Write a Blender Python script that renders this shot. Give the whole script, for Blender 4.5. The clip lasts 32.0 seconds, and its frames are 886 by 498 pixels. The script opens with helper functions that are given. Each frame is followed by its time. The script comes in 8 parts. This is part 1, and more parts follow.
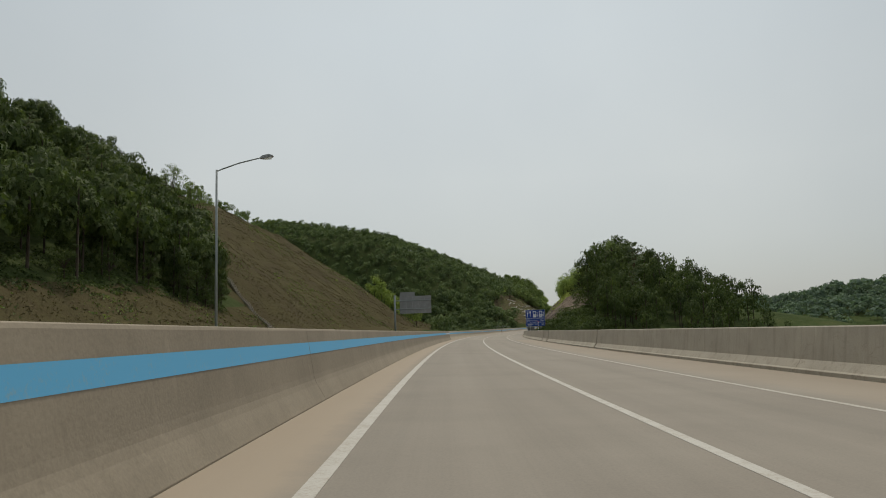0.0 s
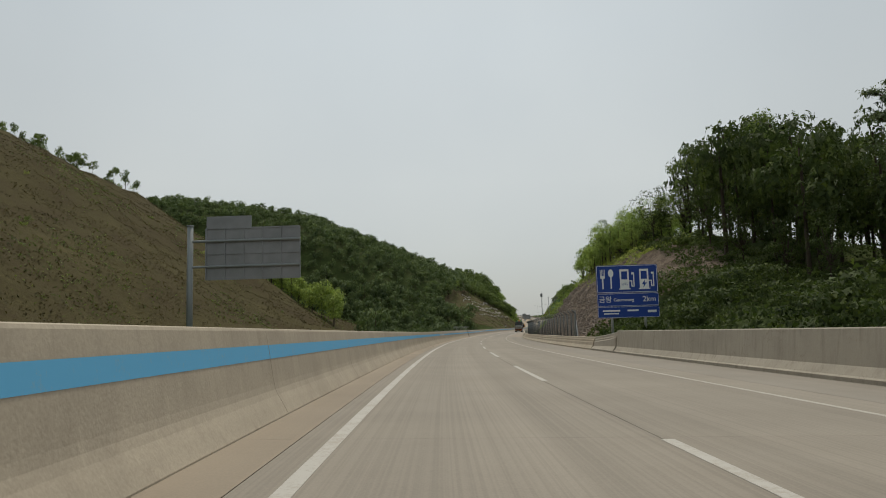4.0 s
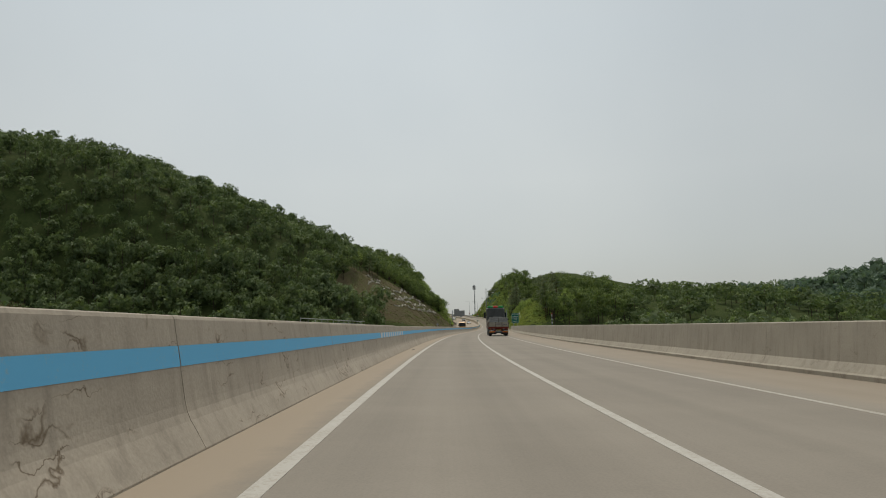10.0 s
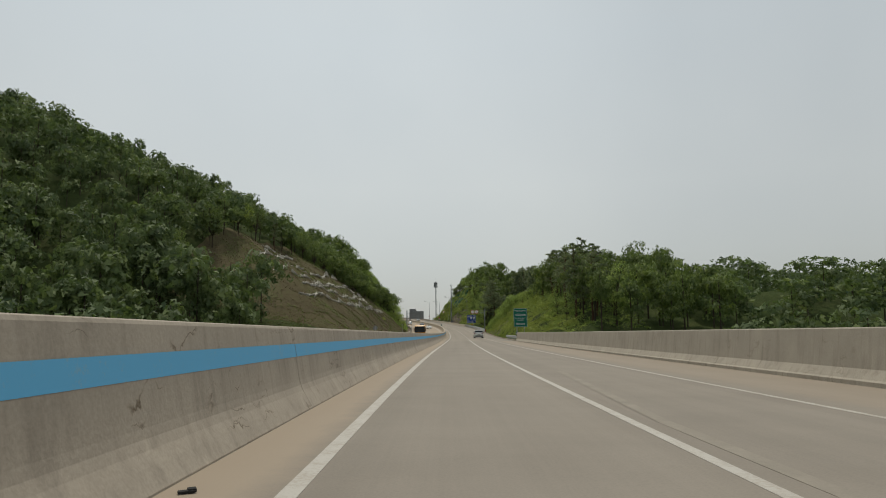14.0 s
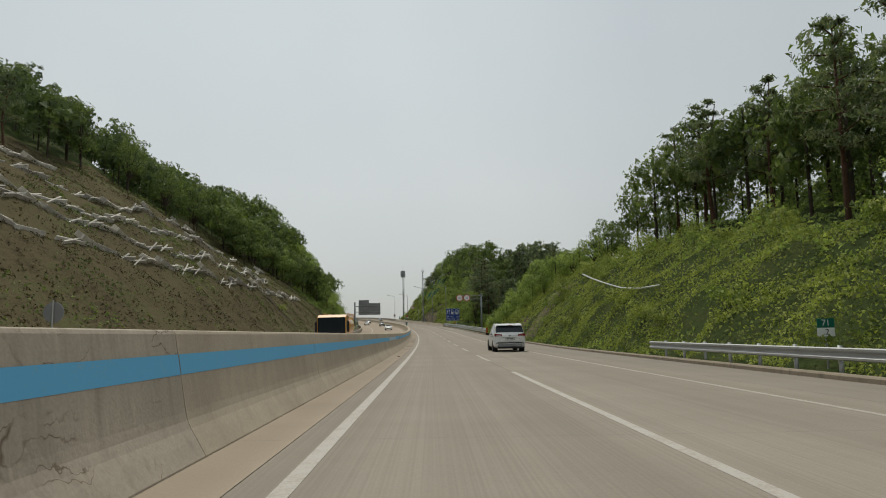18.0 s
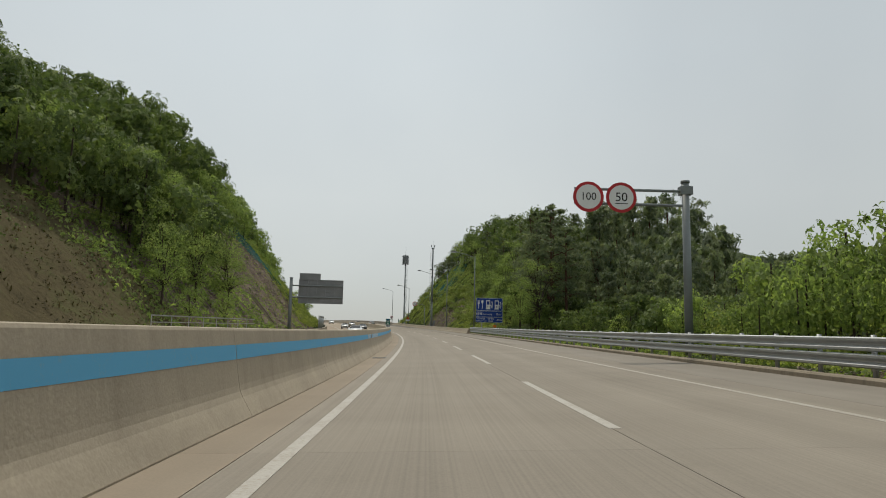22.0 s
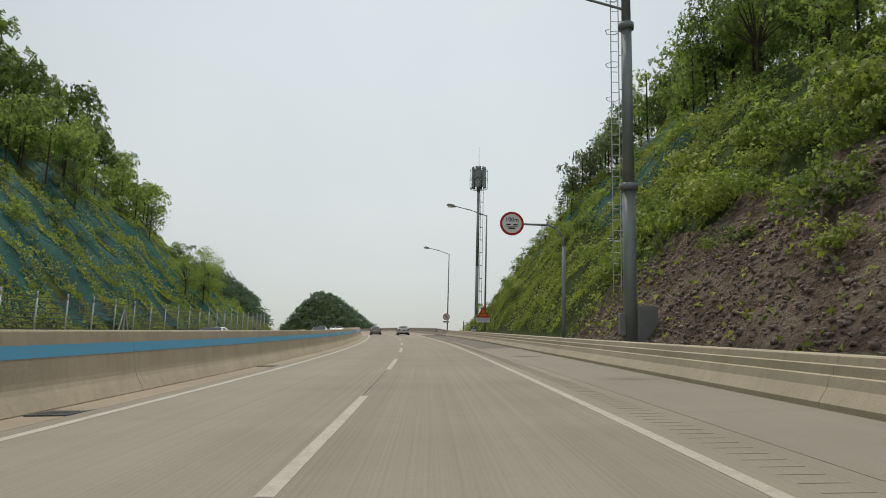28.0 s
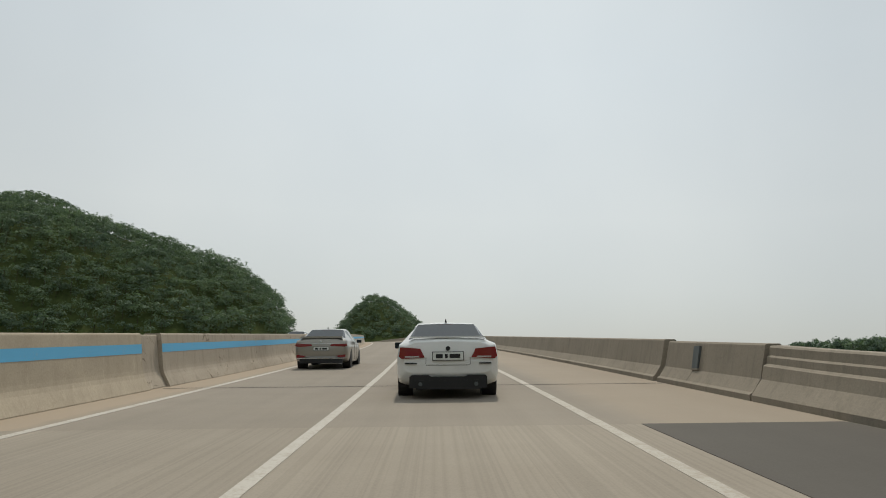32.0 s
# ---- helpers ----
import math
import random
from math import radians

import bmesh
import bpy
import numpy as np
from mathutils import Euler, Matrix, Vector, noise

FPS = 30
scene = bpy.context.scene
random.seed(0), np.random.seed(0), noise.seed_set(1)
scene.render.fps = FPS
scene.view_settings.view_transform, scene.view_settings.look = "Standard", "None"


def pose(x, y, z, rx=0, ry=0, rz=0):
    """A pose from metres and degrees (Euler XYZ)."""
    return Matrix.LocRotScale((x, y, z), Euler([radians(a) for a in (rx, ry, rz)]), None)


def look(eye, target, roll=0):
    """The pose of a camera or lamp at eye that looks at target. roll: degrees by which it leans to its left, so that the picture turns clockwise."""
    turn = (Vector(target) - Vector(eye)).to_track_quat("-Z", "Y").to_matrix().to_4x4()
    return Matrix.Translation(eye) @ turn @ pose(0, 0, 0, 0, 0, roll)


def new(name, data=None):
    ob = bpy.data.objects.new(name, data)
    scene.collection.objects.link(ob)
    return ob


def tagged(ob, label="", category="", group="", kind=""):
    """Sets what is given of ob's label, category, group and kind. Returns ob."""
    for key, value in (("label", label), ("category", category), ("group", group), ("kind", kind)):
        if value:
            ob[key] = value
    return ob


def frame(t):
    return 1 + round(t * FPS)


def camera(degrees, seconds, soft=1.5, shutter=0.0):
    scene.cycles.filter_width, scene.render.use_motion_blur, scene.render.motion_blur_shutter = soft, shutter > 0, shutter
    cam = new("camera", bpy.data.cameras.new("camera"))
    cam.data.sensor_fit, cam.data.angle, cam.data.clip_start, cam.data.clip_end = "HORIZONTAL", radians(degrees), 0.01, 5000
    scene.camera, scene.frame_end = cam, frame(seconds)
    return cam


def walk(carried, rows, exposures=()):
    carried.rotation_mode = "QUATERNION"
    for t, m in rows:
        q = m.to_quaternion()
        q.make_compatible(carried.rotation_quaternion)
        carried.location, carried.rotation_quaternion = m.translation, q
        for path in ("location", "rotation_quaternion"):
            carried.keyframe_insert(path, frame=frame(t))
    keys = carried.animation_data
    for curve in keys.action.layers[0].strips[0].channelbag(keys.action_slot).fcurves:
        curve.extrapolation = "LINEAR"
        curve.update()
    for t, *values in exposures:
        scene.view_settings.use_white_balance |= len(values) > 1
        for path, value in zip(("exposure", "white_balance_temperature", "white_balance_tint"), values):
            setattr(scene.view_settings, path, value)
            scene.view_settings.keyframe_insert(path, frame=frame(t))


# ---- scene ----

import collections

# The road: s runs along it, d to the right from the inner edge line, z up from the surface.
HEADING = [(-120, 3.8), (0, -1.52), (40, -3.31), (80, -5.04), (120, -6.93), (160, -8.85), (200, -10.91), (240, -12.76), (280, -14.57), (320, -16.09), (360, -17.48), (400, -18.47), (440, -18.79), (480, -18.63), (520, -18.14), (560, -17.53), (600, -16.26), (640, -14.19), (680, -11.81), (720, -9.61), (760, -7.3), (800, -5.03), (900, 0.62), (980, 4.6), (1100, 8), (1300, 10), (2600, 10)]
GRADE = [(-120, -2.1), (0, -2.31), (100, -2.24), (200, -2.11), (300, -1.31), (400, -1.68), (500, -0.9), (600, 1.64), (700, 2.13), (760, 2.89), (840, 2.6), (920, 1.6), (1010, -0.4), (1200, -1), (2600, 0)]
BANK = [(-120, -1.3), (250, -1.3), (330, -1.0), (370, -0.6), (420, -0.3), (505, -0.2), (530, 0.6), (555, 1.5), (580, 1.9), (700, 2.0), (750, 2.5), (2600, 2.5)]   # degrees, the right side up
S0, S1 = -120, 2600
_s = np.arange(S0, S1 + 1, 1.0)


def smooth(a, n):
    k = np.hanning(2 * n + 1)
    return np.convolve(np.pad(a, n, mode="edge"), k / k.sum(), "valid")


_head = np.radians(smooth(np.interp(_s, *zip(*HEADING)), 20))
_grade = smooth(np.interp(_s, *zip(*GRADE)), 30) / 100
_bank = smooth(np.interp(_s, *zip(*BANK)), 20)
_x = np.cumsum(-np.sin(_head))
_y = np.cumsum(np.cos(_head))
_z = np.cumsum(_grade)
_o = int(-S0)
_x, _y, _z = _x - _x[_o], _y - _y[_o], _z - _z[_o]


def heading(s):
    return np.interp(s, _s, _head)


def road(s, d=0.0, z=0.0):
    """World places of road coordinates; takes numbers or arrays."""
    h = np.interp(s, _s, _head)
    return np.stack(np.broadcast_arrays(np.interp(s, _s, _x) + d * np.cos(h), np.interp(s, _s, _y) + d * np.sin(h), np.interp(s, _s, _z) + z + cross_fall(s, d)), -1)


def bank(s):
    return float(np.interp(s, _s, _bank))


def cross_fall(s, d):
    """The road is banked in its curves, and the land beside it follows more and more slowly."""
    far = np.abs(d)
    k = np.interp(s - np.clip((far - 20) * 1.5, 0, 250), _s, _bank)
    return np.tan(np.radians(k)) * np.sign(d) * np.minimum(far, 100 + 200 * np.tanh(np.maximum(far - 100, 0) / 200))


def at(s, d, z=0.0, turn=0.0):
    """The pose of a thing that stands at s, d and faces back along the road (its own y runs ahead)."""
    p = road(s, d, z)
    return pose(*[float(v) for v in p], 0, 0, math.degrees(heading(s)) + turn)


def laid(s, d, z=0.0, turn=0.0):
    """Like at(), for a thing that leans with the banked road."""
    p = road(s, d, z)
    return pose(*[float(v) for v in p], 0, -bank(s) * (1 if abs(turn) < 90 else -1), math.degrees(heading(s)) + turn)


# ---- camera: seconds, way s, offset d, yaw and pitch against the road, roll ----
EYE = 1.153
DRIVE = [
    (0, 0.0, 1.02, -0.24, 7.17, 0.50),
    (0.5, 12.7, 1.07, -0.41, 7.19, 0.56),
    (1, 25.5, 1.10, -0.56, 7.21, 0.62),
    (1.5, 38.2, 1.14, -0.62, 7.22, 0.64),
    (2, 51.0, 1.14, -0.43, 7.28, 0.61),
    (2.5, 63.8, 1.13, -0.35, 7.31, 0.57),
    (3, 76.6, 1.14, -0.35, 7.30, 0.56),
    (3.5, 89.4, 1.15, -0.43, 7.26, 0.43),
    (5.5, 140.8, 1.19, -0.43, 7.21, 0.44),
    (6, 153.6, 1.16, -0.34, 7.00, 0.47),
    (6.5, 166.4, 1.13, -0.25, 7.22, 0.48),
    (7, 179.2, 1.13, -0.23, 7.33, 0.47),
    (7.5, 191.9, 1.16, -0.28, 7.30, 0.46),
    (8, 204.7, 1.21, -0.29, 7.27, 0.42),
    (8.5, 217.4, 1.25, -0.24, 7.15, 0.31),
    (9, 230.1, 1.27, -0.20, 7.04, 0.24),
    (9.5, 242.7, 1.30, -0.21, 7.01, 0.20),
    (10, 255.4, 1.36, -0.31, 6.90, 0.18),
    (10.5, 268.1, 1.42, -0.25, 7.10, 0.19),
    (11, 280.8, 1.44, -0.07, 7.09, 0.25),
    (11.5, 293.5, 1.39, 0.22, 7.28, 0.28),
    (12, 306.2, 1.31, 0.39, 7.25, 0.24),
    (12.5, 319.0, 1.24, 0.41, 7.15, 0.17),
    (13, 331.7, 1.20, 0.21, 7.14, 0.11),
    (13.5, 344.4, 1.16, 0.06, 7.25, 0.02),
    (14, 357.0, 1.14, -0.01, 7.30, -0.06),
    (14.5, 369.6, 1.15, -0.35, 7.23, -0.05),
    (16.5, 419.4, 1.10, -0.73, 7.45, 0.44),
    (17, 431.8, 1.03, -0.87, 7.57, 0.70),
    (17.5, 444.0, 1.05, -0.93, 7.52, 0.77),
    (18, 456.3, 1.14, -0.97, 7.40, 0.78),
    (18.5, 468.5, 1.24, -0.89, 7.17, 0.78),
    (19, 480.7, 1.34, -0.82, 7.31, 0.86),
    (19.5, 492.9, 1.41, -0.79, 7.49, 0.91),
    (20, 505.1, 1.42, -0.76, 7.47, 0.90),
    (20.5, 517.3, 1.37, -0.54, 7.48, 0.76),
    (21, 529.4, 1.28, -0.53, 7.41, 0.55),
    (21.5, 541.5, 1.26, -0.86, 7.42, 0.33),
    (22, 553.6, 1.32, -1.24, 7.32, 0.15),
    (22.5, 565.6, 1.49, -1.48, 7.16, 0.12),
    (23, 577.6, 1.73, -1.96, 7.03, 0.17),
    (23.5, 589.6, 2.09, -2.08, 6.80, 0.31),
    (24, 601.5, 2.55, -2.42, 6.90, 0.53),
    (24.5, 613.4, 3.02, -2.50, 6.85, 0.64),
    (25, 625.2, 3.42, -2.44, 6.84, 0.77),
    (25.5, 637.0, 3.78, -1.87, 6.92, 0.74),
    (27.5, 683.8, 4.60, -0.86, 7.07, 0.51),
    (28, 695.4, 4.76, -0.76, 7.16, 0.52),
    (28.5, 706.9, 4.93, -0.67, 7.01, 0.52),
    (29, 718.4, 5.04, -0.76, 7.02, 0.59),
    (29.5, 729.9, 5.06, -0.68, 7.04, 0.63),
    (30, 741.3, 5.01, -0.70, 7.13, 0.75),
    (30.5, 752.6, 4.99, -0.48, 7.15, 0.85),
    (31, 763.9, 5.00, -0.32, 7.28, 0.83),
    (31.5, 775.2, 5.02, -0.33, 7.37, 0.70),
    (32, 786.4, 5.06, -0.31, 7.35, 0.54),
]
cam = camera(67.45, 32.0, 1.0)
rows = []
for t, s, d, yaw, pitch, roll in DRIVE:
    p = road(s, d, EYE)
    g = math.degrees(math.atan(np.interp(s, _s, _grade)))
    rows.append((t, pose(float(p[0]), float(p[1]), float(p[2]), 90 + pitch + g, roll - bank(s), math.degrees(heading(s)) + yaw)))
walk(cam, rows, [(0.0, 0.0), (15.0, 0.0), (20.0, 0.05), (24.0, 0.13), (28.0, 0.22), (32.0, 0.18)])

# ---- light ----
SUN_TURN, SUN_UP = 7.0, 59.0   # degrees to the right of the road's first heading, and above the horizon
world = bpy.data.worlds.new("world")
scene.world = world
world.use_nodes = True
wn = world.node_tree.nodes
sky = wn.new("ShaderNodeTexSky")
sky.sky_type = "NISHITA"
sky.sun_disc = False
sky.sun_elevation = radians(SUN_UP)
sky.sun_rotation = radians(SUN_TURN)
sky.air_density, sky.dust_density, sky.ozone_density = 1.0, 1.0, 1.0
# thin high haze: the sky's own colours, mostly veiled by an even pale layer
haze = wn.new("ShaderNodeMix")
haze.data_type = "RGBA"
haze.inputs[0].default_value = 0.88
scaled = wn.new("ShaderNodeVectorMath")
scaled.operation = "SCALE"
scaled.inputs[3].default_value = 0.085
world.node_tree.links.new(sky.outputs[0], scaled.inputs[0])
world.node_tree.links.new(scaled.outputs[0], [i for i in haze.inputs if i.name == "A" and i.type == "RGBA"][0])
# the veil is greyer towards the horizon and bluer overhead
coord = wn.new("ShaderNodeTexCoord")
apart = wn.new("ShaderNodeSeparateXYZ")
veil = wn.new("ShaderNodeValToRGB")
world.node_tree.links.new(coord.outputs["Generated"], apart.inputs[0])
world.node_tree.links.new(apart.outputs["Z"], veil.inputs[0])
veil.color_ramp.elements[0].position, veil.color_ramp.elements[0].color = 0.0, (0.455, 0.480, 0.466, 1)
veil.color_ramp.elements[1].position, veil.color_ramp.elements[1].color = 0.40, (0.632, 0.690, 0.700, 1)
low_sky = veil.color_ramp.elements.new(0.10)
low_sky.color = (0.560, 0.592, 0.577, 1)
mid_sky = veil.color_ramp.elements.new(0.20)
mid_sky.color = (0.622, 0.660, 0.646, 1)
# the haze glows towards the sun and thins to the sides; faint cloud
level = wn.new("ShaderNodeVectorMath")
level.operation = "MULTIPLY"
level.inputs[1].default_value = (1, 1, 0)
unit = wn.new("ShaderNodeVectorMath")
unit.operation = "NORMALIZE"
toward = wn.new("ShaderNodeVectorMath")
toward.operation = "DOT_PRODUCT"
toward.inputs[1].default_value = (math.sin(radians(SUN_TURN)), math.cos(radians(SUN_TURN)), 0)
world.node_tree.links.new(coord.outputs["Generated"], level.inputs[0])
world.node_tree.links.new(level.outputs[0], unit.inputs[0])
world.node_tree.links.new(unit.outputs[0], toward.inputs[0])
half = wn.new("ShaderNodeMath")
half.operation = "MULTIPLY_ADD"
half.inputs[1].default_value, half.inputs[2].default_value = 0.5, 0.5
world.node_tree.links.new(toward.outputs["Value"], half.inputs[0])
glow = wn.new("ShaderNodeValToRGB")
stops = ((0.0, 0.97), (0.70, 0.92), (0.87, 0.84), (0.93, 0.885), (0.975, 0.965), (1.0, 1.0))
while len(glow.color_ramp.elements) < len(stops):
    glow.color_ramp.elements.new(0.5)
for el, (at_, v) in zip(glow.color_ramp.elements, stops):
    el.position, el.color = at_, (v * 1.012, v, v * 0.995, 1)
world.node_tree.links.new(half.outputs[0], glow.inputs[0])
cloud = wn.new("ShaderNodeTexNoise")
cloud.inputs["Scale"].default_value, cloud.inputs["Detail"].default_value = 2.6, 5
world.node_tree.links.new(coord.outputs["Generated"], cloud.inputs["Vector"])
wisps = wn.new("ShaderNodeValToRGB")
wisps.color_ramp.elements[0].position, wisps.color_ramp.elements[0].color = 0.35, (0.972, 0.975, 0.978, 1)
wisps.color_ramp.elements[1].position, wisps.color_ramp.elements[1].color = 0.70, (1.038, 1.032, 1.025, 1)
world.node_tree.links.new(cloud.outputs["Fac"], wisps.inputs[0])
veiled = veil.outputs[0]
for layer in (glow, wisps):
    mul = wn.new("ShaderNodeMix")
    mul.data_type, mul.blend_type = "RGBA", "MULTIPLY"
    mul.inputs[0].default_value = 1.0
    world.node_tree.links.new(veiled, [i for i in mul.inputs if i.name == "A" and i.type == "RGBA"][0])
    world.node_tree.links.new(layer.outputs[0], [i for i in mul.inputs if i.name == "B" and i.type == "RGBA"][0])
    veiled = [o for o in mul.outputs if o.type == "RGBA"][0]
world.node_tree.links.new(veiled, [i for i in haze.inputs if i.name == "B" and i.type == "RGBA"][0])
wn["Background"].inputs["Strength"].default_value = 1.0
world.node_tree.links.new([o for o in haze.outputs if o.type == "RGBA"][0], wn["Background"].inputs["Color"])
sun = new("sun", bpy.data.lights.new("sun", "SUN"))
sun.data.energy, sun.data.angle, sun.data.color = 2.1, radians(3.0), (1.0, 0.93, 0.80)
a, e = radians(SUN_TURN), radians(SUN_UP)
sun.matrix_world = look((0, 0, 60), Vector((0, 0, 60)) - Vector((math.sin(a) * math.cos(e), math.cos(a) * math.cos(e), math.sin(e))))
scene.view_settings.exposure = 0.0


# ---- materials ----
def nodes_of(name):
    m = bpy.data.materials.new(name)
    m.use_nodes = True
    return m, m.node_tree.nodes, m.node_tree.links, m.node_tree.nodes["Principled BSDF"]


def noise_node(n, l, vec, scale, detail=5, rough=0.55, stretch=None):
    t = n.new("ShaderNodeTexNoise")
    t.inputs["Scale"].default_value, t.inputs["Detail"].default_value, t.inputs["Roughness"].default_value = scale, detail, rough
    if stretch:
        mp = n.new("ShaderNodeMapping")
        mp.inputs["Scale"].default_value = stretch
        l.new(vec, mp.inputs["Vector"])
        vec = mp.outputs["Vector"]
    l.new(vec, t.inputs["Vector"])
    return t.outputs["Fac"]


def ramp_node(n, l, fac, stops):
    r = n.new("ShaderNodeValToRGB")
    e = r.color_ramp.elements
    while len(e) < len(stops):
        e.new(0.5)
    for i, (p, c) in enumerate(stops):
        e[i].position, e[i].color = p, (*c, 1)
    l.new(fac, r.inputs["Fac"])
    return r.outputs["Color"]


def blend(n, l, a, b, fac, kind="MIX"):
    x = n.new("ShaderNodeMix")
    x.data_type, x.blend_type = "RGBA", kind
    for v, k in ((a, "A"), (b, "B")):
        sock = [i for i in x.inputs if i.name == k and i.type == "RGBA"][0]
        if isinstance(v, tuple):
            sock.default_value = (*v, 1)
        else:
            l.new(v, sock)
    if isinstance(fac, float):
        x.inputs[0].default_value = fac
    else:
        l.new(fac, x.inputs[0])
    return [o for o in x.outputs if o.type == "RGBA"][0]


def bump_node(n, l, height, b, strength, dist):
    bp = n.new("ShaderNodeBump")
    bp.inputs["Strength"].default_value, bp.inputs["Distance"].default_value = strength, dist
    l.new(height, bp.inputs["Height"])
    l.new(bp.outputs["Normal"], b.inputs["Normal"])


def shade(c, k):
    return tuple(min(1.0, v * k) for v in c)


def material(name, base, rough=0.85, metal=0.0, scale=2.0, vary=0.2, fine=40.0, bump=0.15, dist=0.01, spec=0.3, per=0.0, coat=0.0):
    """A surface with stains at one scale, grain at another, and a little relief; per varies whole pieces."""
    m, n, l, b = nodes_of(name)
    b.inputs["Roughness"].default_value, b.inputs["Metallic"].default_value = rough, metal
    b.inputs["Specular IOR Level"].default_value, b.inputs["Coat Weight"].default_value = spec, coat
    pos = n.new("ShaderNodeNewGeometry").outputs["Position"]
    big, small = noise_node(n, l, pos, scale), noise_node(n, l, pos, fine, 3)
    col = ramp_node(n, l, big, [(0.3, shade(base, 1 - vary)), (0.7, shade(base, 1 + vary))])
    col = blend(n, l, col, ramp_node(n, l, small, [(0.3, shade(base, 1 - vary * 0.7)), (0.7, shade(base, 1 + vary * 0.7))]), 0.4)
    if per:
        rnd = n.new("ShaderNodeObjectInfo").outputs["Random"]
        col = blend(n, l, col, ramp_node(n, l, rnd, [(0.0, (1 - per,) * 3), (1.0, (1.0, 1.0, 1.0))]), 1.0, "MULTIPLY")
    l.new(col, b.inputs["Base Color"])
    if bump:
        bump_node(n, l, small, b, bump, dist)
    return m


def concrete_wall(name, base, stain, streak=0.5, crack=0.0):
    """Cast concrete with run-down streaks, blotches and pores."""
    m, n, l, b = nodes_of(name)
    b.inputs["Roughness"].default_value = 0.92
    b.inputs["Specular IOR Level"].default_value = 0.2
    pos = n.new("ShaderNodeNewGeometry").outputs["Position"]
    blot = noise_node(n, l, pos, 0.7, 6, 0.6)
    runs = noise_node(n, l, pos, 5.0, 4, 0.6, (1.0, 1.0, 0.08))
    fine = noise_node(n, l, pos, 30.0, 4)
    col = ramp_node(n, l, blot, [(0.25, shade(base, 0.84)), (0.55, base), (0.8, shade(base, 1.12))])
    mask = ramp_node(n, l, runs, [(0.50, (0, 0, 0)), (0.75, (streak,) * 3)])
    col = blend(n, l, col, stain, mask)
    drips = noise_node(n, l, pos, 7.0, 3, 0.6, (1.0, 1.0, 0.05))
    col = blend(n, l, col, shade(base, 1.3), ramp_node(n, l, drips, [(0.62, (0, 0, 0)), (0.76, (0.5, 0.5, 0.5))]))
    col = blend(n, l, col, ramp_node(n, l, fine, [(0.3, (0.82, 0.82, 0.82)), (0.65, (1, 1, 1))]), 0.7, "MULTIPLY")
    if crack:
        # short rusty cracks and spalls, in patches
        warp = n.new("ShaderNodeVectorMath")
        warp.operation = "MULTIPLY_ADD"
        wob = n.new("ShaderNodeTexNoise")
        wob.inputs["Scale"].default_value, wob.inputs["Detail"].default_value = 3.0, 4
        l.new(pos, wob.inputs["Vector"])
        l.new(wob.outputs["Color"], warp.inputs[0])
        warp.inputs[1].default_value = (0.5, 0.5, 0.5)
        l.new(pos, warp.inputs[2])
        vo = n.new("ShaderNodeTexVoronoi")
        vo.feature = "DISTANCE_TO_EDGE"
        vo.inputs["Scale"].default_value = 1.7
        flat = n.new("ShaderNodeMapping")
        flat.inputs["Scale"].default_value = (0.45, 0.45, 2.6)
        l.new(warp.outputs[0], flat.inputs["Vector"])
        l.new(flat.outputs["Vector"], vo.inputs["Vector"])
        thin = ramp_node(n, l, vo.outputs["Distance"], [(0.0, (crack,) * 3), (0.030, (0, 0, 0))])
        where = ramp_node(n, l, noise_node(n, l, pos, 1.3, 3, 0.5), [(0.54, (0, 0, 0)), (0.62, (1, 1, 1))])
        col = blend(n, l, col, (0.10, 0.068, 0.04), blend(n, l, thin, where, 1.0, "MULTIPLY"))
    l.new(col, b.inputs["Base Color"])
    bump_node(n, l, fine, b, 0.3, 0.01)
    return m


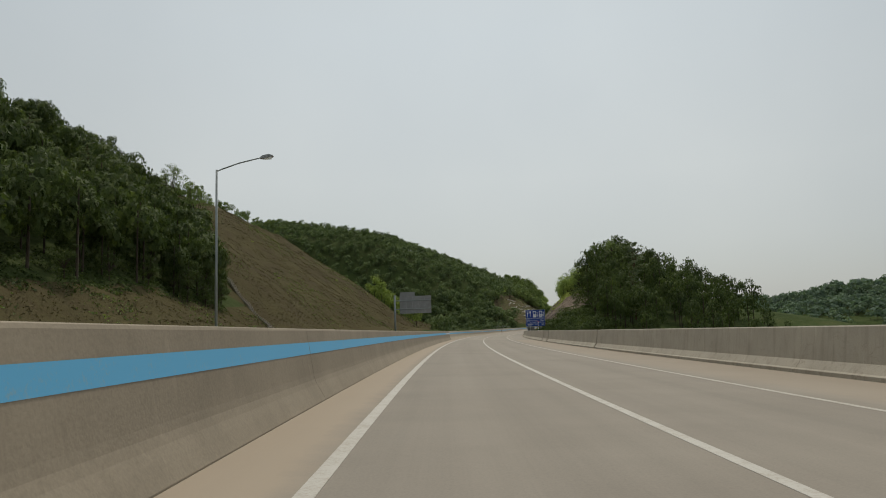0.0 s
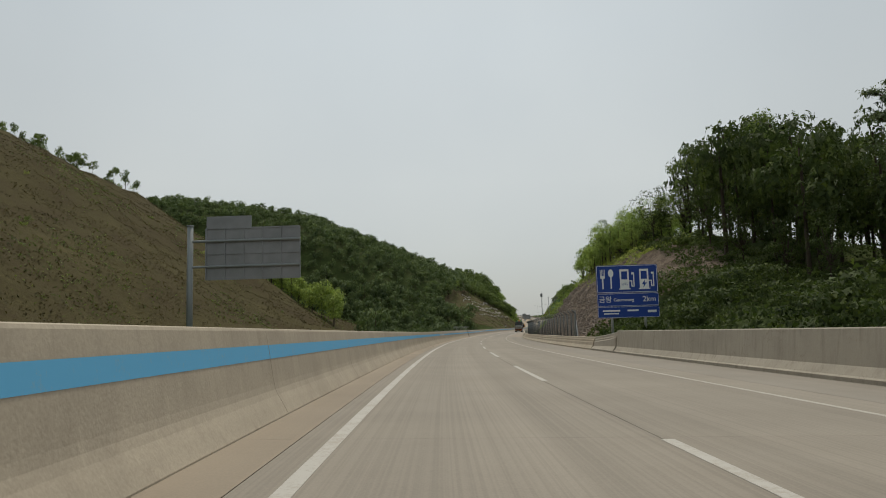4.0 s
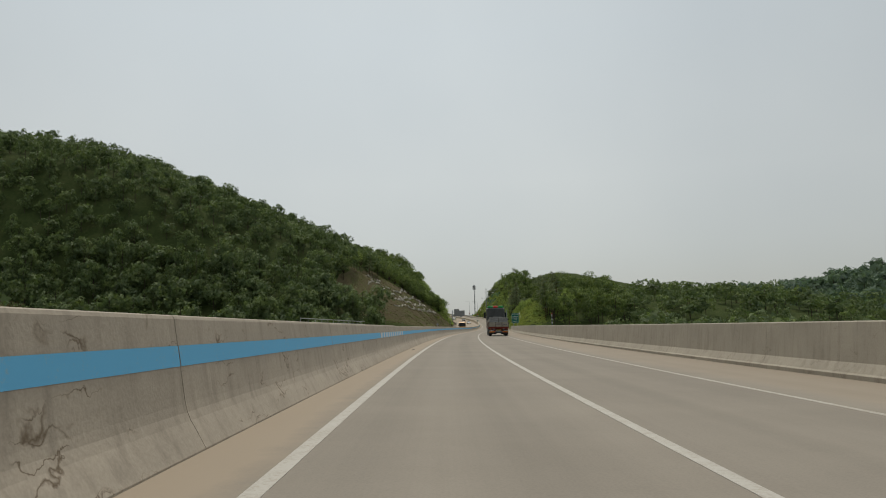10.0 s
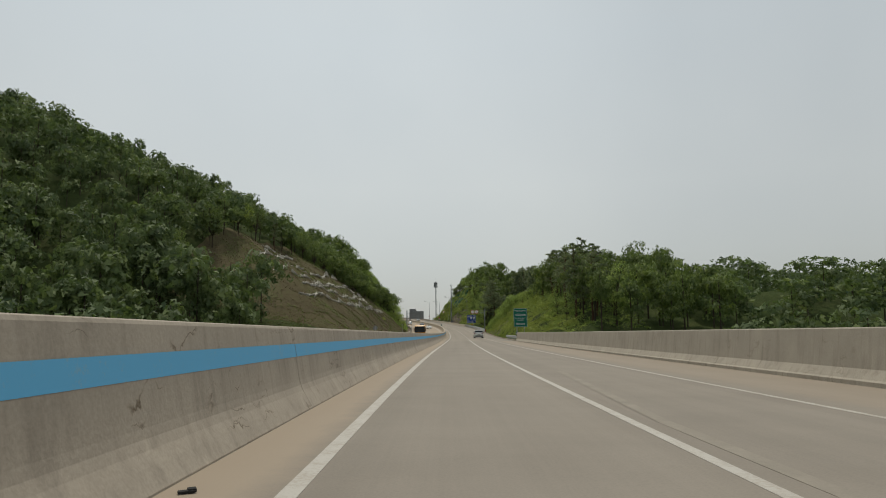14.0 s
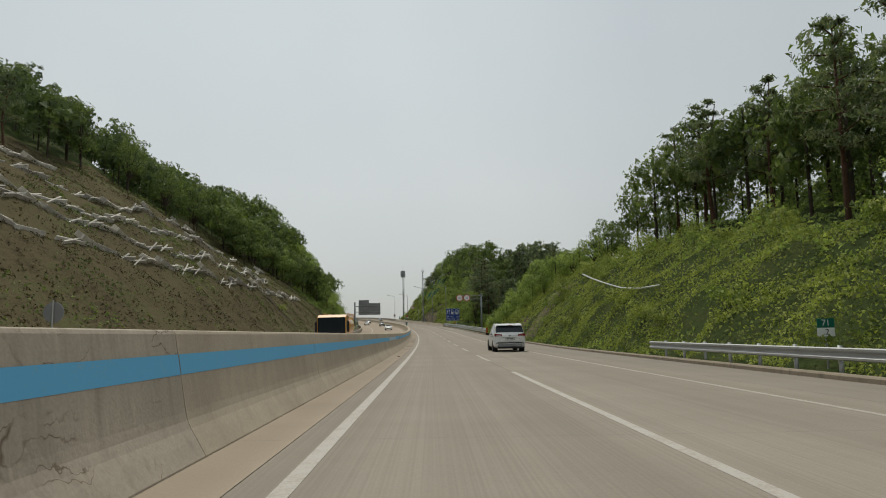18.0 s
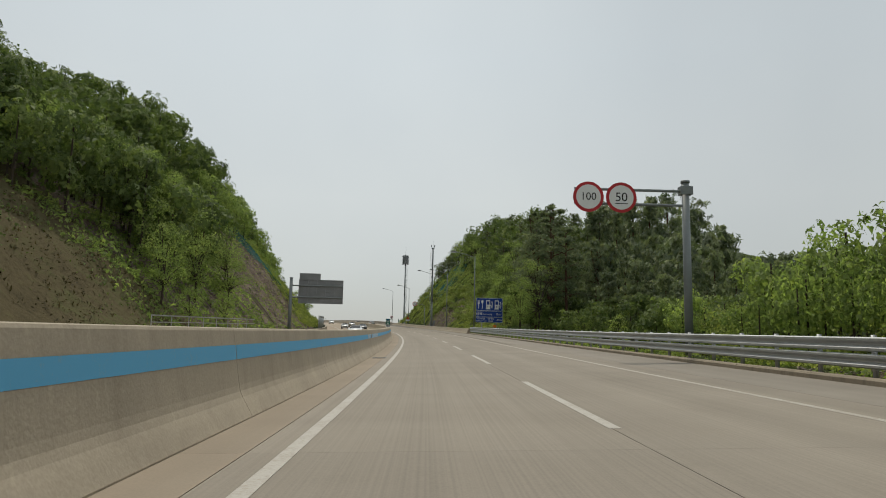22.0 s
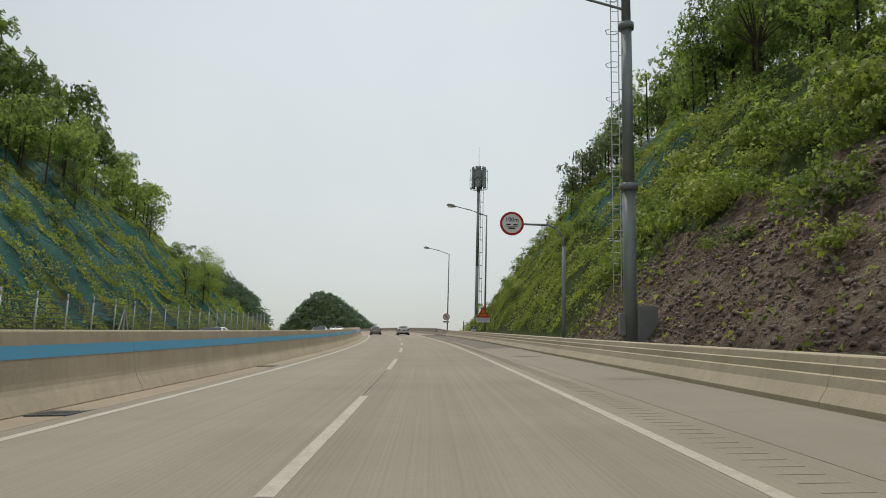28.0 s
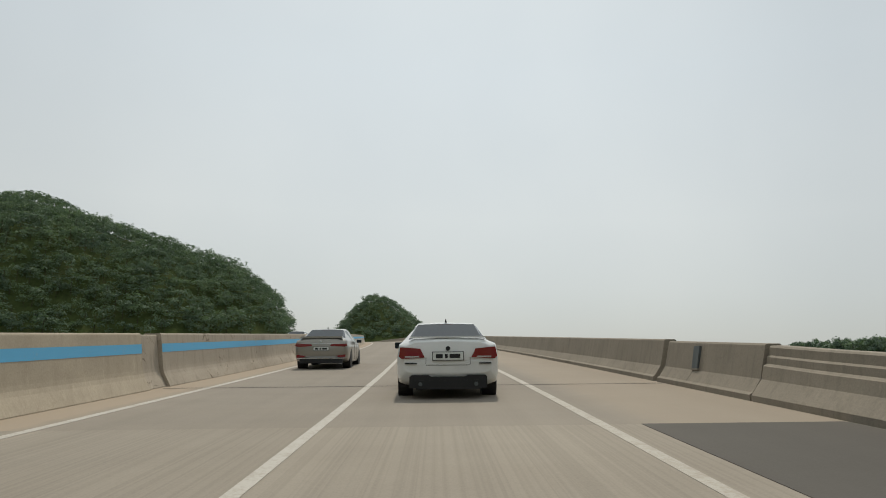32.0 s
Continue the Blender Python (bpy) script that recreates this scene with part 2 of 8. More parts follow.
def pavement(name, base, groove=0.5, per=0.10, sand=0.0):
    """Concrete pavement: long wheel-track stains, cross bands of wear, sawn grooves and grit."""
    m, n, l, b = nodes_of(name)
    b.inputs["Roughness"].default_value = 0.88
    b.inputs["Specular IOR Level"].default_value = 0.25
    uv = n.new("ShaderNodeUVMap").outputs["UV"]
    pos = n.new("ShaderNodeNewGeometry").outputs["Position"]
    tracks = noise_node(n, l, uv, 1.0, 3, 0.5, (1.1, 0.012, 1.0))
    bands = noise_node(n, l, uv, 1.0, 4, 0.6, (0.08, 0.45, 1.0))
    patch = noise_node(n, l, pos, 0.35, 6, 0.65)
    grit = noise_node(n, l, pos, 45.0, 3)
    thin = noise_node(n, l, uv, 1.0, 2, 0.5, (28.0, 0.05, 1.0))
    col = ramp_node(n, l, tracks, [(0.3, shade(base, 0.90)), (0.7, shade(base, 1.06))])
    col = blend(n, l, col, ramp_node(n, l, bands, [(0.3, (0.90, 0.90, 0.91)), (0.7, (1, 1, 1))]), 0.8, "MULTIPLY")
    col = blend(n, l, col, ramp_node(n, l, patch, [(0.25, (0.86, 0.85, 0.84)), (0.6, (1, 1, 1))]), 0.7, "MULTIPLY")
    col = blend(n, l, col, ramp_node(n, l, grit, [(0.3, (0.84, 0.84, 0.84)), (0.6, (1, 1, 1))]), 0.6, "MULTIPLY")
    col = blend(n, l, col, ramp_node(n, l, thin, [(0.38, (0.89, 0.89, 0.89)), (0.58, (1.02, 1.02, 1.02))]), groove, "MULTIPLY")
    rnd = n.new("ShaderNodeObjectInfo").outputs["Random"]
    col = blend(n, l, col, ramp_node(n, l, rnd, [(0.0, (1 - per,) * 3), (1.0, (1, 1, 1))]), 1.0, "MULTIPLY")
    if sand:
        # blown sand lies outside the edge lines
        sep = n.new("ShaderNodeSeparateXYZ")
        l.new(uv, sep.inputs[0])
        edge = n.new("ShaderNodeMath")
        edge.operation = "MULTIPLY_ADD"
        l.new(noise_node(n, l, pos, 2.2, 4, 0.6), edge.inputs[0])
        edge.inputs[1].default_value = 0.5
        l.new(sep.outputs[0], edge.inputs[2])
        for a, z, k in ((0.30, -0.15, 1.0), (7.75, 8.4, 0.55)):
            f = n.new("ShaderNodeMapRange")
            f.inputs[1].default_value, f.inputs[2].default_value = a, z
            f.inputs[3].default_value, f.inputs[4].default_value = 0.0, sand * k
            l.new(edge.outputs[0], f.inputs[0])
            col = blend(n, l, col, (0.335, 0.268, 0.197), f.outputs[0])
    l.new(col, b.inputs["Base Color"])
    bump_node(n, l, thin, b, 0.25 * groove, 0.004)
    return m


def worn_paint(name, base, under, wear=0.5):
    m, n, l, b = nodes_of(name)
    b.inputs["Roughness"].default_value = 0.75
    pos = n.new("ShaderNodeNewGeometry").outputs["Position"]
    a = noise_node(n, l, pos, 3.0, 6, 0.7)
    c = noise_node(n, l, pos, 26.0, 4, 0.7)
    mask = ramp_node(n, l, blend(n, l, a, c, 0.5), [(wear, (0, 0, 0)), (wear + 0.12, (0.85, 0.85, 0.85))])
    l.new(blend(n, l, base, under, mask), b.inputs["Base Color"])
    return m


def foliage(name, dark, light, through_k=0.35, scale=0.12, leaf_scale=9.0, gaps=0.47, differ=0.9):
    """Leaf sprays: each spray and each clump has its own tone, some light comes through, and gaps part the leaves."""
    m, n, l, b = nodes_of(name)
    g = n.new("ShaderNodeNewGeometry")
    mid = shade([(x + y) / 2 for x, y in zip(dark, light)], 1.0)
    clump = noise_node(n, l, g.outputs["Position"], scale, 4, 0.6)
    col = ramp_node(n, l, clump, [(0.3, dark), (0.5, mid), (0.72, light)])
    leaf = ramp_node(n, l, g.outputs["Random Per Island"], [(0.0, (0.55, 0.6, 0.5)), (0.6, (1, 1, 1)), (1.0, (1.35, 1.25, 1.0))])
    col = blend(n, l, col, leaf, differ, "MULTIPLY")
    l.new(col, b.inputs["Base Color"])
    b.inputs["Roughness"].default_value = 0.7
    b.inputs["Specular IOR Level"].default_value = 0.15
    tr = n.new("ShaderNodeBsdfTranslucent")
    l.new(blend(n, l, col, (1.0, 1.14, 0.55), 0.8, "MULTIPLY"), tr.inputs["Color"])
    mx = n.new("ShaderNodeMixShader")
    mx.inputs[0].default_value = through_k
    l.new(b.outputs[0], mx.inputs[1])
    l.new(tr.outputs[0], mx.inputs[2])
    cut = n.new("ShaderNodeMath")
    cut.operation = "GREATER_THAN"
    cut.inputs[1].default_value = gaps
    l.new(noise_node(n, l, g.outputs["Position"], leaf_scale, 1, 0.5), cut.inputs[0])
    open_ = n.new("ShaderNodeBsdfTransparent")
    gap = n.new("ShaderNodeMixShader")
    l.new(cut.outputs[0], gap.inputs[0])
    l.new(open_.outputs[0], gap.inputs[1])
    l.new(mx.outputs[0], gap.inputs[2])
    l.new(gap.outputs[0], n["Material Output"].inputs["Surface"])
    return m


def soil(name, stops, scale, fine, bump=0.8, dist=0.3):
    m, n, l, b = nodes_of(name)
    b.inputs["Roughness"].default_value = 1.0
    b.inputs["Specular IOR Level"].default_value = 0.05
    pos = n.new("ShaderNodeNewGeometry").outputs["Position"]
    big = noise_node(n, l, pos, scale, 6, 0.65)
    small = noise_node(n, l, pos, fine, 6, 0.7)
    col = ramp_node(n, l, blend(n, l, big, small, 0.45), stops)
    l.new(col, b.inputs["Base Color"])
    bump_node(n, l, small, b, bump, dist)
    return m


M_CONC = concrete_wall("median concrete", (0.43, 0.368, 0.284), (0.24, 0.20, 0.155), 0.28, 0.12)
M_CONC_FIRST = concrete_wall("first bridge median concrete", (0.275, 0.232, 0.175), (0.19, 0.158, 0.118), 0.3, 0.12)
M_CONC_OLD = concrete_wall("bridge barrier concrete", (0.395, 0.342, 0.276), (0.20, 0.172, 0.14), 0.5, 0.85)
M_PARA = concrete_wall("parapet concrete", (0.385, 0.345, 0.283), (0.21, 0.182, 0.15), 0.5, 0.3)
M_PARA_OLD = concrete_wall("weathered parapet concrete", (0.275, 0.240, 0.194), (0.15, 0.13, 0.105), 0.4, 0.2)
M_KERB = concrete_wall("kerb concrete", (0.29, 0.245, 0.185), (0.12, 0.10, 0.075), 0.6)
M_SLAB = pavement("grooved pavement", (0.293, 0.257, 0.209), 0.75, 0.05)
M_DECK = pavement("bridge deck pavement", (0.256, 0.224, 0.184), 0.15, 0.0, 0.75)
M_SHOULDER = pavement("sandy shoulder", (0.33, 0.272, 0.205), 0.1)
M_GREYSH = pavement("worn grey shoulder", (0.27, 0.24, 0.20), 0.2, 0.05)
M_JOINT = material("joint filler", (0.15, 0.13, 0.105), 0.95, vary=0.2)
M_RUST = material("rusty joint plate", (0.085, 0.058, 0.042), 0.85, 0.2, scale=3.0, vary=0.35)
M_NOTCH = material("dirty notch", (0.240, 0.212, 0.173), 0.95, vary=0.2)
M_DARKSH = pavement("dark patched shoulder", (0.168, 0.150, 0.126), 0.2, 0.12)
M_PATCH = pavement("dark asphalt patch", (0.098, 0.089, 0.078), 0.1, 0.0)
M_WHITE = worn_paint("line paint", (0.41, 0.385, 0.342), (0.32, 0.282, 0.232), 0.47)
M_WORN = worn_paint("worn line paint", (0.385, 0.354, 0.305), (0.30, 0.262, 0.213), 0.46)
M_BLUE = worn_paint("blue stripe paint", (0.098, 0.37, 0.61), (0.20, 0.36, 0.47), 0.55)
M_BAND = worn_paint("white stripe paint", (0.56, 0.555, 0.53), (0.38, 0.355, 0.315), 0.54)
M_BLACK = material("dark joint filler", (0.02, 0.02, 0.02), 0.9, vary=0.3)
M_STEEL = material("galvanised steel", (0.42, 0.43, 0.43), 0.45, 0.7, scale=1.2, vary=0.15, fine=25)
M_POLE = material("grey painted pole", (0.20, 0.22, 0.22), 0.5, 0.2, scale=1.0, vary=0.15)
M_DARKSTEEL = material("dark weathered steel", (0.10, 0.115, 0.115), 0.55, 0.4, vary=0.2)
M_SIGNBACK = material("aluminium sign back", (0.235, 0.24, 0.245), 0.5, 0.5, scale=0.8, vary=0.2)
M_BLUESIGN = material("blue sign sheeting", (0.012, 0.045, 0.24), 0.45, scale=1.5, vary=0.1, bump=0)
M_GREENSIGN = material("green sign sheeting", (0.004, 0.11, 0.075), 0.45, scale=1.5, vary=0.1, bump=0)
M_SIGNWHITE = material("white sign sheeting", (0.70, 0.71, 0.70), 0.5, scale=1.5, vary=0.08, bump=0)
M_SIGNRED = material("red sign sheeting", (0.42, 0.025, 0.03), 0.5, scale=1.5, vary=0.12, bump=0)
M_SIGNBLACK = material("black sign sheeting", (0.015, 0.015, 0.017), 0.5, vary=0.1, bump=0)
M_AMBER = material("orange sign sheeting", (0.62, 0.17, 0.02), 0.5, vary=0.12, bump=0)
M_DRY = soil("dry brown grass", [(0.30, (0.034, 0.027, 0.016)), (0.43, (0.066, 0.052, 0.028)), (0.54, (0.072, 0.062, 0.029)), (0.64, (0.100, 0.082, 0.040)), (0.76, (0.15, 0.112, 0.062))], 0.07, 1.6)
M_FLOOR = soil("wooded ground", [(0.3, (0.024, 0.034, 0.013)), (0.5, (0.045, 0.062, 0.020)), (0.7, (0.08, 0.085, 0.035))], 0.12, 0.9)
M_ROCK = soil("broken rock", [(0.30, (0.055, 0.042, 0.032)), (0.45, (0.13, 0.10, 0.077)), (0.58, (0.23, 0.185, 0.145)), (0.72, (0.15, 0.10, 0.062))], 0.5, 2.2, 1.0, 0.5)
M_TERRACE = soil("terraced bare slope", [(0.3, (0.050, 0.041, 0.023)), (0.48, (0.100, 0.082, 0.046)), (0.6, (0.094, 0.097, 0.042)), (0.74, (0.18, 0.142, 0.090))], 0.12, 1.4)
M_STONE = material("pale slope stones", (0.56, 0.53, 0.47), 0.95, scale=1.5, vary=0.3, fine=12, per=0.4)
M_BOULDER = material("grey broken stones", (0.37, 0.31, 0.26), 0.95, scale=1.0, vary=0.4, fine=9, bump=0.5, dist=0.05, per=0.45)
M_OAK = foliage("broad leaves", (0.074, 0.106, 0.045), (0.205, 0.260, 0.092), 0.42, 0.2, 6.0, 0.45)
# broad leaves with shade put into their colour, for backlit woods and scrub
M_SHADEOAK = foliage("shaded broad leaves", (0.036, 0.054, 0.022), (0.105, 0.138, 0.046), 0.35, 0.2, 5.0, 0.45)
M_FAROAK = foliage("hill leaves", (0.068, 0.100, 0.055), (0.178, 0.226, 0.098), 0.35, 0.2, 3.0, 0.45, 0.7)
M_FRESH = foliage("fresh leaves", (0.165, 0.220, 0.060), (0.36, 0.43, 0.130), 0.42, 0.25, 7.0, 0.45)
M_PINE = foliage("pine needles", (0.100, 0.126, 0.090), (0.235, 0.270, 0.165), 0.42, 0.2, 6.5, 0.46)
M_VINE = foliage("vine leaves", (0.178, 0.223, 0.062), (0.419, 0.455, 0.139), 0.4, 0.35, 9.0, 0.43)
# distance haze is mixed into this leaf colour as a bluish tint
M_HAZE = foliage("far leaves tinted with haze", (0.083, 0.122, 0.104), (0.165, 0.226, 0.160), 0.35, 0.08, 3.5, 0.42, 0.45)
# lit copy of the broad leaves: brightness put into the colour of backlit trees
M_LITLEAF = foliage("lit leaves", (0.139, 0.192, 0.074), (0.374, 0.454, 0.168), 0.6, 0.3, 7.0, 0.45)
M_BARK = material("bark", (0.055, 0.042, 0.030), 0.95, scale=3, vary=0.35, fine=25, bump=0.5, dist=0.02)
M_REDBARK = material("pine bark", (0.085, 0.045, 0.028), 0.95, scale=3, vary=0.35, fine=25, bump=0.5, dist=0.02)
M_NETROPE = material("teal rope", (0.020, 0.15, 0.13), 0.9, scale=0.4, vary=0.3, fine=8)
M_NET = foliage("teal slope netting", (0.012, 0.085, 0.080), (0.030, 0.17, 0.155), 0.3, 0.3, 34.0, 0.46)
M_DRYTUFT = foliage("dry tufts", (0.046, 0.037, 0.020), (0.115, 0.092, 0.042), 0.25, 0.06, 8.0, 0.47)


# ---- mesh helpers ----
def mesh_of(name, verts, faces, mats, uvs=None, smooth_faces=False, index=None):
    me = bpy.data.meshes.new(name)
    verts = np.asarray(verts, float)
    me.from_pydata(verts.tolist(), [], [list(map(int, f)) for f in faces])
    for m in (mats if isinstance(mats, (list, tuple)) else [mats]):
        me.materials.append(m)
    if uvs is not None:
        lay = me.uv_layers.new(name="UVMap")
        vi = np.empty(len(me.loops), int)
        me.loops.foreach_get("vertex_index", vi)
        lay.data.foreach_set("uv", np.asarray(uvs, float)[vi].ravel())
    if smooth_faces:
        me.polygons.foreach_set("use_smooth", [True] * len(me.polygons))
    if index is not None:
        me.polygons.foreach_set("material_index", list(map(int, index)))
    return me


def piece(name, me, parent=None, m=None, label=""):
    ob = new(name, me)
    if parent is not None:
        ob.parent = parent
    if m is not None:
        ob.matrix_basis = m
    if label:
        ob["label"] = label
    return ob


def link(name, verts, faces, mats, parent=None, label="", smooth_faces=False, uvs=None, index=None):
    return piece(name, mesh_of(name, verts, faces, mats, uvs, smooth_faces, index), parent, None, label)


def empty(name, m=None, label="", category="", group="", kind=""):
    ob = new(name)
    ob.empty_display_size = 0.3
    if m is not None:
        ob.matrix_basis = m
    return tagged(ob, label, category, group, kind)


def sweep_data(profile, s0, s1, step=4.0, closed=True, dshift=0.0):
    n = max(2, int(math.ceil((s1 - s0) / step)) + 1)
    k = len(profile)
    pd, pz = np.array([p[0] for p in profile]) + dshift, np.array([p[1] for p in profile])
    ss = np.linspace(s0, s1, n)
    V = np.concatenate([road(s, pd, pz) for s in ss])
    run = pd if (pd.max() - pd.min()) > 2 else np.concatenate([[0], np.cumsum(np.hypot(np.diff(pd), np.diff(pz)))])
    uv = np.stack([np.tile(run, n), np.repeat(ss, k)], -1)
    F = []
    for i in range(n - 1):
        for j in range(k if closed else k - 1):
            a, b = i * k + j, i * k + (j + 1) % k
            F.append((a, b, b + k, a + k))
    if closed:
        F += [tuple(range(k - 1, -1, -1)), tuple(range((n - 1) * k, n * k))]
    return V, F, uv


def sweep(name, profile, s0, s1, mat, step=4.0, parent=None, closed=True, label="", dshift=0.0):
    """A profile of (d, z) drawn along the road from s0 to s1."""
    V, F, uv = sweep_data(profile, s0, s1, step, closed, dshift)
    return link(name, V, F, mat, parent, label, uvs=uv)


class Shape:
    """Collects boxes, rods and prisms into one mesh."""

    def __init__(self):
        self.bm = bmesh.new()

    def box(self, x0, x1, y0, y1, z0, z1, bevel=0.0, m=None):
        r = bmesh.ops.create_cube(self.bm, size=1.0)
        mat = Matrix.Translation(((x0 + x1) / 2, (y0 + y1) / 2, (z0 + z1) / 2)) @ Matrix.Diagonal((abs(x1 - x0), abs(y1 - y0), abs(z1 - z0), 1))
        bmesh.ops.transform(self.bm, matrix=(m @ mat) if m is not None else mat, verts=r["verts"])
        if bevel:
            es = list({e for v in r["verts"] for e in v.link_edges})
            bmesh.ops.bevel(self.bm, geom=es, offset=bevel, segments=2, affect="EDGES", profile=0.6)
        return self

    def rod(self, a, b, r0, r1=None, n=10, caps=True):
        a, b = Vector(a), Vector(b)
        L = (b - a).length
        r = bmesh.ops.create_cone(self.bm, cap_ends=caps, segments=n, radius1=r0, radius2=r0 if r1 is None else r1, depth=L)
        q = (b - a).to_track_quat("Z", "Y").to_matrix().to_4x4()
        bmesh.ops.transform(self.bm, matrix=Matrix.Translation((a + b) / 2) @ q, verts=r["verts"])
        return self

    def pipe(self, pts, r, n=8):
        for a, b in zip(pts, pts[1:]):
            self.rod(a, b, r, n=n)
        return self

    def prism(self, pts, y0, y1):
        """A polygon of (x, z) made solid from y0 to y1."""
        A = [self.bm.verts.new((x, y0, z)) for x, z in pts]
        B = [self.bm.verts.new((x, y1, z)) for x, z in pts]
        k = len(pts)
        self.bm.faces.new(A), self.bm.faces.new(B[::-1])
        for i in range(k):
            self.bm.faces.new((A[i], B[i], B[(i + 1) % k], A[(i + 1) % k]))
        return self

    def side(self, pts, x0, x1):
        """A polygon of (y, z) made solid from x0 to x1."""
        A = [self.bm.verts.new((x0, y, z)) for y, z in pts]
        B = [self.bm.verts.new((x1, y, z)) for y, z in pts]
        k = len(pts)
        self.bm.faces.new(A[::-1]), self.bm.faces.new(B)
        for i in range(k):
            self.bm.faces.new((A[(i + 1) % k], B[(i + 1) % k], B[i], A[i]))
        return self

    def mesh(self, name, mat, smooth_faces=False):
        bmesh.ops.recalc_face_normals(self.bm, faces=self.bm.faces[:])
        me = bpy.data.meshes.new(name)
        self.bm.to_mesh(me)
        self.bm.free()
        for x in (mat if isinstance(mat, (list, tuple)) else [mat]):
            me.materials.append(x)
        if smooth_faces:
            me.polygons.foreach_set("use_smooth", [True] * len(me.polygons))
        return me

    def part(self, name, mat, parent=None, label="", smooth_faces=False, m=None):
        return piece(name, self.mesh(name, mat, smooth_faces), parent, m, label)


def ease(a, b, x):
    t = np.clip((x - a) / (b - a), 0, 1)
    return t * t * (3 - 2 * t)


def keyed(x, keys):
    return np.interp(x, *zip(*keys))


# ---- ground: height over the road at s, d ----
# each flank: how it rises away from the road, and how much of it stands along the road
FLANKS_L = [
    ([(14, 0), (34, 0), (41, 2.2), (77, 25.5), (100, 41), (125, 56), (150, 61), (220, 62), (400, 20), (700, 0)],
     [(-120, 1), (200, 1), (253, 0.93), (278, 0.85), (291, 0.7), (306, 0.52), (321, 0.3), (344, 0.1), (358, 0)]),
    ([(14, 0), (17, 2), (23, 8), (31, 14), (43, 22), (60, 33), (80, 42), (115, 57), (160, 74.5), (200, 81.5), (260, 91), (330, 87), (450, 70), (700, 50), (1200, 0)],
     [(300, 0), (420, 0), (445, 0.08), (462, 0.22), (480, 0.57), (500, 0.88), (540, 1.0), (600, 1), (700, 1), (750, 0.7), (790, 0.55), (812, 0.2), (830, 0)]),
    ([(14, 0), (15.5, 0.5), (20, 6), (26, 13.6), (34, 23.8), (42, 34), (60, 44), (90, 40), (160, 0)],
     [(590, 0), (620, 0.35), (650, 0.72), (690, 1.0), (725, 0.86), (770, 0.80), (795, 0.72), (812, 0.25), (824, 0)]),
    ([(14, 0), (19, 4), (29, 20), (43, 28), (71, 39), (105, 50), (128, 53), (200, 68), (420, 100), (900, 40)], [(985, 0), (1020, 0.4), (1050, 0.85), (1080, 1), (1330, 1), (1500, 1), (1900, 0.4), (2400, 0)]),
]
LOW_L = [(-120, 0), (60, 0), (290, 0), (318, -12), (425, -12), (460, 0), (800, 0), (830, -16), (1000, -16), (1080, 0), (2600, 0)]
FLANKS_R = [
    ([(11.6, 0), (12.6, 0.2), (14, 2), (18, 7), (22, 10.8), (27, 13.0), (40, 14), (60, 9), (90, 0)], [(118, 0), (140, 0.3), (160, 0.5), (176, 0.85), (190, 1), (216, 1), (228, 0.94), (240, 0.62), (249, 0.25), (255, 0)]),
    ([(11.6, 0), (12.2, 0.4), (16, 5.0), (20, 8.0), (26, 9.6), (40, 10.4), (80, 10), (160, 0)], [(452, 0), (470, 0.35), (490, 0.8), (510, 1), (545, 1), (558, 0.55), (575, 0)]),
    ([(11.6, 0), (12.6, 0.5), (15, 4.6), (18.6, 9.5), (24, 16.5), (28, 20), (45, 27), (80, 30), (200, 0)], [(640, 0), (675, 0.35), (700, 0.6), (725, 0.85), (745, 1), (768, 1), (776, 0.85), (784, 0.5), (789, 0.12), (792, 0)]),
    ([(11.6, 0), (200, 0), (330, 10), (600, 50), (900, 62), (1500, 0)], [(100, 0), (500, 0.6), (700, 0.7), (900, 0.15), (1500, 0.1), (2400, 0)]),
]
LOW_R = [(-120, -12), (95, -12), (125, 0), (232, 0), (255, -9), (440, -9), (462, 0), (570, -0.5), (600, -1.5), (650, -1.0), (800, 0), (822, -16), (1000, -16), (1080, -9), (2600, -9)]


MOUNDS = [(1378, 58, 44, 60, 30), (1378, 95, 24, 60, 35), (600, 235, 22, 110, 80), (1320, -188, 40, 90, 50)]   # far hills: s, d, height, half-lengths


def height(s, d):
    s, d = np.asarray(s, float), np.asarray(d, float)
    left, away = d < 0, np.abs(d)
    lag = s - 0.5 * np.maximum(0, away - 41)   # the first slope ends on a slant
    zl = keyed(away, FLANKS_L[0][0]) * keyed(lag, FLANKS_L[0][1]) + keyed(away, FLANKS_L[3][0]) * keyed(s, FLANKS_L[3][1]) + np.maximum(keyed(away, FLANKS_L[1][0]) * keyed(s, FLANKS_L[1][1]), keyed(away, FLANKS_L[2][0]) * keyed(s, FLANKS_L[2][1]))
    zr = sum(keyed(away, e) * keyed(s, w) for e, w in FLANKS_R)
    fade = 1 - ease(32, 52, away) * (1 - ease(330, 370, lag))
    z = np.where(left, zl + keyed(s, LOW_L) * ease(14, 26, away) * fade, zr + keyed(s, LOW_R) * ease(11.6, 24, away))
    z = z + ease(15, 40, away) * (0.9 * np.sin(s * 0.11 + d * 0.07) + 0.7 * np.sin(s * 0.043 - d * 0.09 + 1.0))
    z = z + ease(13, 22, away) * (0.28 * np.sin(s * 0.61 + 1.3 * np.sin(d * 0.37)) + 0.22 * np.sin(d * 0.83 + 1.7 * np.sin(s * 0.29)) + 0.12 * np.sin(s * 1.9 + d * 1.3))
    for hs, hd, hh, ls, ld in MOUNDS:
        z = z + hh * np.exp(-((s - hs) / ls) ** 2 - ((d - hd) / ld) ** 2)
    return np.where(np.where(left, away <= 13.6, away <= 11.4), -0.35, z - 0.05)


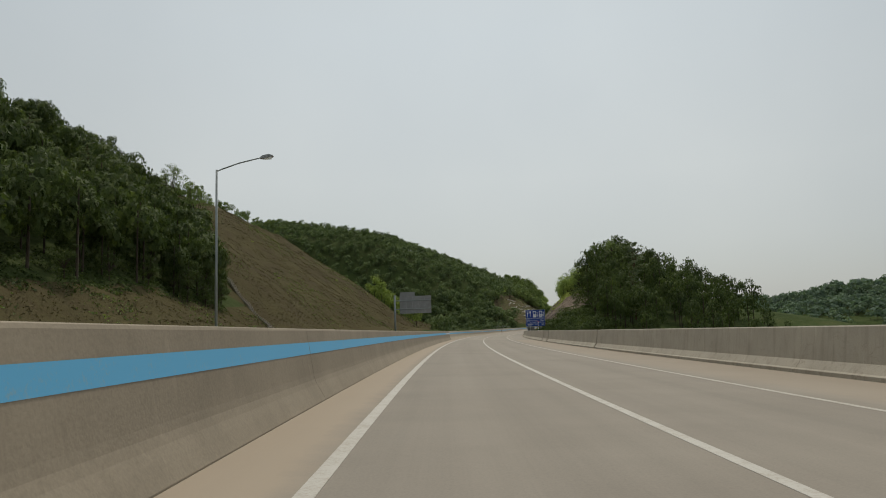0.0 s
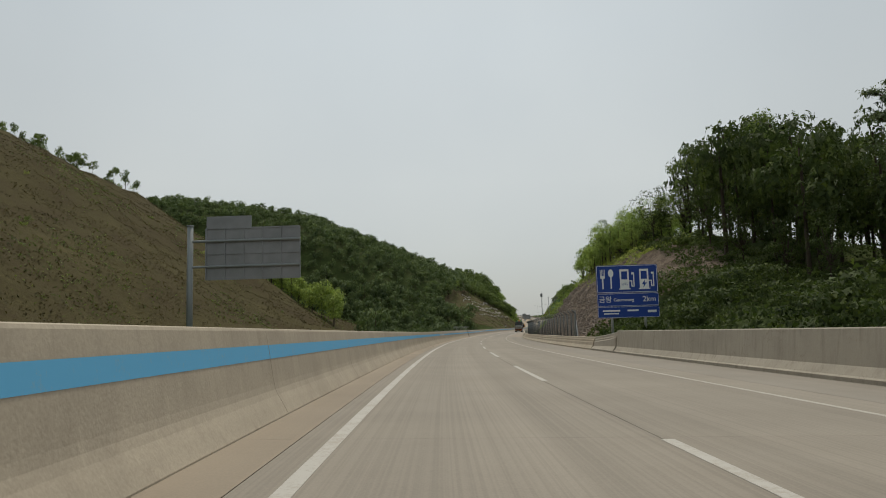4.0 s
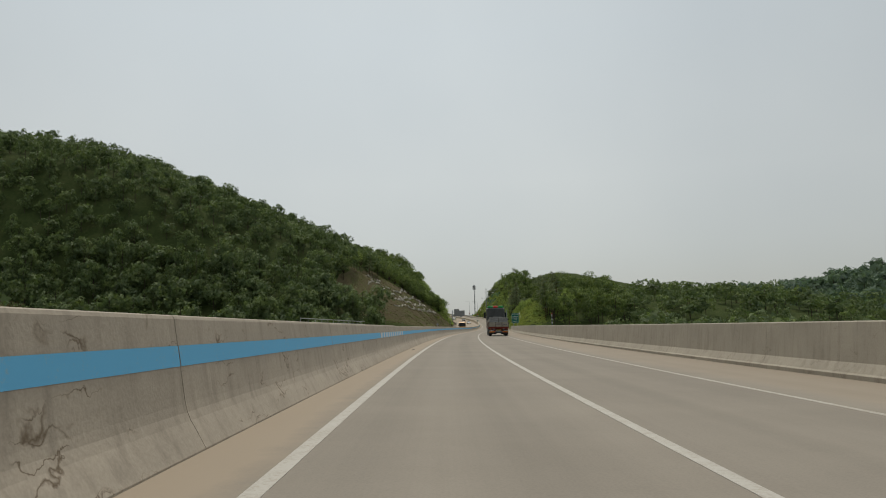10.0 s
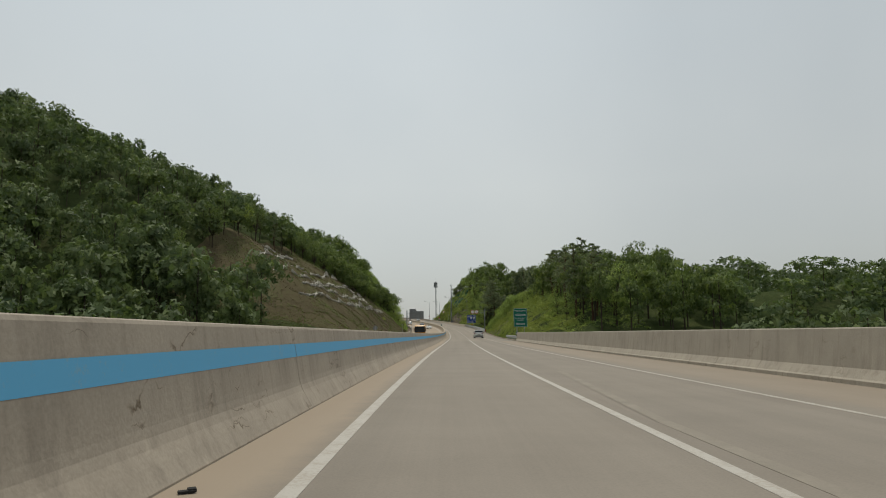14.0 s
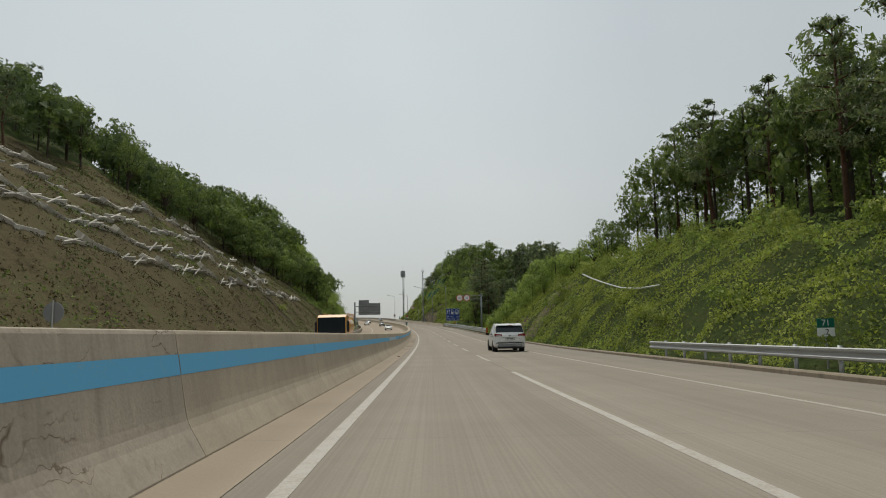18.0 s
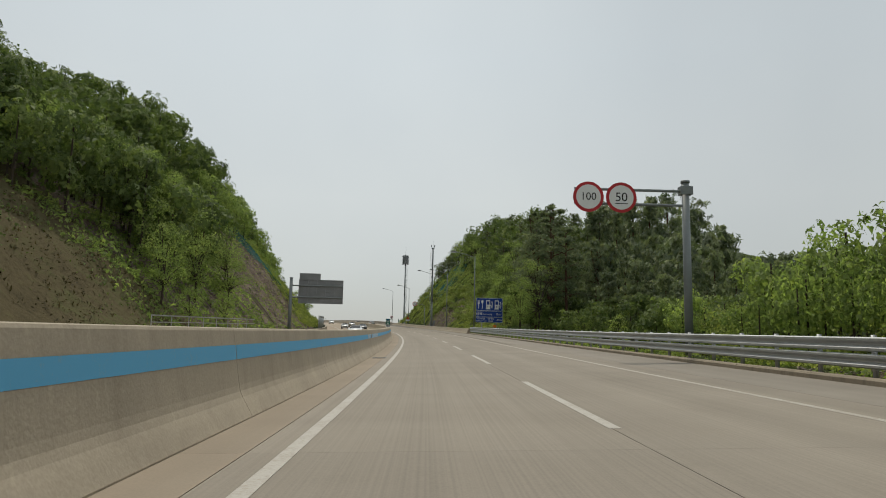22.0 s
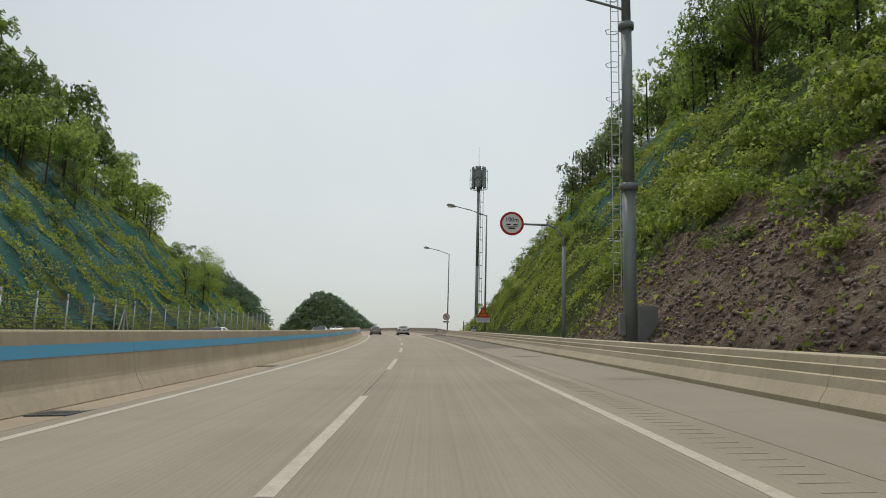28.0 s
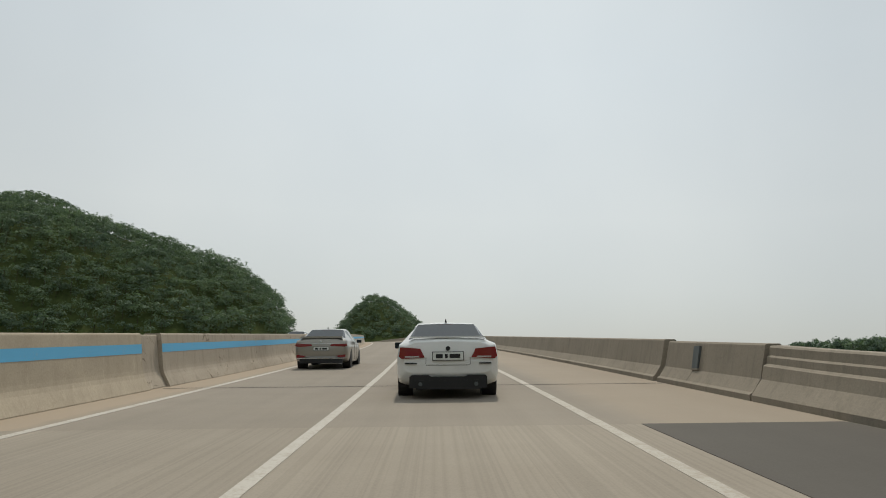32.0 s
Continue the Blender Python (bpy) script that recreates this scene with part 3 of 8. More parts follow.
ROCK = (528, 534)   # bare rock between the creepers of the bank


def ground_sheet():
    ss = np.concatenate([np.arange(-118, 1000, 4.0), np.arange(1000, 2560, 25.0)])
    al = [13.6, 14.4, 16, 18, 20, 22, 24, 26, 28, 30, 33, 36, 39, 42, 46, 50, 55, 60, 66, 72, 80, 90, 100, 112, 125, 140, 160, 180, 200, 225, 255, 290, 330, 380, 450, 560, 700, 1000, 1700, 3000]
    ar = [11.4, 11.8, 12.4, 13, 14, 15, 16.5, 18, 19.5, 21, 23, 25, 27, 30, 33, 36, 40, 45, 50, 56, 64, 74, 88, 105, 130, 160, 200, 260, 330, 450, 600, 900, 1600, 3000]
    ds = np.array([-x for x in reversed(al)] + ar)
    S, D = np.meshgrid(ss, ds, indexing="ij")
    Z = height(S, D)
    n1, n2 = S.shape
    V = road(S.ravel(), D.ravel(), Z.ravel())
    I = np.arange(n1 * n2).reshape(n1, n2)
    F = np.stack([I[:-1, :-1], I[:-1, 1:], I[1:, 1:], I[1:, :-1]], -1).reshape(-1, 4)
    sc, dc = (S[:-1, :-1] + S[1:, 1:]) / 2, (D[:-1, :-1] + D[1:, 1:]) / 2
    idx = np.ones(sc.shape, int)
    idx[(dc < -20) & (dc > -50) & (sc > 30) & (sc < 150)] = 0
    idx[(dc < -34) & (dc > -140) & (sc > 128 + (-dc - 41) * 1.1) & (sc + 0.5 * (dc + 41) < 352)] = 0
    idx[(dc < 0) & (dc > -50) & (sc > 470) & (sc < 605)] = 3
    idx[(dc > 0) & (dc < 27) & (sc > 160) & (sc < 245)] = 2
    idx[(dc > 0) & (dc < 13.5 + (732 - sc) * 0.33) & (sc > 696) & (sc < 730)] = 2
    idx[(dc > 0) & (dc < 14) & (sc > 536) & (sc < 572)] = 2
    idx[(dc > 0) & (dc < 17.5) & (sc > ROCK[0]) & (sc < ROCK[1])] = 2
    idx[(dc < 0) & (dc > -40) & (sc > 605) & (sc < 690)] = 2
    return tagged(link("ground", V, F, [M_DRY, M_FLOOR, M_ROCK, M_TERRACE], smooth_faces=True, index=idx.ravel()), "dry grassy cut slopes, wooded hills and valley ground", "ground", kind="structure")


ground_sheet()

# ---- pavement ----
EMBANK = [(92, 246), (458, 795)]      # slabs on the ground
BRIDGES = [(-112, 92), (246, 458), (795, 1500)]   # cast decks
for i, (a, b) in enumerate(BRIDGES):
    tagged(sweep("road_%d" % (i + 1), [(-1.3, -0.9), (10.9, -0.9), (10.9, 0.0), (7.3, 0.0), (-0.2, 0.0), (-1.3, 0.0)], a, b, M_DECK),
           "pale sand-coloured concrete bridge deck", "road", kind="structure")
tagged(sweep("road_far", [(-1.3, -0.3), (10.9, -0.3), (10.9, 0.0), (-1.3, 0.0)], 1500, 2500, M_DECK, 20), "distant concrete motorway", "road", kind="structure")
tagged(sweep("road_opposite", [(-13.8, -0.9), (-2.0, -0.9), (-2.0, 0.0), (-13.8, 0.0)], -112, 2500, M_DECK), "concrete pavement of the opposite carriageway", "road", kind="structure")


def lane_ends():
    """Dashes of the lane line: their far ends."""
    return [x for x in np.arange(109.6, 240, 16.3)] + [630.7 + 15.4 * k for k in range(-11, 11)]


def dash(name, d, s0, s1, w, mat, z=0.004, parent=None):
    V, F, uv = sweep_data([(d - w / 2, z - 0.02), (d + w / 2, z - 0.02), (d + w / 2, z), (d - w / 2, z)], s0, s1, 4.0)
    return link(name, V, F, mat, parent, uvs=uv)


def paint_line(name, d, w, mat, label, stretch=(-112, 1500)):
    ob = empty(name, label=label, category="road marking", kind="structure")
    s = stretch[0]
    while s < stretch[1]:
        e = min(s + 60, stretch[1])
        dash("stretch", d, s, e, w, mat, parent=ob)
        s = e
    return ob


paint_line("inner_line", 0.0, 0.16, M_WHITE, "solid worn white inner edge line")
paint_line("outer_line", 7.2, 0.13, M_WORN, "solid thin worn outer edge line", (-112, 560))
paint_line("outer_line", 7.2, 0.15, M_WORN, "faded outer edge line", (560, 795))
paint_line("outer_line", 7.2, 0.16, M_WORN, "solid worn white outer edge line on the last bridge", (795, 1500))
paint_line("opposite_line", -3.0, 0.2, M_WHITE, "white inner edge line of the opposite carriageway")
paint_line("opposite_outer_line", -10.4, 0.2, M_WHITE, "white outer edge line of the opposite carriageway")
lane = empty("lane_line", label="white lane line, dashed on the ground and solid on the bridges", category="road marking", kind="structure")
for a, b in ((-112, 96), (236, 470), (788, 1500)):
    s = a
    while s < b:
        dash("stretch", 3.6, s, min(s + 50, b), 0.145, M_WHITE, parent=lane)
        s += 50
for e in lane_ends():
    dash("dash", 3.6, e - 7.4, e, 0.15, M_WHITE if int(e) % 3 and e < 600 else M_WORN, parent=lane)
opp = empty("opposite_lane_line", label="dashed white lane line of the opposite carriageway", category="road marking", kind="structure")
for k in range(-6, 75):
    dash("dash", -6.7, k * 16.0, k * 16.0 + 7.5, 0.15, M_WHITE, parent=opp)

# ---- median barrier: cast sections with a blue stripe ----
def face(d0, top, wide=0.30):
    """Half profile of a sloped barrier: toe, kick slope, upper slope, rounded top."""
    a = d0
    half = [(a, 0.0), (a, 0.018), (a - 0.03, 0.07), (a - 0.09, 0.18), (a - 0.15, 0.28), (a - 0.185, 0.36), (a - 0.205, 0.44), (a - 0.219, 0.52), (a - 0.33, top - 0.04), (a - 0.345, top - 0.01), (a - 0.37, top)]
    back = -1.62 * 2
    return half + [(back - d, z) for d, z in reversed(half)]


median = empty("median_barrier", label="tall sloped concrete median barrier with a blue stripe", category="barrier", kind="structure")
cuts = list(np.arange(-110, 64, 8.7)) + [64.8] + list(np.arange(72.6, 240, 7.9)) + [248.1, 253.2] + list(np.arange(262, 450, 8.8)) + [454.3, 455.4] + list(np.arange(463, 798, 7.7)) + [801.2, 802.3] + list(np.arange(811, 1100, 9.0))
CHEVRON = [(88.0, 97.6), (183.4, 191.5), (281.5, 292.6), (497.2, 505.4), (586.3, 594.4), (689.5, 697.0), (777.5, 786.0)]
STRIPE = (0.80, 1.0)   # height of the blue band


def edge_of(s):
    """Toe and top of the median barrier's face at s."""
    return (-0.95, 1.30 if s < 290 else 1.27) if 246 < s < 456 else (-1.08, 1.24)


for a, b in zip(cuts, cuts[1:]):
    d0, top = edge_of((a + b) / 2)
    old = 246 < a < 456 or a < 92 or a > 800
    narrow = b - a < 1.5
    sec = sweep("section", face(d0 - (0.09 if narrow else 0), top - (0.03 if narrow else 0)), a + 0.006, b - 0.006, M_CONC_OLD if old and a > 100 else M_CONC_FIRST if old else M_CONC, 4.0, median)
for i in range(8):
    sweep("section", face(-1.08, 1.24), 1100 + i * 50, 1150 + i * 50 - 0.05, M_CONC, 10.0, median)


def on_face(z, top, d0, lift=0.005):
    """d on the upper slope of the barrier at height z."""
    return d0 - 0.19 - 0.14 * (z - 0.34) / (top - 0.04 - 0.34) + lift


for a, b in zip(cuts, cuts[1:]):
    d0, top = edge_of((a + b) / 2)
    if b - a < 1.5:
        continue
    z0, z1 = STRIPE
    spans = [(a, b)]
    for c0, c1 in CHEVRON:
        spans = [q for x, y in spans for q in ((x, min(y, c0)), (max(x, c1), y)) if q[1] - q[0] > 0.05]
    for x, y in spans:
        sweep("blue_stripe", [(on_face(z0, top, d0), z0), (on_face(z1, top, d0), z1)], x + 0.012, y - 0.012, M_BLUE, 4.0, median, False, "sky-blue painted stripe")
for c0, c1 in CHEVRON:
    d0, top = edge_of(c0)
    z0, z1 = STRIPE
    n = 11
    w = (c1 - c0) / n
    for i in range(2 * n):
        a = c0 + i * w / 2
        P = [road(a, on_face(z0, top, d0), z0), road(a + w / 2, on_face(z0, top, d0), z0), road(a + w / 2 + 0.28, on_face(z1, top, d0), z1), road(a + 0.28, on_face(z1, top, d0), z1)]
        link("chevron", P, [(0, 1, 2, 3)], M_BAND if i % 2 == 0 else M_BLUE, median, "white slanted band" if i % 2 == 0 else "")
for s in (184.9, 588.1, 510.9, 549.9, 700.0):
    d0, top = edge_of(s)
    sh = Shape().rod((0, 0, 0), (0.025, 0, 0), 0.10, n=20)
    sh.part("delineator_disc", M_SIGNBACK, median, "round grey reflector plate", m=laid(s, on_face(0.90, top, d0) + 0.005, 0.90))

# ---- right edge of the road ----
def parapet(name, s0, s1, top, mat, cuts_every, label):
    ob = empty(name, label=label, category="parapet", kind="structure")
    prof = [(10.36, 0.0), (10.36, 0.10), (10.42, 0.14), (10.56, 0.36), (10.66, top - 0.03), (10.69, top), (10.92, top), (10.95, top - 0.03), (10.95, -0.9), (10.4, -0.9)]
    s = s0
    while s < s1 - 0.5:
        e = min(s + cuts_every, s1)
        sweep("section", prof, s + 0.006, e - 0.006, mat, 4.0, ob)
        s = e
    return ob


GAPS = [(44.75, 45.0), (73.3, 73.75), (78.7, 79.1)]   # open joints of the first parapet
for k, (s0, s1) in enumerate(zip([-112] + [g[1] for g in GAPS], [g[0] for g in GAPS] + [140])):
    parapet("parapet_%d" % (k + 5), s0, s1, 1.24, M_PARA, 9.3, "stained concrete bridge parapet with a sloped foot")
for k, (a, b) in enumerate(GAPS):
    tagged(sweep("parapet_joint_%d" % (k + 1), [(10.5, -0.5), (10.5, 0.1), (10.70, 0.36), (10.78, 1.18), (10.92, 1.18), (10.92, -0.5)], a - 0.004, b + 0.004, M_RUST), "rusty brown joint cover between two parapet walls", "parapet joint", kind="structure")
parapet("parapet_2", 246, 459.3, 1.30, M_PARA, 9.6, "stained concrete bridge parapet with a sloped foot")
parapet("parapet_3", 797.65, 802.2, 0.95, M_PARA_OLD, 2.9, "low concrete end wall of the parapet")
parapet("parapet_4", 802.5, 1500, 0.99, M_PARA_OLD, 9.6, "weathered concrete bridge parapet with a sloped foot")


def wing(name, s0, s1, z0, z1, label, mat):
    """End of a parapet whose top runs down from z0 to z1, with three ledges; two cast blocks."""
    ob = empty(name, label=label, category="parapet", kind="structure")
    for a, b in ((s0, s0 + (s1 - s0) * 0.5), (s0 + (s1 - s0) * 0.5, s1)):
        g = 0.012 if b > a else -0.012
        rings = []
        for s in np.linspace(a + g, b - g, 5):
            f = float((s - s0) / (s1 - s0))
            t = z0 + (z1 - z0) * f ** 0.7
            lo = 0.26 + 0.10 * (1 - f)
            prof = [(10.36, 0), (10.36, 0.1), (10.54, lo), (10.58, t - 0.34), (10.60, t - 0.33), (10.64, t - 0.30), (10.65, t - 0.19), (10.69, t - 0.16), (10.70, t - 0.03), (10.73, t), (11.0, t), (11.0, -0.4), (10.4, -0.4)]
            rings.append(road(float(s), np.array([p[0] for p in prof]), np.array([p[1] for p in prof])))
        k = len(rings[0])
        F = [(i * k + j, i * k + (j + 1) % k, (i + 1) * k + (j + 1) % k, (i + 1) * k + j) for i in range(4) for j in range(k)] + [tuple(range(k)), tuple(range(4 * k, 5 * k))]
        link("block", np.concatenate(rings), F, mat, ob)
    return ob


wing("parapet_wing_1", 140.2, 146.5, 1.2, 0.86, "concrete parapet end that steps down", M_PARA)
wing("parapet_wing_2", 245.9, 239.6, 1.3, 0.86, "concrete parapet end that steps down", M_PARA)
wing("parapet_wing_3", 797.6, 786.0, 0.92, 0.77, "stepped concrete guard wall rising to the parapet", M_PARA_OLD)


def low_wall(name, s0, s1, top, label):
    """Low concrete guard wall with two ledges."""
    ob = empty(name, label=label, category="barrier", kind="structure")
    prof = [(10.36, 0), (10.36, 0.09), (10.50, 0.30), (10.54, top * 0.60), (10.60, top * 0.62), (10.61, top * 0.80), (10.67, top * 0.82), (10.69, top - 0.02), (10.72, top), (10.98, top), (10.98, -0.4), (10.4, -0.4)]
    s = s0
    while s < s1 - 0.3:
        e = min(s + 10.0, s1)
        sweep("section", prof, s + 0.006, e - 0.006, M_CONC, 4.0, ob)
        s = e
    return ob


low_wall("guard_wall_1", 146.6, 239.5, 0.84, "low stepped concrete guard wall")
low_wall("guard_wall_2", 655, 785.9, 0.76, "low stepped concrete guard wall")
kerb = empty("kerb", label="low dirty concrete kerb along the verge", category="kerb", kind="structure")
for a in np.arange(461, 655, 8.0):
    sweep("kerb_stone", [(10.40, -0.3), (10.40, 0.10), (10.44, 0.14), (10.66, 0.14), (10.70, 0.10), (10.70, -0.3)], a + 0.01, min(a + 8.0, 655) - 0.01, M_KERB, 4.0, kerb)


def guard_rail(name, s0, s1, rails, label):
    """W-beam rails on round posts."""
    ob = empty(name, label=label, category="guard rail", kind="structure")
    for zc in rails:
        prof = [(10.92, zc - 0.155), (10.86, zc - 0.13), (10.86, zc - 0.08), (10.93, zc - 0.02), (10.93, zc + 0.02), (10.86, zc + 0.08), (10.86, zc + 0.13), (10.92, zc + 0.155)]
        prof = prof + [(d + 0.006, z) for d, z in reversed(prof)]
        s = s0
        while s < s1 - 0.2:
            e = min(s + 4.0, s1)
            sweep("rail", prof, s, e - 0.004, M_STEEL, 4.0, ob)
            s = e
    me = Shape().rod((0, 0, -0.4), (0, 0, rails[-1] + 0.2), 0.06, n=10).mesh("post", M_STEEL, True)
    for s in np.arange(s0 + 0.4, s1, 2.0):
        piece("post", me, ob, at(float(s), 11.05))
    return ob


guard_rail("guard_rail_1", 460, 486, [0.56], "galvanised steel guard rail at the bridge end")
guard_rail("guard_rail_2", 563.5, 655, [0.45, 0.82], "double galvanised steel guard rail with round posts")

for s, z0, z1, top in ((253.6, 0.52, 1.02, 1.30), (800.4, 0.40, 0.86, 0.95), (112.6, 0.52, 1.02, 1.24)):
    ob = empty("parapet_slot", laid(s, 0.0, 0.0), "dark recessed hatch in the parapet", "hatch", "parapet hatches")
    x0, x1 = [10.56 + (z - 0.36) / (top - 0.39) * 0.10 for z in (z0, z1)]
    Shape().prism([(x0 - 0.008, z0), (x1 - 0.008, z1), (x1 + 0.04, z1), (x0 + 0.04, z0)], -0.15, 0.15).part("plate", M_DARKSTEEL, ob)
    Shape().prism([(x0 - 0.014, z0 - 0.03), (x0 - 0.012, z0), (x0 + 0.04, z0), (x0 + 0.04, z0 - 0.03)], -0.17, 0.17).part("sill", M_NOTCH, ob)

# far edge of the opposite carriageway
opp_post = Shape().rod((0, 0, 0.8), (0, 0, 2.12), 0.03, n=8).mesh("post", M_STEEL)
opp_rail = empty("opposite_guard_rail", label="steel rail along the far side of the opposite carriageway", category="guard rail", kind="structure")
for a in list(np.arange(318, 354, 6.0)) + list(np.arange(590, 610, 6.0)):
    sweep("rail", [(-13.3, 2.10), (-13.3, 2.17), (-13.24, 2.17), (-13.24, 2.10)], a, a + 5.98, M_STEEL, 6.0, opp_rail)
    sweep("rail", [(-13.3, 1.74), (-13.3, 1.79), (-13.25, 1.79), (-13.25, 1.74)], a, a + 5.98, M_STEEL, 6.0, opp_rail)
    for k in (0.0, 3.0):
        piece("post", opp_post, opp_rail, at(float(a) + k, -13.27))
opp_par = empty("opposite_parapet", label="concrete edge wall of the opposite carriageway", category="parapet", kind="structure")
for a in np.arange(-112, 1400, 24.0):
    sweep("section", [(-13.5, -0.9), (-13.5, 0.9), (-13.8, 0.9), (-13.8, -0.9)], a, a + 23.97, M_PARA, 8.0, opp_par)

# ---- expansion joints, drains, patches ----
for s, lab in ((64.8, ""), (252.6, ""), (454.9, ""), (801.7, "")):
    ob = empty("expansion_joint", label="dark toothed steel expansion joint across the deck", category="expansion joint", group="expansion joints", kind="structure")
    for k, (da, db) in enumerate(((-1.0, 3.5), (3.5, 7.2), (7.2, 10.3))):
        n = int((db - da) / 0.055)
        dd = np.linspace(da, db, n)
        wob = 0.022 * np.sign(np.sin(dd * 2 * math.pi / 0.22)) * np.minimum(1, 2 * np.abs(np.sin(dd * 2 * math.pi / 0.22)))
        V = np.concatenate([road(s + wob - 0.03, dd, 0.005), road(s + wob + 0.03, dd, 0.005)])
        link("seal", V, [(i, i + 1, n + i + 1, n + i) for i in range(n - 1)], M_BLACK, ob)
for s, d in ((583.3, -0.62), (549.7, -0.70), (541.6, -0.72), (556.0, -0.66), (705.7, -0.72), (697.0, -0.72), (537.3, -0.80), (518.0, -0.66), (719.0, -0.7)):
    ob = empty("drain_grate", laid(s, d, 0.0), "rusty steel drain grate beside the median barrier", "drain", "drain grates")
    sh = Shape()
    for i in range(9):
        x = -0.26 + i * 0.065
        sh.box(x - 0.012, x + 0.012, -0.45, 0.45, -0.03, 0.008)
    sh.part("bars", M_DARKSTEEL, ob)
    Shape().box(-0.30, 0.30, -0.5, -0.44, -0.05, 0.01).box(-0.30, 0.30, 0.44, 0.5, -0.05, 0.01).box(-0.30, -0.275, -0.44, 0.44, -0.05, 0.01).box(0.275, 0.30, -0.44, 0.44, -0.05, 0.01).part("frame", M_DARKSTEEL, ob)
    Shape().box(-0.27, 0.27, -0.43, 0.43, -0.04, 0.003).part("pit", M_BLACK, ob)

# slabs of the stretches on the ground, and their sandy and patched edges
for i, (a, b) in enumerate(EMBANK):
    ob = empty("road_%d" % (i + 4), label="grooved concrete pavement slabs with sawn joints", category="road", kind="structure")
    sweep("base", [(-1.3, -0.6), (10.9, -0.6), (10.9, -0.010), (-1.3, -0.010)], a, b, M_JOINT, 4.0, ob)
    cols = [(-1.16, -0.42, M_SHOULDER), (-0.42, 3.56, M_SLAB), (3.56, 8.2, M_SLAB), (8.2, 10.42, M_DARKSH)]
    n = int(round((b - a) / 6.0))
    L = (b - a) / n
    for d0, d1, mt in cols:
        for k in range(n):
            s0, s1 = a + k * L, a + (k + 1) * L
            sweep("slab", [(d0 + 0.006, -0.25), (d1 - 0.006, -0.25), (d1 - 0.006, 0.0), (d0 + 0.006, 0.0)], s0 + 0.002, s1 - 0.002, M_GREYSH if mt is M_DARKSH and s0 < 732 else mt, 2.0, ob)
for s0, s1, d0, d1 in ((786, 795, 7.7, 10.3),):
    tagged(sweep("road_patch", [(d0, 0.0), (d1, 0.0), (d1, 0.006), (d0, 0.006)], s0, s1, M_PATCH), "dark asphalt patch on the shoulder", "road patch", kind="structure")

# rumble notches cut beside the outer line
notch = mesh_of("notch", [(-0.2, -0.014, 0), (0.2, -0.014, 0), (0.2, 0.014, 0), (-0.2, 0.014, 0), (-0.19, -0.012, 0.003), (0.19, -0.012, 0.003), (0.19, 0.012, 0.003), (-0.19, 0.012, 0.003)],
                [(0, 1, 5, 4), (1, 2, 6, 5), (2, 3, 7, 6), (3, 0, 4, 7), (4, 5, 6, 7)], M_DARKSH)
V, F = [], []
NV, NF = [tuple(v.co) for v in notch.vertices], [tuple(p.vertices) for p in notch.polygons]
for s in np.arange(600.0, 788.0, 0.30):
    o = len(V)
    V += [road(s + y, 7.72 + x, 0.001 + z) for x, y, z in NV]
    F += [tuple(i + o for i in f) for f in NF]
tagged(link("rumble_strip", V, F, M_NOTCH, uvs=[(v[0], v[1]) for v in V]), "notched rumble strip beside the outer line", "rumble strip", kind="stuff")


# ---- plants ----
def fast_mesh(name, verts, quads, mats, index=None):
    me = bpy.data.meshes.new(name)
    me.vertices.add(len(verts))
    me.vertices.foreach_set("co", np.ascontiguousarray(verts, np.float32).ravel())
    n = len(quads)
    me.loops.add(4 * n)
    me.loops.foreach_set("vertex_index", np.ascontiguousarray(quads, np.int32).ravel())
    me.polygons.add(n)
    me.polygons.foreach_set("loop_start", np.arange(0, 4 * n, 4, dtype=np.int32))
    for m in (mats if isinstance(mats, (list, tuple)) else [mats]):
        me.materials.append(m)
    if index is not None:
        me.polygons.foreach_set("material_index", np.ascontiguousarray(index, np.int32))
    me.update(calc_edges=True)
    return me


def leaves(rs, C, N, size, slim=0.62, tilt=0.6):
    """Rhombic leaf sprays at C, facing roughly along N."""
    n = len(C)
    N = N + rs.normal(0, tilt, (n, 3))
    N /= np.linalg.norm(N, axis=1)[:, None] + 1e-9
    A = rs.normal(0, 1, (n, 3))
    U = np.cross(N, A)
    U /= np.linalg.norm(U, axis=1)[:, None] + 1e-9
    W = np.cross(N, U)
    size = np.broadcast_to(size, (n,)) * rs.uniform(0.65, 1.3, n)
    U, W = U * size[:, None] * 0.5, W * (size * slim)[:, None] * 0.5
    bend = N * (size * 0.16)[:, None]
    return np.stack([C - U - bend, C - W * 1.0 + bend, C + U - bend, C + W + bend], 1)


def lumpy_crown(rs, n_lumps, n_cards, wide, tall, lump, size, low=-0.55, slim=0.62):
    """Leaf sprays on a heap of lumps; the crown is centred on the origin."""
    L = rs.normal(0, 1, (n_lumps, 3))
    L /= np.linalg.norm(L, axis=1)[:, None]
    L *= rs.uniform(0.35, 1.0, n_lumps)[:, None] ** 0.6
    L[:, 2] = np.maximum(L[:, 2], low)
    L = L * np.array([wide - lump * 0.7, wide - lump * 0.7, tall - lump * 0.7])
    which = rs.integers(0, n_lumps, n_cards)
    D = rs.normal(0, 1, (n_cards, 3))
    D /= np.linalg.norm(D, axis=1)[:, None]
    D[:, 2] = np.where(D[:, 2] < -0.5, -D[:, 2], D[:, 2])
    rad = lump * rs.uniform(0.55, 1.08, n_cards) * rs.uniform(0.7, 1.25, n_lumps)[which]
    C = L[which] + D * rad[:, None] * np.array([1, 1, 0.8])
    return leaves(rs, C, D + 0.35 * C / max(wide, tall), size, slim, 0.42), L


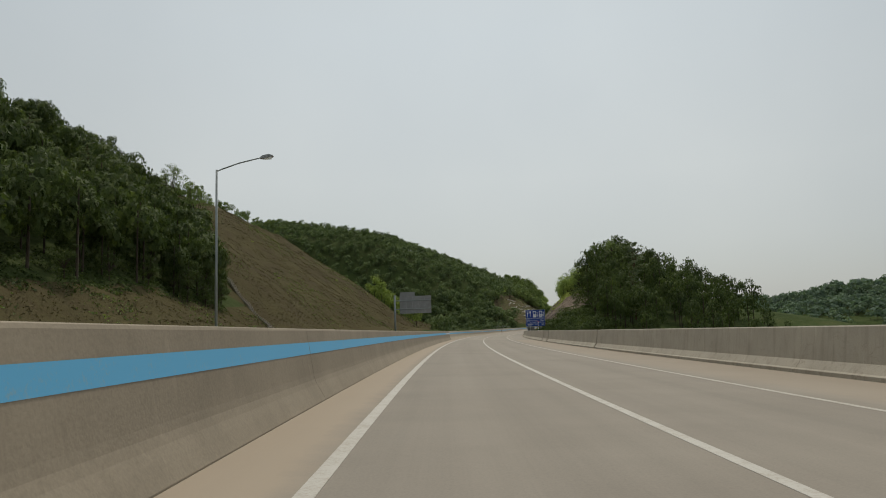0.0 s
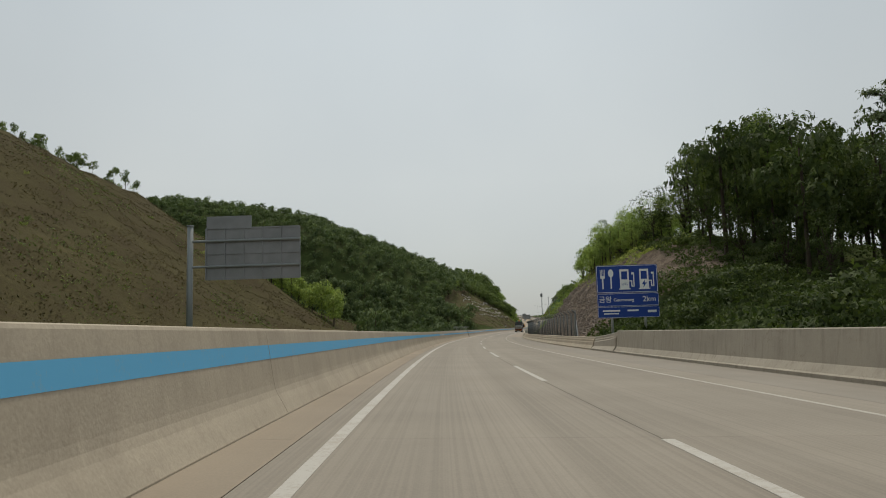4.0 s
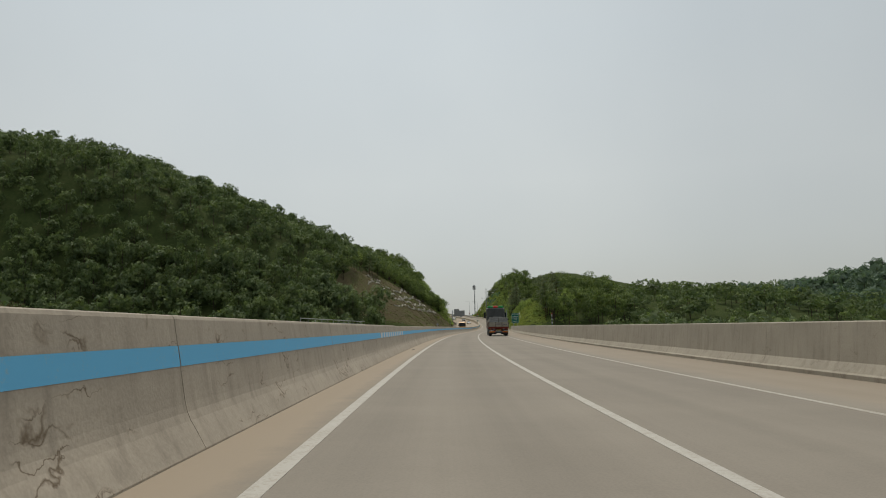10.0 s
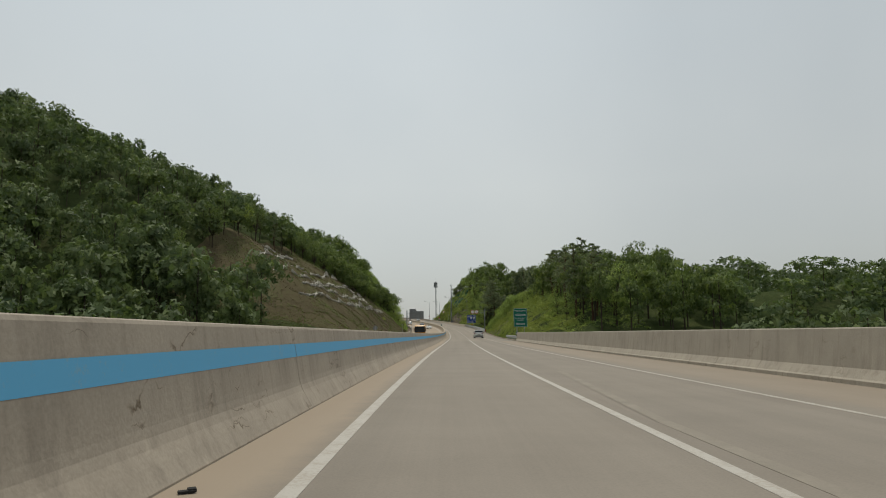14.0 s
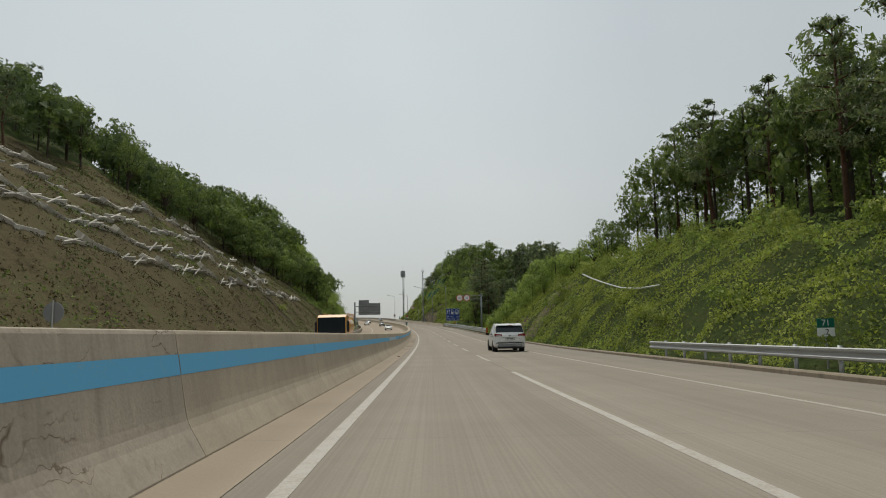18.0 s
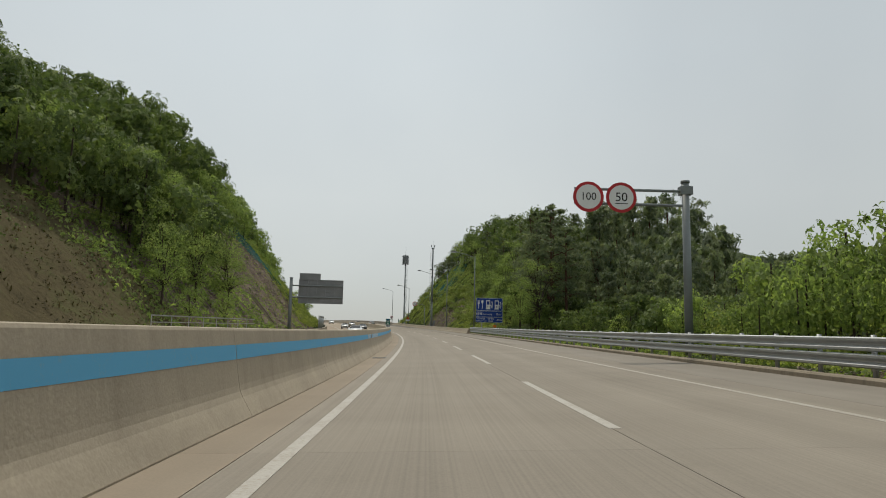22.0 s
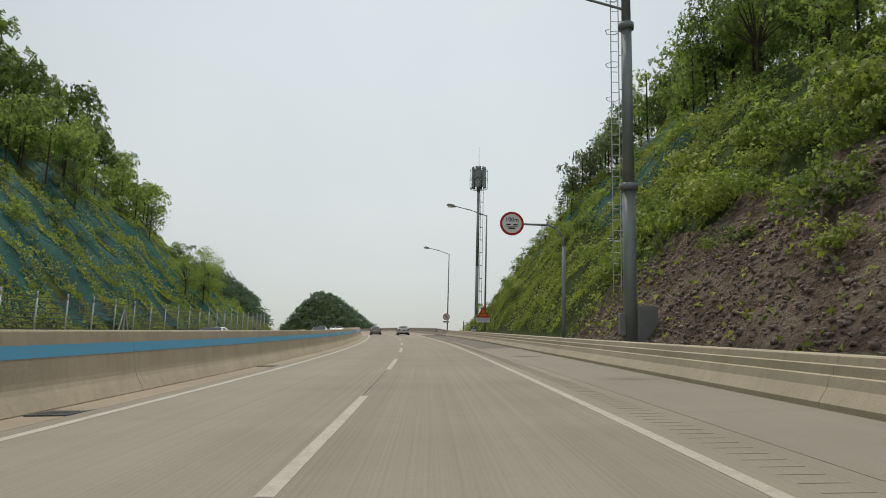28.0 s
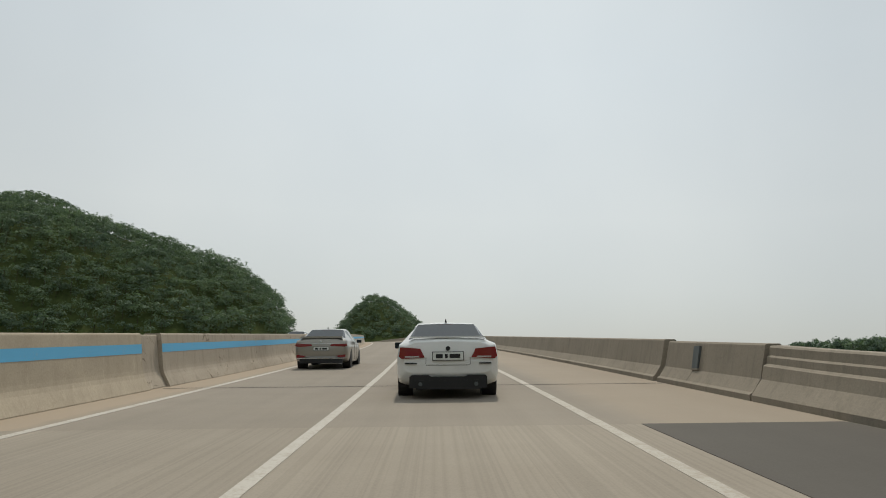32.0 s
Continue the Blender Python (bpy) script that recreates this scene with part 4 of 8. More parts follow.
def woods(name, S, D, tops, radius, kind_mat, cards, size, label, trunk_mat=None, seed=1, conic=False, lumps=8):
    """A stand of trees too many to count: crowns of leaf sprays on thin stems, joined."""
    rs = np.random.default_rng(seed)
    base = road(S, D, height(S, D))
    temps = []
    for k in range(7):
        if conic:
            C, N = [], []
            for j in range(20):
                f = j / 19
                reach = (1.0 - 0.82 * f ** 1.4) * rs.uniform(0.55, 1.1)
                a = j * 2.4 + rs.uniform(-0.5, 0.5)
                for g in (0.35, 0.7, 1.0):
                    o = rs.normal(0, 0.5, (cards // 60, 3)) * np.array([0.26, 0.26, 0.06])
                    C.append(o + np.array([math.cos(a) * reach * g, math.sin(a) * reach * g, -0.85 + 1.8 * f - 0.05 * g * g]))
                    N.append(o * np.array([1, 1, 0.5]) + np.array([0, 0, 0.5]))
            temps.append(leaves(rs, np.concatenate(C), np.concatenate(N), size, 0.55, 0.4))
        else:
            temps.append(lumpy_crown(rs, lumps, cards, 1.0, 1.0, 0.46, size, -0.95)[0])
    n = len(S)
    pick = rs.integers(0, 7, n)
    turn = rs.uniform(0, 2 * math.pi, n)
    out = []
    for i in range(n):
        c, s_ = math.cos(turn[i]), math.sin(turn[i])
        R = np.array([[c, s_, 0], [-s_, c, 0], [0, 0, 1]])
        t = tops[i]
        r = radius[i]
        tall = t * 0.47
        out.append((temps[pick[i]].reshape(-1, 3) @ R) * np.array([r, r, tall]) + base[i] + np.array([0, 0, t - tall]))
    leaf = np.concatenate(out)
    nl = len(leaf) // 4
    # stems: four sides each
    w = 0.010 * tops[:, None]
    sx, sy = np.array([[-1, 1, 1, -1]]) * w, np.array([[-1, -1, 1, 1]]) * w
    lo = np.stack([base[:, :1] + sx, base[:, 1:2] + sy, base[:, 2:3] - 0.4 + 0 * sx], -1)
    hi = np.stack([base[:, :1] + sx * 0.5, base[:, 1:2] + sy * 0.5, base[:, 2:3] + tops[:, None] * 0.8 + 0 * sx], -1)
    stem = np.concatenate([lo, hi], 1).reshape(-1, 3)
    q = np.array([[0, 1, 5, 4], [1, 2, 6, 5], [2, 3, 7, 6], [3, 0, 4, 7]])
    sq = (np.arange(n)[:, None, None] * 8 + q[None]).reshape(-1, 4) + nl * 4
    me = fast_mesh(name, np.concatenate([leaf, stem]), np.concatenate([np.arange(nl * 4).reshape(-1, 4), sq]), [kind_mat, trunk_mat or M_BARK],
                   np.concatenate([np.zeros(nl), np.ones(len(sq))]))
    return tagged(new(name, me), label, "trees", kind="stuff")


def scatter(rs, s0, s1, d0, d1, gap, keep=None):
    """Jittered grid of places."""
    a, b = np.arange(s0, s1, gap), np.arange(min(d0, d1), max(d0, d1), gap)
    S, D = [x.ravel() for x in np.meshgrid(a, b)]
    S, D = S + rs.uniform(-0.45, 0.45, len(S)) * gap, D + rs.uniform(-0.45, 0.45, len(D)) * gap
    if keep is not None:
        k = keep(S, D)
        S, D = S[k], D[k]
    return S, D


def stand(name, s0, s1, d0, d1, gap, tall, mat, cards, size, label, seed, keep=None, wide=0.36, conic=False, trunk=None):
    rs = np.random.default_rng(seed)
    S, D = scatter(rs, s0, s1, d0, d1, gap, keep)
    t = tall(S, D) * rs.uniform(0.75, 1.1, len(S)) if callable(tall) else rs.uniform(*tall, len(S))
    return woods(name, S, D, t, t * wide * rs.uniform(0.8, 1.25, len(S)), mat, cards, size, label, trunk, seed + 50, conic)


# the big hill on the left and its foot
stand("hill_woods", 430, 640, -300, -34, 6.2, (6.5, 11), M_FAROAK, 190, 0.31, "dense green deciduous woods covering the hill", 11,
      lambda s, d: (height(s, d) > height(s, d + 14) - 1.0) & (height(s, d) > -7) & ~((s > 462) & (d > -46)) & (d > -200 - (s - 430) * 1.0), 0.42)
stand("hill_woods", 640, 800, -80, -56, 8.0, (7, 11), M_FAROAK, 110, 0.36, "dense green deciduous woods on the hilltop", 12, None, 0.42)
stand("valley_woods", 300, 470, -150, -24, 7.0, (9, 14), M_FAROAK, 240, 0.29, "green valley woods below the bridge", 13, lambda s, d: (s > -1.2 * d + 225) & ((d > -40) | (s + 0.5 * (d + 41) > 362)), 0.38)
stand("left_woods", 46, 176, -96, -49, 4.9, (10, 16), M_SHADEOAK, 420, 0.24, "dark green woods on the slope beside the road", 14, lambda s, d: (s < 121 + (-d - 41) * 1.1) & (s > -1.02 * d + 4), 0.30)
stand("left_woods", 90, 215, -140, -96, 6.5, (8, 13), M_SHADEOAK, 240, 0.28, "woods along the top of the slope", 15, lambda s, d: (s < 121 + (-d - 41) * 0.95) & (s > -1.02 * d - 2), 0.32)
stand("ridge_trees", 215, 330, -150, -122, 8.0, (3.5, 8), M_OAK, 220, 0.3, "scattered trees along the ridge of the brown slope", 16, None, 0.36)
stand("fresh_trees", 285, 330, -70, -44, 4.6, (8.5, 12.5), M_FRESH, 420, 0.20, "bright fresh green trees at the edge of the slope", 17, lambda s, d: (s > 288 + (-d - 41) * 0.5) & (s < 303 + (-d - 41) * 0.5), 0.38)
# right-hand woods
stand("valley_woods", 262, 452, 40, 170, 7.6, (8, 12.5), M_FAROAK, 200, 0.30, "green valley woods beyond the parapet", 21, lambda s, d: s > d * 1.2 + 215, 0.38)
stand("bank_woods", 118, 192, 26, 60, 4.4, lambda s, d: np.interp(s, [118, 135, 145, 160, 180, 192], [7.5, 10, 11.5, 13.2, 15, 12]) * np.interp(d, [38, 60], [1, 0.72]), M_SHADEOAK, 520, 0.175, "dense dark woods behind the first parapet", 22, lambda s, d: (d > 26 + (s > 178) * 4) & (d < np.interp(s, [116, 140, 192], [56, 56, 48])), 0.27)
stand("pine_woods", 586, 645, 26, 33, 4.2, lambda s, d: np.interp(s, [586, 610, 625, 640, 650], [5.5, 6.5, 8, 12, 14]), M_PINE, 900, 0.20, "dark pine woods beside the road", 23, None, 0.30, True, M_REDBARK)
stand("pine_woods", 586, 700, 33, 54, 5.4, lambda s, d: np.interp(s, [586, 615, 635, 650], [6.5, 8, 12.5, 15.5]), M_PINE, 420, 0.28, "dark pine woods behind", 38, lambda s, d: (s < 650) | (d > 40), 0.32, True, M_REDBARK)
stand("wood_edge", 588, 690, 20.5, 28, 3.2, (3, 6), M_OAK, 420, 0.19, "dark broadleaf undergrowth at the pine wood's edge", 27, None, 0.42)
stand("bank_woods", 196, 236, 21.5, 33, 2.7, lambda s, d: np.interp(s, [196, 215, 226, 236], [5.5, 6.5, 5.0, 2.6]), M_LITLEAF, 420, 0.17, "bushy green trees over the end of the rock cut", 43, None, 0.38)
stand("bank_woods", 462, 580, 24.5, 46, 5.0, lambda s, d: np.interp(s, [462, 508, 520, 534, 580], [10.5, 10.5, 8.8, 5, 4]), M_OAK, 520, 0.19, "woods on top of the overgrown bank", 24, None, 0.34)
stand("bank_thicket", 543, 588, 14.2, 24, 2.3, lambda s, d: np.interp(s, [543, 552, 560, 568, 573, 588], [4.2, 6.2, 8.0, 8.6, 6.4, 6.0]) * np.interp(d, [14.2, 17.5, 24], [0.5, 1, 1.05]), M_LITLEAF, 620, 0.15, "tangled green bushes covering the bank down to its foot", 42, None, 0.34)
stand("bank_woods", 450, 600, 46, 130, 9.0, (6, 9), M_FAROAK, 130, 0.36, "low woods behind the overgrown bank", 29, None, 0.55)
stand("bank_woods", 690, 772, 24, 31, 4.0, (5, 9), M_LITLEAF, 560, 0.145, "mixed woods above the overgrown cutting", 25, lambda s, d: d > np.interp(s, [690, 740, 772], [23, 25, 27]), 0.36)
stand("bank_woods", 690, 772, 31, 46, 5.2, (8, 13), M_OAK, 280, 0.24, "taller woods behind the overgrown cutting", 35, None, 0.38)
stand("pine_woods", 758, 777, 22.5, 30, 3.2, (4, 7), M_PINE, 420, 0.17, "bushy dark pines on the edge of the cutting", 37, lambda s, d: d > 22 + (s - 760) * 0.05, 0.42, False, M_REDBARK)
stand("cliff_woods", 600, 806, -34, -27, 3.8, (4.5, 8), M_LITLEAF, 460, 0.16, "green woods along the edge of the netted cliff", 26, lambda s, d: (d < -30) | (s < 625), 0.40)
stand("cliff_woods", 594, 646, -38, -19, 4.0, (5.5, 9.5), M_OAK, 430, 0.21, "dense dark woods down to the foot of the cutting", 40, lambda s, d: d < -19 - np.interp(s, [594, 606, 630, 646], [10, 2, 0, 6]), 0.40)
stand("cliff_woods", 602, 806, -66, -34, 5.6, (7, 11), M_OAK, 170, 0.30, "green woods above the netted cliff", 36, None, 0.42)
# far hills, their haze painted into the leaf colour
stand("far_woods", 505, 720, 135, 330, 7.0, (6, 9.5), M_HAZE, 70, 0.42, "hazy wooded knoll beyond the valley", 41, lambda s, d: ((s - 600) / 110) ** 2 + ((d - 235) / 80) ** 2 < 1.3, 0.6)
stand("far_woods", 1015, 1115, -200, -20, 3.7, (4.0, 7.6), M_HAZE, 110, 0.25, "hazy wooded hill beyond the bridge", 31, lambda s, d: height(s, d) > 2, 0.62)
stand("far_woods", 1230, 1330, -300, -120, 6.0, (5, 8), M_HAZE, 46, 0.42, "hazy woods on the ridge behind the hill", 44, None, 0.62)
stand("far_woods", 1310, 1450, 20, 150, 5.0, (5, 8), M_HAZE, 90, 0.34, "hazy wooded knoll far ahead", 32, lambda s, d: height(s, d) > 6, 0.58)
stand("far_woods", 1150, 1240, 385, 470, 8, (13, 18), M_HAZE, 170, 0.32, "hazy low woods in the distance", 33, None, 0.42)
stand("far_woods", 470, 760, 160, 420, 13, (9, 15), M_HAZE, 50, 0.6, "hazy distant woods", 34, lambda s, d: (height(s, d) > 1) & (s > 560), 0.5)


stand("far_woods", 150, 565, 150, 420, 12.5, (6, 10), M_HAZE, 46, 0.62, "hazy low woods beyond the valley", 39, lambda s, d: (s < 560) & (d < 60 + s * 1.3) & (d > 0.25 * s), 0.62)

# ---- single trees and bushes ----
def tree_meshes(seed, h, kind):
    """Trunk with limbs, and crown, of one tree h metres high."""
    rs = np.random.default_rng(seed)
    sh = Shape()
    if kind == "pine":
        lean = rs.normal(0, 0.03, 2)
        pts = [(lean[0] * z * math.sin(z * 0.4), lean[1] * z, z) for z in np.linspace(-0.5, h * 0.97, 8)]
        for i, (a, b) in enumerate(zip(pts, pts[1:])):
            sh.rod(a, b, h * 0.017 * (1 - i / 8.5), h * 0.017 * (1 - (i + 1) / 8.5), 7, False)
        C, N = [], []
        for k in range(21):
            z = h * (0.36 + 0.62 * k / 20)
            reach = h * 0.20 * (1.05 - (k / 20) ** 1.6 * 0.75) * rs.uniform(0.6, 1.2)
            a = k * 2.4 + rs.uniform(-0.4, 0.4)
            tip = np.array([math.cos(a) * reach, math.sin(a) * reach, z + reach * rs.uniform(0.0, 0.3)])
            sh.rod((0, 0, z - 0.1 * h * 0.2), tuple(tip), h * 0.005, h * 0.002, 5, False)
            for f in (0.55, 0.8, 1.0):
                m = 46
                r = reach * 0.36 + 0.15
                c = tip * f + np.array([0, 0, (1 - f) * z])
                o = rs.normal(0, 0.45, (m, 3)) * np.array([r, r, r * 0.45])
                C.append(c + o), N.append(o * 0.4 + np.array([0, 0, 0.6]))
        q = leaves(rs, np.concatenate(C), np.concatenate(N), h * 0.036, 0.28, 0.7)
        return sh.mesh("trunk", M_REDBARK, True), fast_mesh("crown", q.reshape(-1, 3), np.arange(len(q) * 4).reshape(-1, 4), M_PINE)
    sparse = kind == "sparse"
    young = kind == "young"
    lush, tall = kind in ("lush", "tall", "dark"), kind == "tall"
    wide = h * (0.25 if sparse else 0.34 if not young else 0.38)
    q, L = lumpy_crown(rs, 30 if sparse else 40 if tall else 22, 5200 if tall else 1700 if sparse else 2500 if lush else 1500 if not young else 1100, wide, h * (0.48 if lush else 0.46 if sparse else 0.42), h * (0.07 if sparse else 0.085 if tall else 0.12), h * (0.016 if tall else 0.026 if lush or sparse else 0.036), -0.95)
    up = h * (0.50 if lush else 0.54)
    q = q + np.array([0, 0, up])
    fork = h * rs.uniform(0.2, 0.32)
    sh.rod((0, 0, -0.5), (h * 0.01, 0, fork), h * 0.014, h * 0.010, 8, False)
    for p in L:
        tip = np.array([p[0], p[1], p[2] + up])
        mid = np.array([tip[0] * 0.45, tip[1] * 0.45, fork + (tip[2] - fork) * 0.55])
        sh.rod((h * 0.01, 0, fork - 0.1), tuple(mid), h * 0.007, h * 0.004, 6, False)
        sh.rod(tuple(mid), tuple(tip), h * 0.004, h * 0.0015, 5, False)
    return sh.mesh("trunk", M_BARK, True), fast_mesh("crown", q.reshape(-1, 3), np.arange(len(q) * 4).reshape(-1, 4), M_FRESH if young else M_SHADEOAK if kind == "dark" else M_LITLEAF if lush else M_OAK)


def bush_mesh(seed, r, mat):
    rs = np.random.default_rng(seed)
    q, _ = lumpy_crown(rs, 8, 300, r, r * 0.8, r * 0.42, 0.25, -0.2)
    q = q + np.array([0, 0, r * 0.55])
    return fast_mesh("leaves", q.reshape(-1, 3), np.arange(len(q) * 4).reshape(-1, 4), mat)


STOCK = {}
for k, (kind, seeds, h) in {"broad": ("broad", (1, 2, 3), 12.0), "sparse": ("sparse", (4, 5), 12.0), "young": ("young", (6, 7), 6.0), "lush": ("lush", (11, 12), 9.0), "dark": ("dark", (15, 16), 9.0), "tall": ("tall", (13, 14), 16.0), "pine": ("pine", (8, 9, 10), 12.0)}.items():
    STOCK[k] = (h, [tree_meshes(100 + s, h, kind) for s in seeds])
BUSHES = [bush_mesh(200 + i, 1.4, m) for i, m in enumerate((M_FRESH, M_VINE, M_OAK))]
TREE_TAGS = {"broad": ("broadleaf_tree", "leafy deciduous tree with a dense dark green crown"), "sparse": ("broadleaf_tree", "thin tall tree with a sparse airy crown"),
             "tall": ("broadleaf_tree", "tall broadleaf tree with a deep green crown"), "lush": ("broadleaf_tree", "bushy green tree leafy down to the ground"), "dark": ("broadleaf_tree", "bushy dark tree leafy down to the ground"), "young": ("young_tree", "young bright green tree on the bank"), "pine": ("pine_tree", "dark pine with a bare reddish trunk and layered crown")}
tree_rng = random.Random(7)


def plant(kind, s, d, h, group=""):
    h0, pool = STOCK[kind]
    k = h / h0
    name, label = TREE_TAGS[kind]
    p = road(s, d, float(height(s, d)) - 0.1)
    ob = empty(name, pose(*map(float, p), 0, 0, tree_rng.uniform(0, 360)) @ Matrix.Diagonal((k * tree_rng.uniform(0.85, 1.15), k * tree_rng.uniform(0.85, 1.15), k, 1)), label, "tree", group)
    a, b = pool[tree_rng.randrange(len(pool))]
    piece("trunk", a, ob), piece("crown", b, ob)
    return ob


def thicket(name, places, label):
    """Bushes too many to count, joined: s, d, radius."""
    rs = np.random.default_rng(len(places))
    temps = [lumpy_crown(rs, 8, 300, 1.0, 0.8, 0.42, 0.18, -0.2)[0] + np.array([0, 0, 0.4]) for _ in range(4)]
    out = []
    for s, d, r in places:
        a = rs.uniform(0, 6.28)
        R = np.array([[math.cos(a), math.sin(a), 0], [-math.sin(a), math.cos(a), 0], [0, 0, 1]])
        out.append((temps[rs.integers(0, 4)].reshape(-1, 3) @ R) * r + road(s, d, float(height(s, d)) - 0.15))
    V = np.concatenate(out)
    # dark scrub takes the leaf colour that has shade mixed in
    return tagged(new(name, fast_mesh(name, V, np.arange(len(V)).reshape(-1, 4), M_SHADEOAK if "dark" in label else M_LITLEAF)), label, "bushes", kind="stuff")


def bush(s, d, r, kind=0, group="bushes on the bank"):
    p = road(s, d, float(height(s, d)) - 0.15)
    ob = piece("bush", BUSHES[kind], None, pose(*map(float, p), 0, 0, tree_rng.uniform(0, 360)) @ Matrix.Diagonal((r / 1.4, r / 1.4, r / 1.4 * tree_rng.uniform(0.8, 1.2), 1)))
    return tagged(ob, ("fresh green bush on the bank", "yellow-green leafy bush on the bank", "dark green bush on the slope")[kind], "bush", group)


# left: slope edge trees near the start
for s, d, h, k in ((160, -73, 18, "sparse"), (166, -77, 17, "sparse"), (155, -69, 18, "sparse"), (148, -63, 16, "sparse"), (158, -77, 19, "sparse"), (138, -54, 8, "dark"), (132, -51, 7, "dark"), (126, -49, 7, "dark"), (119, -48, 6, "dark"), (111, -50, 6, "dark"), (103, -50, 6, "dark"), (94, -51, 6, "dark"), (84, -51, 6, "dark"), (142, -60, 9, "dark"), (122, -50, 10, "dark"), (112, -48, 10, "dark"), (182, -84, 6, "broad"), (192, -92, 5, "broad"), (128, -78, 12, "pine"), (136, -84, 12, "pine"), (122, -86, 13, "pine"), (143, -86, 11, "pine"), (114, -80, 13, "pine"), (150, -84, 12, "pine"), (133, -72, 11, "pine"), (108, -74, 12, "pine"), (100, -78, 12, "pine")):
    plant(k, s, d, h, "trees beside the brown slope")
# right: clump behind the first parapet, and the trees over the rock cut
for s, d, h, k in ((186, 30, 14, "sparse"), (182, 33, 15, "dark"), (178, 29, 11, "dark"), (176, 36, 14, "dark"), (170, 33, 14, "sparse"), (163, 34, 13, "dark"), (158, 36, 12, "dark"), (154, 36, 15, "pine"), (150, 33, 11, "dark"), (143, 34, 10, "pine"), (138, 32, 8, "dark"), (130, 33, 8, "pine"), (170, 27, 7, "dark"), (162, 27, 7, "dark"), (154, 27, 6, "dark"), (146, 26, 6, "dark"), (136, 27, 5, "dark"), (188, 26, 8, "dark")):
    plant(k, s, d, h, "trees behind the first parapet")
for s, d, h, k in ((206, 26, 7.5, "lush"), (212, 27, 6, "lush"), (200, 28, 8, "lush"), (218, 28, 4.5, "broad"), (196, 30, 8, "sparse"), (232, 24, 2.6, "young"), (240, 22, 2.4, "young"), (246, 20, 2.2, "young"), (226, 26, 3.0, "young"), (209, 24, 5, "young"), (203, 25, 6, "broad"), (215, 25, 4, "young"), (194, 27, 7, "broad"), (222, 24, 2.6, "young"), (198, 23, 4, "young")):
    plant(k, s, d, h, "trees over the rock cut")
# right: pines and broad trees over the overgrown bank
for s, d, h, k in ((506, 23, 10.5, "pine"), (512, 25, 11, "pine"), (518, 25, 11, "pine"), (501, 25, 11, "pine"), (496, 27, 11, "pine"), (522, 30, 10, "pine"), (528, 28, 7, "pine"), (490, 23, 12, "pine"), (483, 22, 12, "pine"), (478, 23, 13, "pine"), (486, 26, 13, "pine"), (474, 26, 13, "pine"), (468, 24, 12, "pine"), (464, 27, 12, "lush"), (480, 20, 6, "lush"), (470, 20, 6, "lush"),
                   (472, 22, 12, "pine"), (534, 21, 5, "young"), (541, 20, 5, "young"), (567, 19.5, 10.5, "sparse"), (545, 26, 8, "broad")):
    plant(k, s, d, h * 0.98, "trees on the overgrown bank")
for s, d, h, k in ((588, 25, 5, "pine"), (597, 28, 6, "pine"), (608, 26, 6, "pine"), (618, 28, 7.5, "pine"), (629, 27, 9, "pine"), (640, 26, 12, "pine"), (650, 25, 13, "pine"), (660, 25, 14, "broad"), (668, 24, 14, "pine"), (676, 26, 13, "pine"),
                   (615, 20, 4, "young"), (626, 20, 3.5, "young"), (590, 19, 4, "young"), (603, 21, 4, "young"), (664, 19, 5, "young"), (672, 18, 5, "young"), (684, 20, 8, "broad"), (694, 22, 9, "broad"), (702, 26, 11, "pine"),
                   (712, 24, 9, "sparse"), (716, 22, 5, "young"), (722, 27, 11, "pine"), (728, 26, 10, "lush"), (735, 26, 11, "broad"), (744, 27, 10, "broad"), (752, 29, 9, "sparse"), (758, 27, 7, "lush"), (784, 18.5, 3.4, "lush"), (786, 20.5, 3.6, "sparse"), (781, 20, 4.2, "lush"), (768, 21.5, 3.6, "pine"), (771.5, 21, 3.0, "pine"), (775, 20.5, 2.4, "pine"), (765, 22, 4.2, "pine"), (769, 23.5, 4.6, "pine"), (762, 23, 4.8, "pine"), (777, 19.2, 2.8, "lush"), (780, 18.2, 2.6, "lush"), (773, 19.5, 2.6, "lush"), (768.5, 19.8, 3.0, "lush"), (771, 19.8, 2.6, "lush"), (765, 20.6, 3.2, "lush"), (762, 21, 3.4, "lush")):
    plant(k, s, d, h, "roadside trees")
# left: along the cliff and the terraced cut
for s, d, h, k in ((476, -50, 9, "broad"), (490, -48, 10, "broad"), (503, -47, 9, "young"), (516, -47, 10, "broad"), (530, -46, 9, "pine"), (545, -45, 10, "broad"), (560, -45, 11, "broad"), (573, -44, 11, "broad"), (586, -43, 12, "broad"), (596, -40, 12, "broad"),
                   (606, -34, 11, "broad"), (614, -30, 9, "broad"), (622, -28, 9, "broad"), (630, -25, 8, "young"), (638, -26, 9, "broad"), (646, -24, 6, "young"), (612, -38, 9, "pine"), (655, -30, 7, "broad"), (668, -32, 7, "pine"), (690, -34, 7, "broad"),
                   (715, -32, 6, "pine"), (728, -31, 6, "broad"), (742, -30, 5, "pine"), (760, -28, 5, "broad"), (778, -27, 5, "pine"), (790, -26, 5, "broad"), (798, -24, 4, "young")):
    plant(k, s, d, h, "trees over the left cutting")
for i in range(70):
    s = tree_rng.uniform(690, 785)
    bush(s, tree_rng.uniform(14.5, 23), tree_rng.uniform(0.7, 1.7), tree_rng.choice((0, 0, 1, 1, 2)))
for i in range(60):
    bush(tree_rng.uniform(463, 585), tree_rng.uniform(13, 21), tree_rng.uniform(0.6, 1.4), tree_rng.choice((0, 1, 1)))
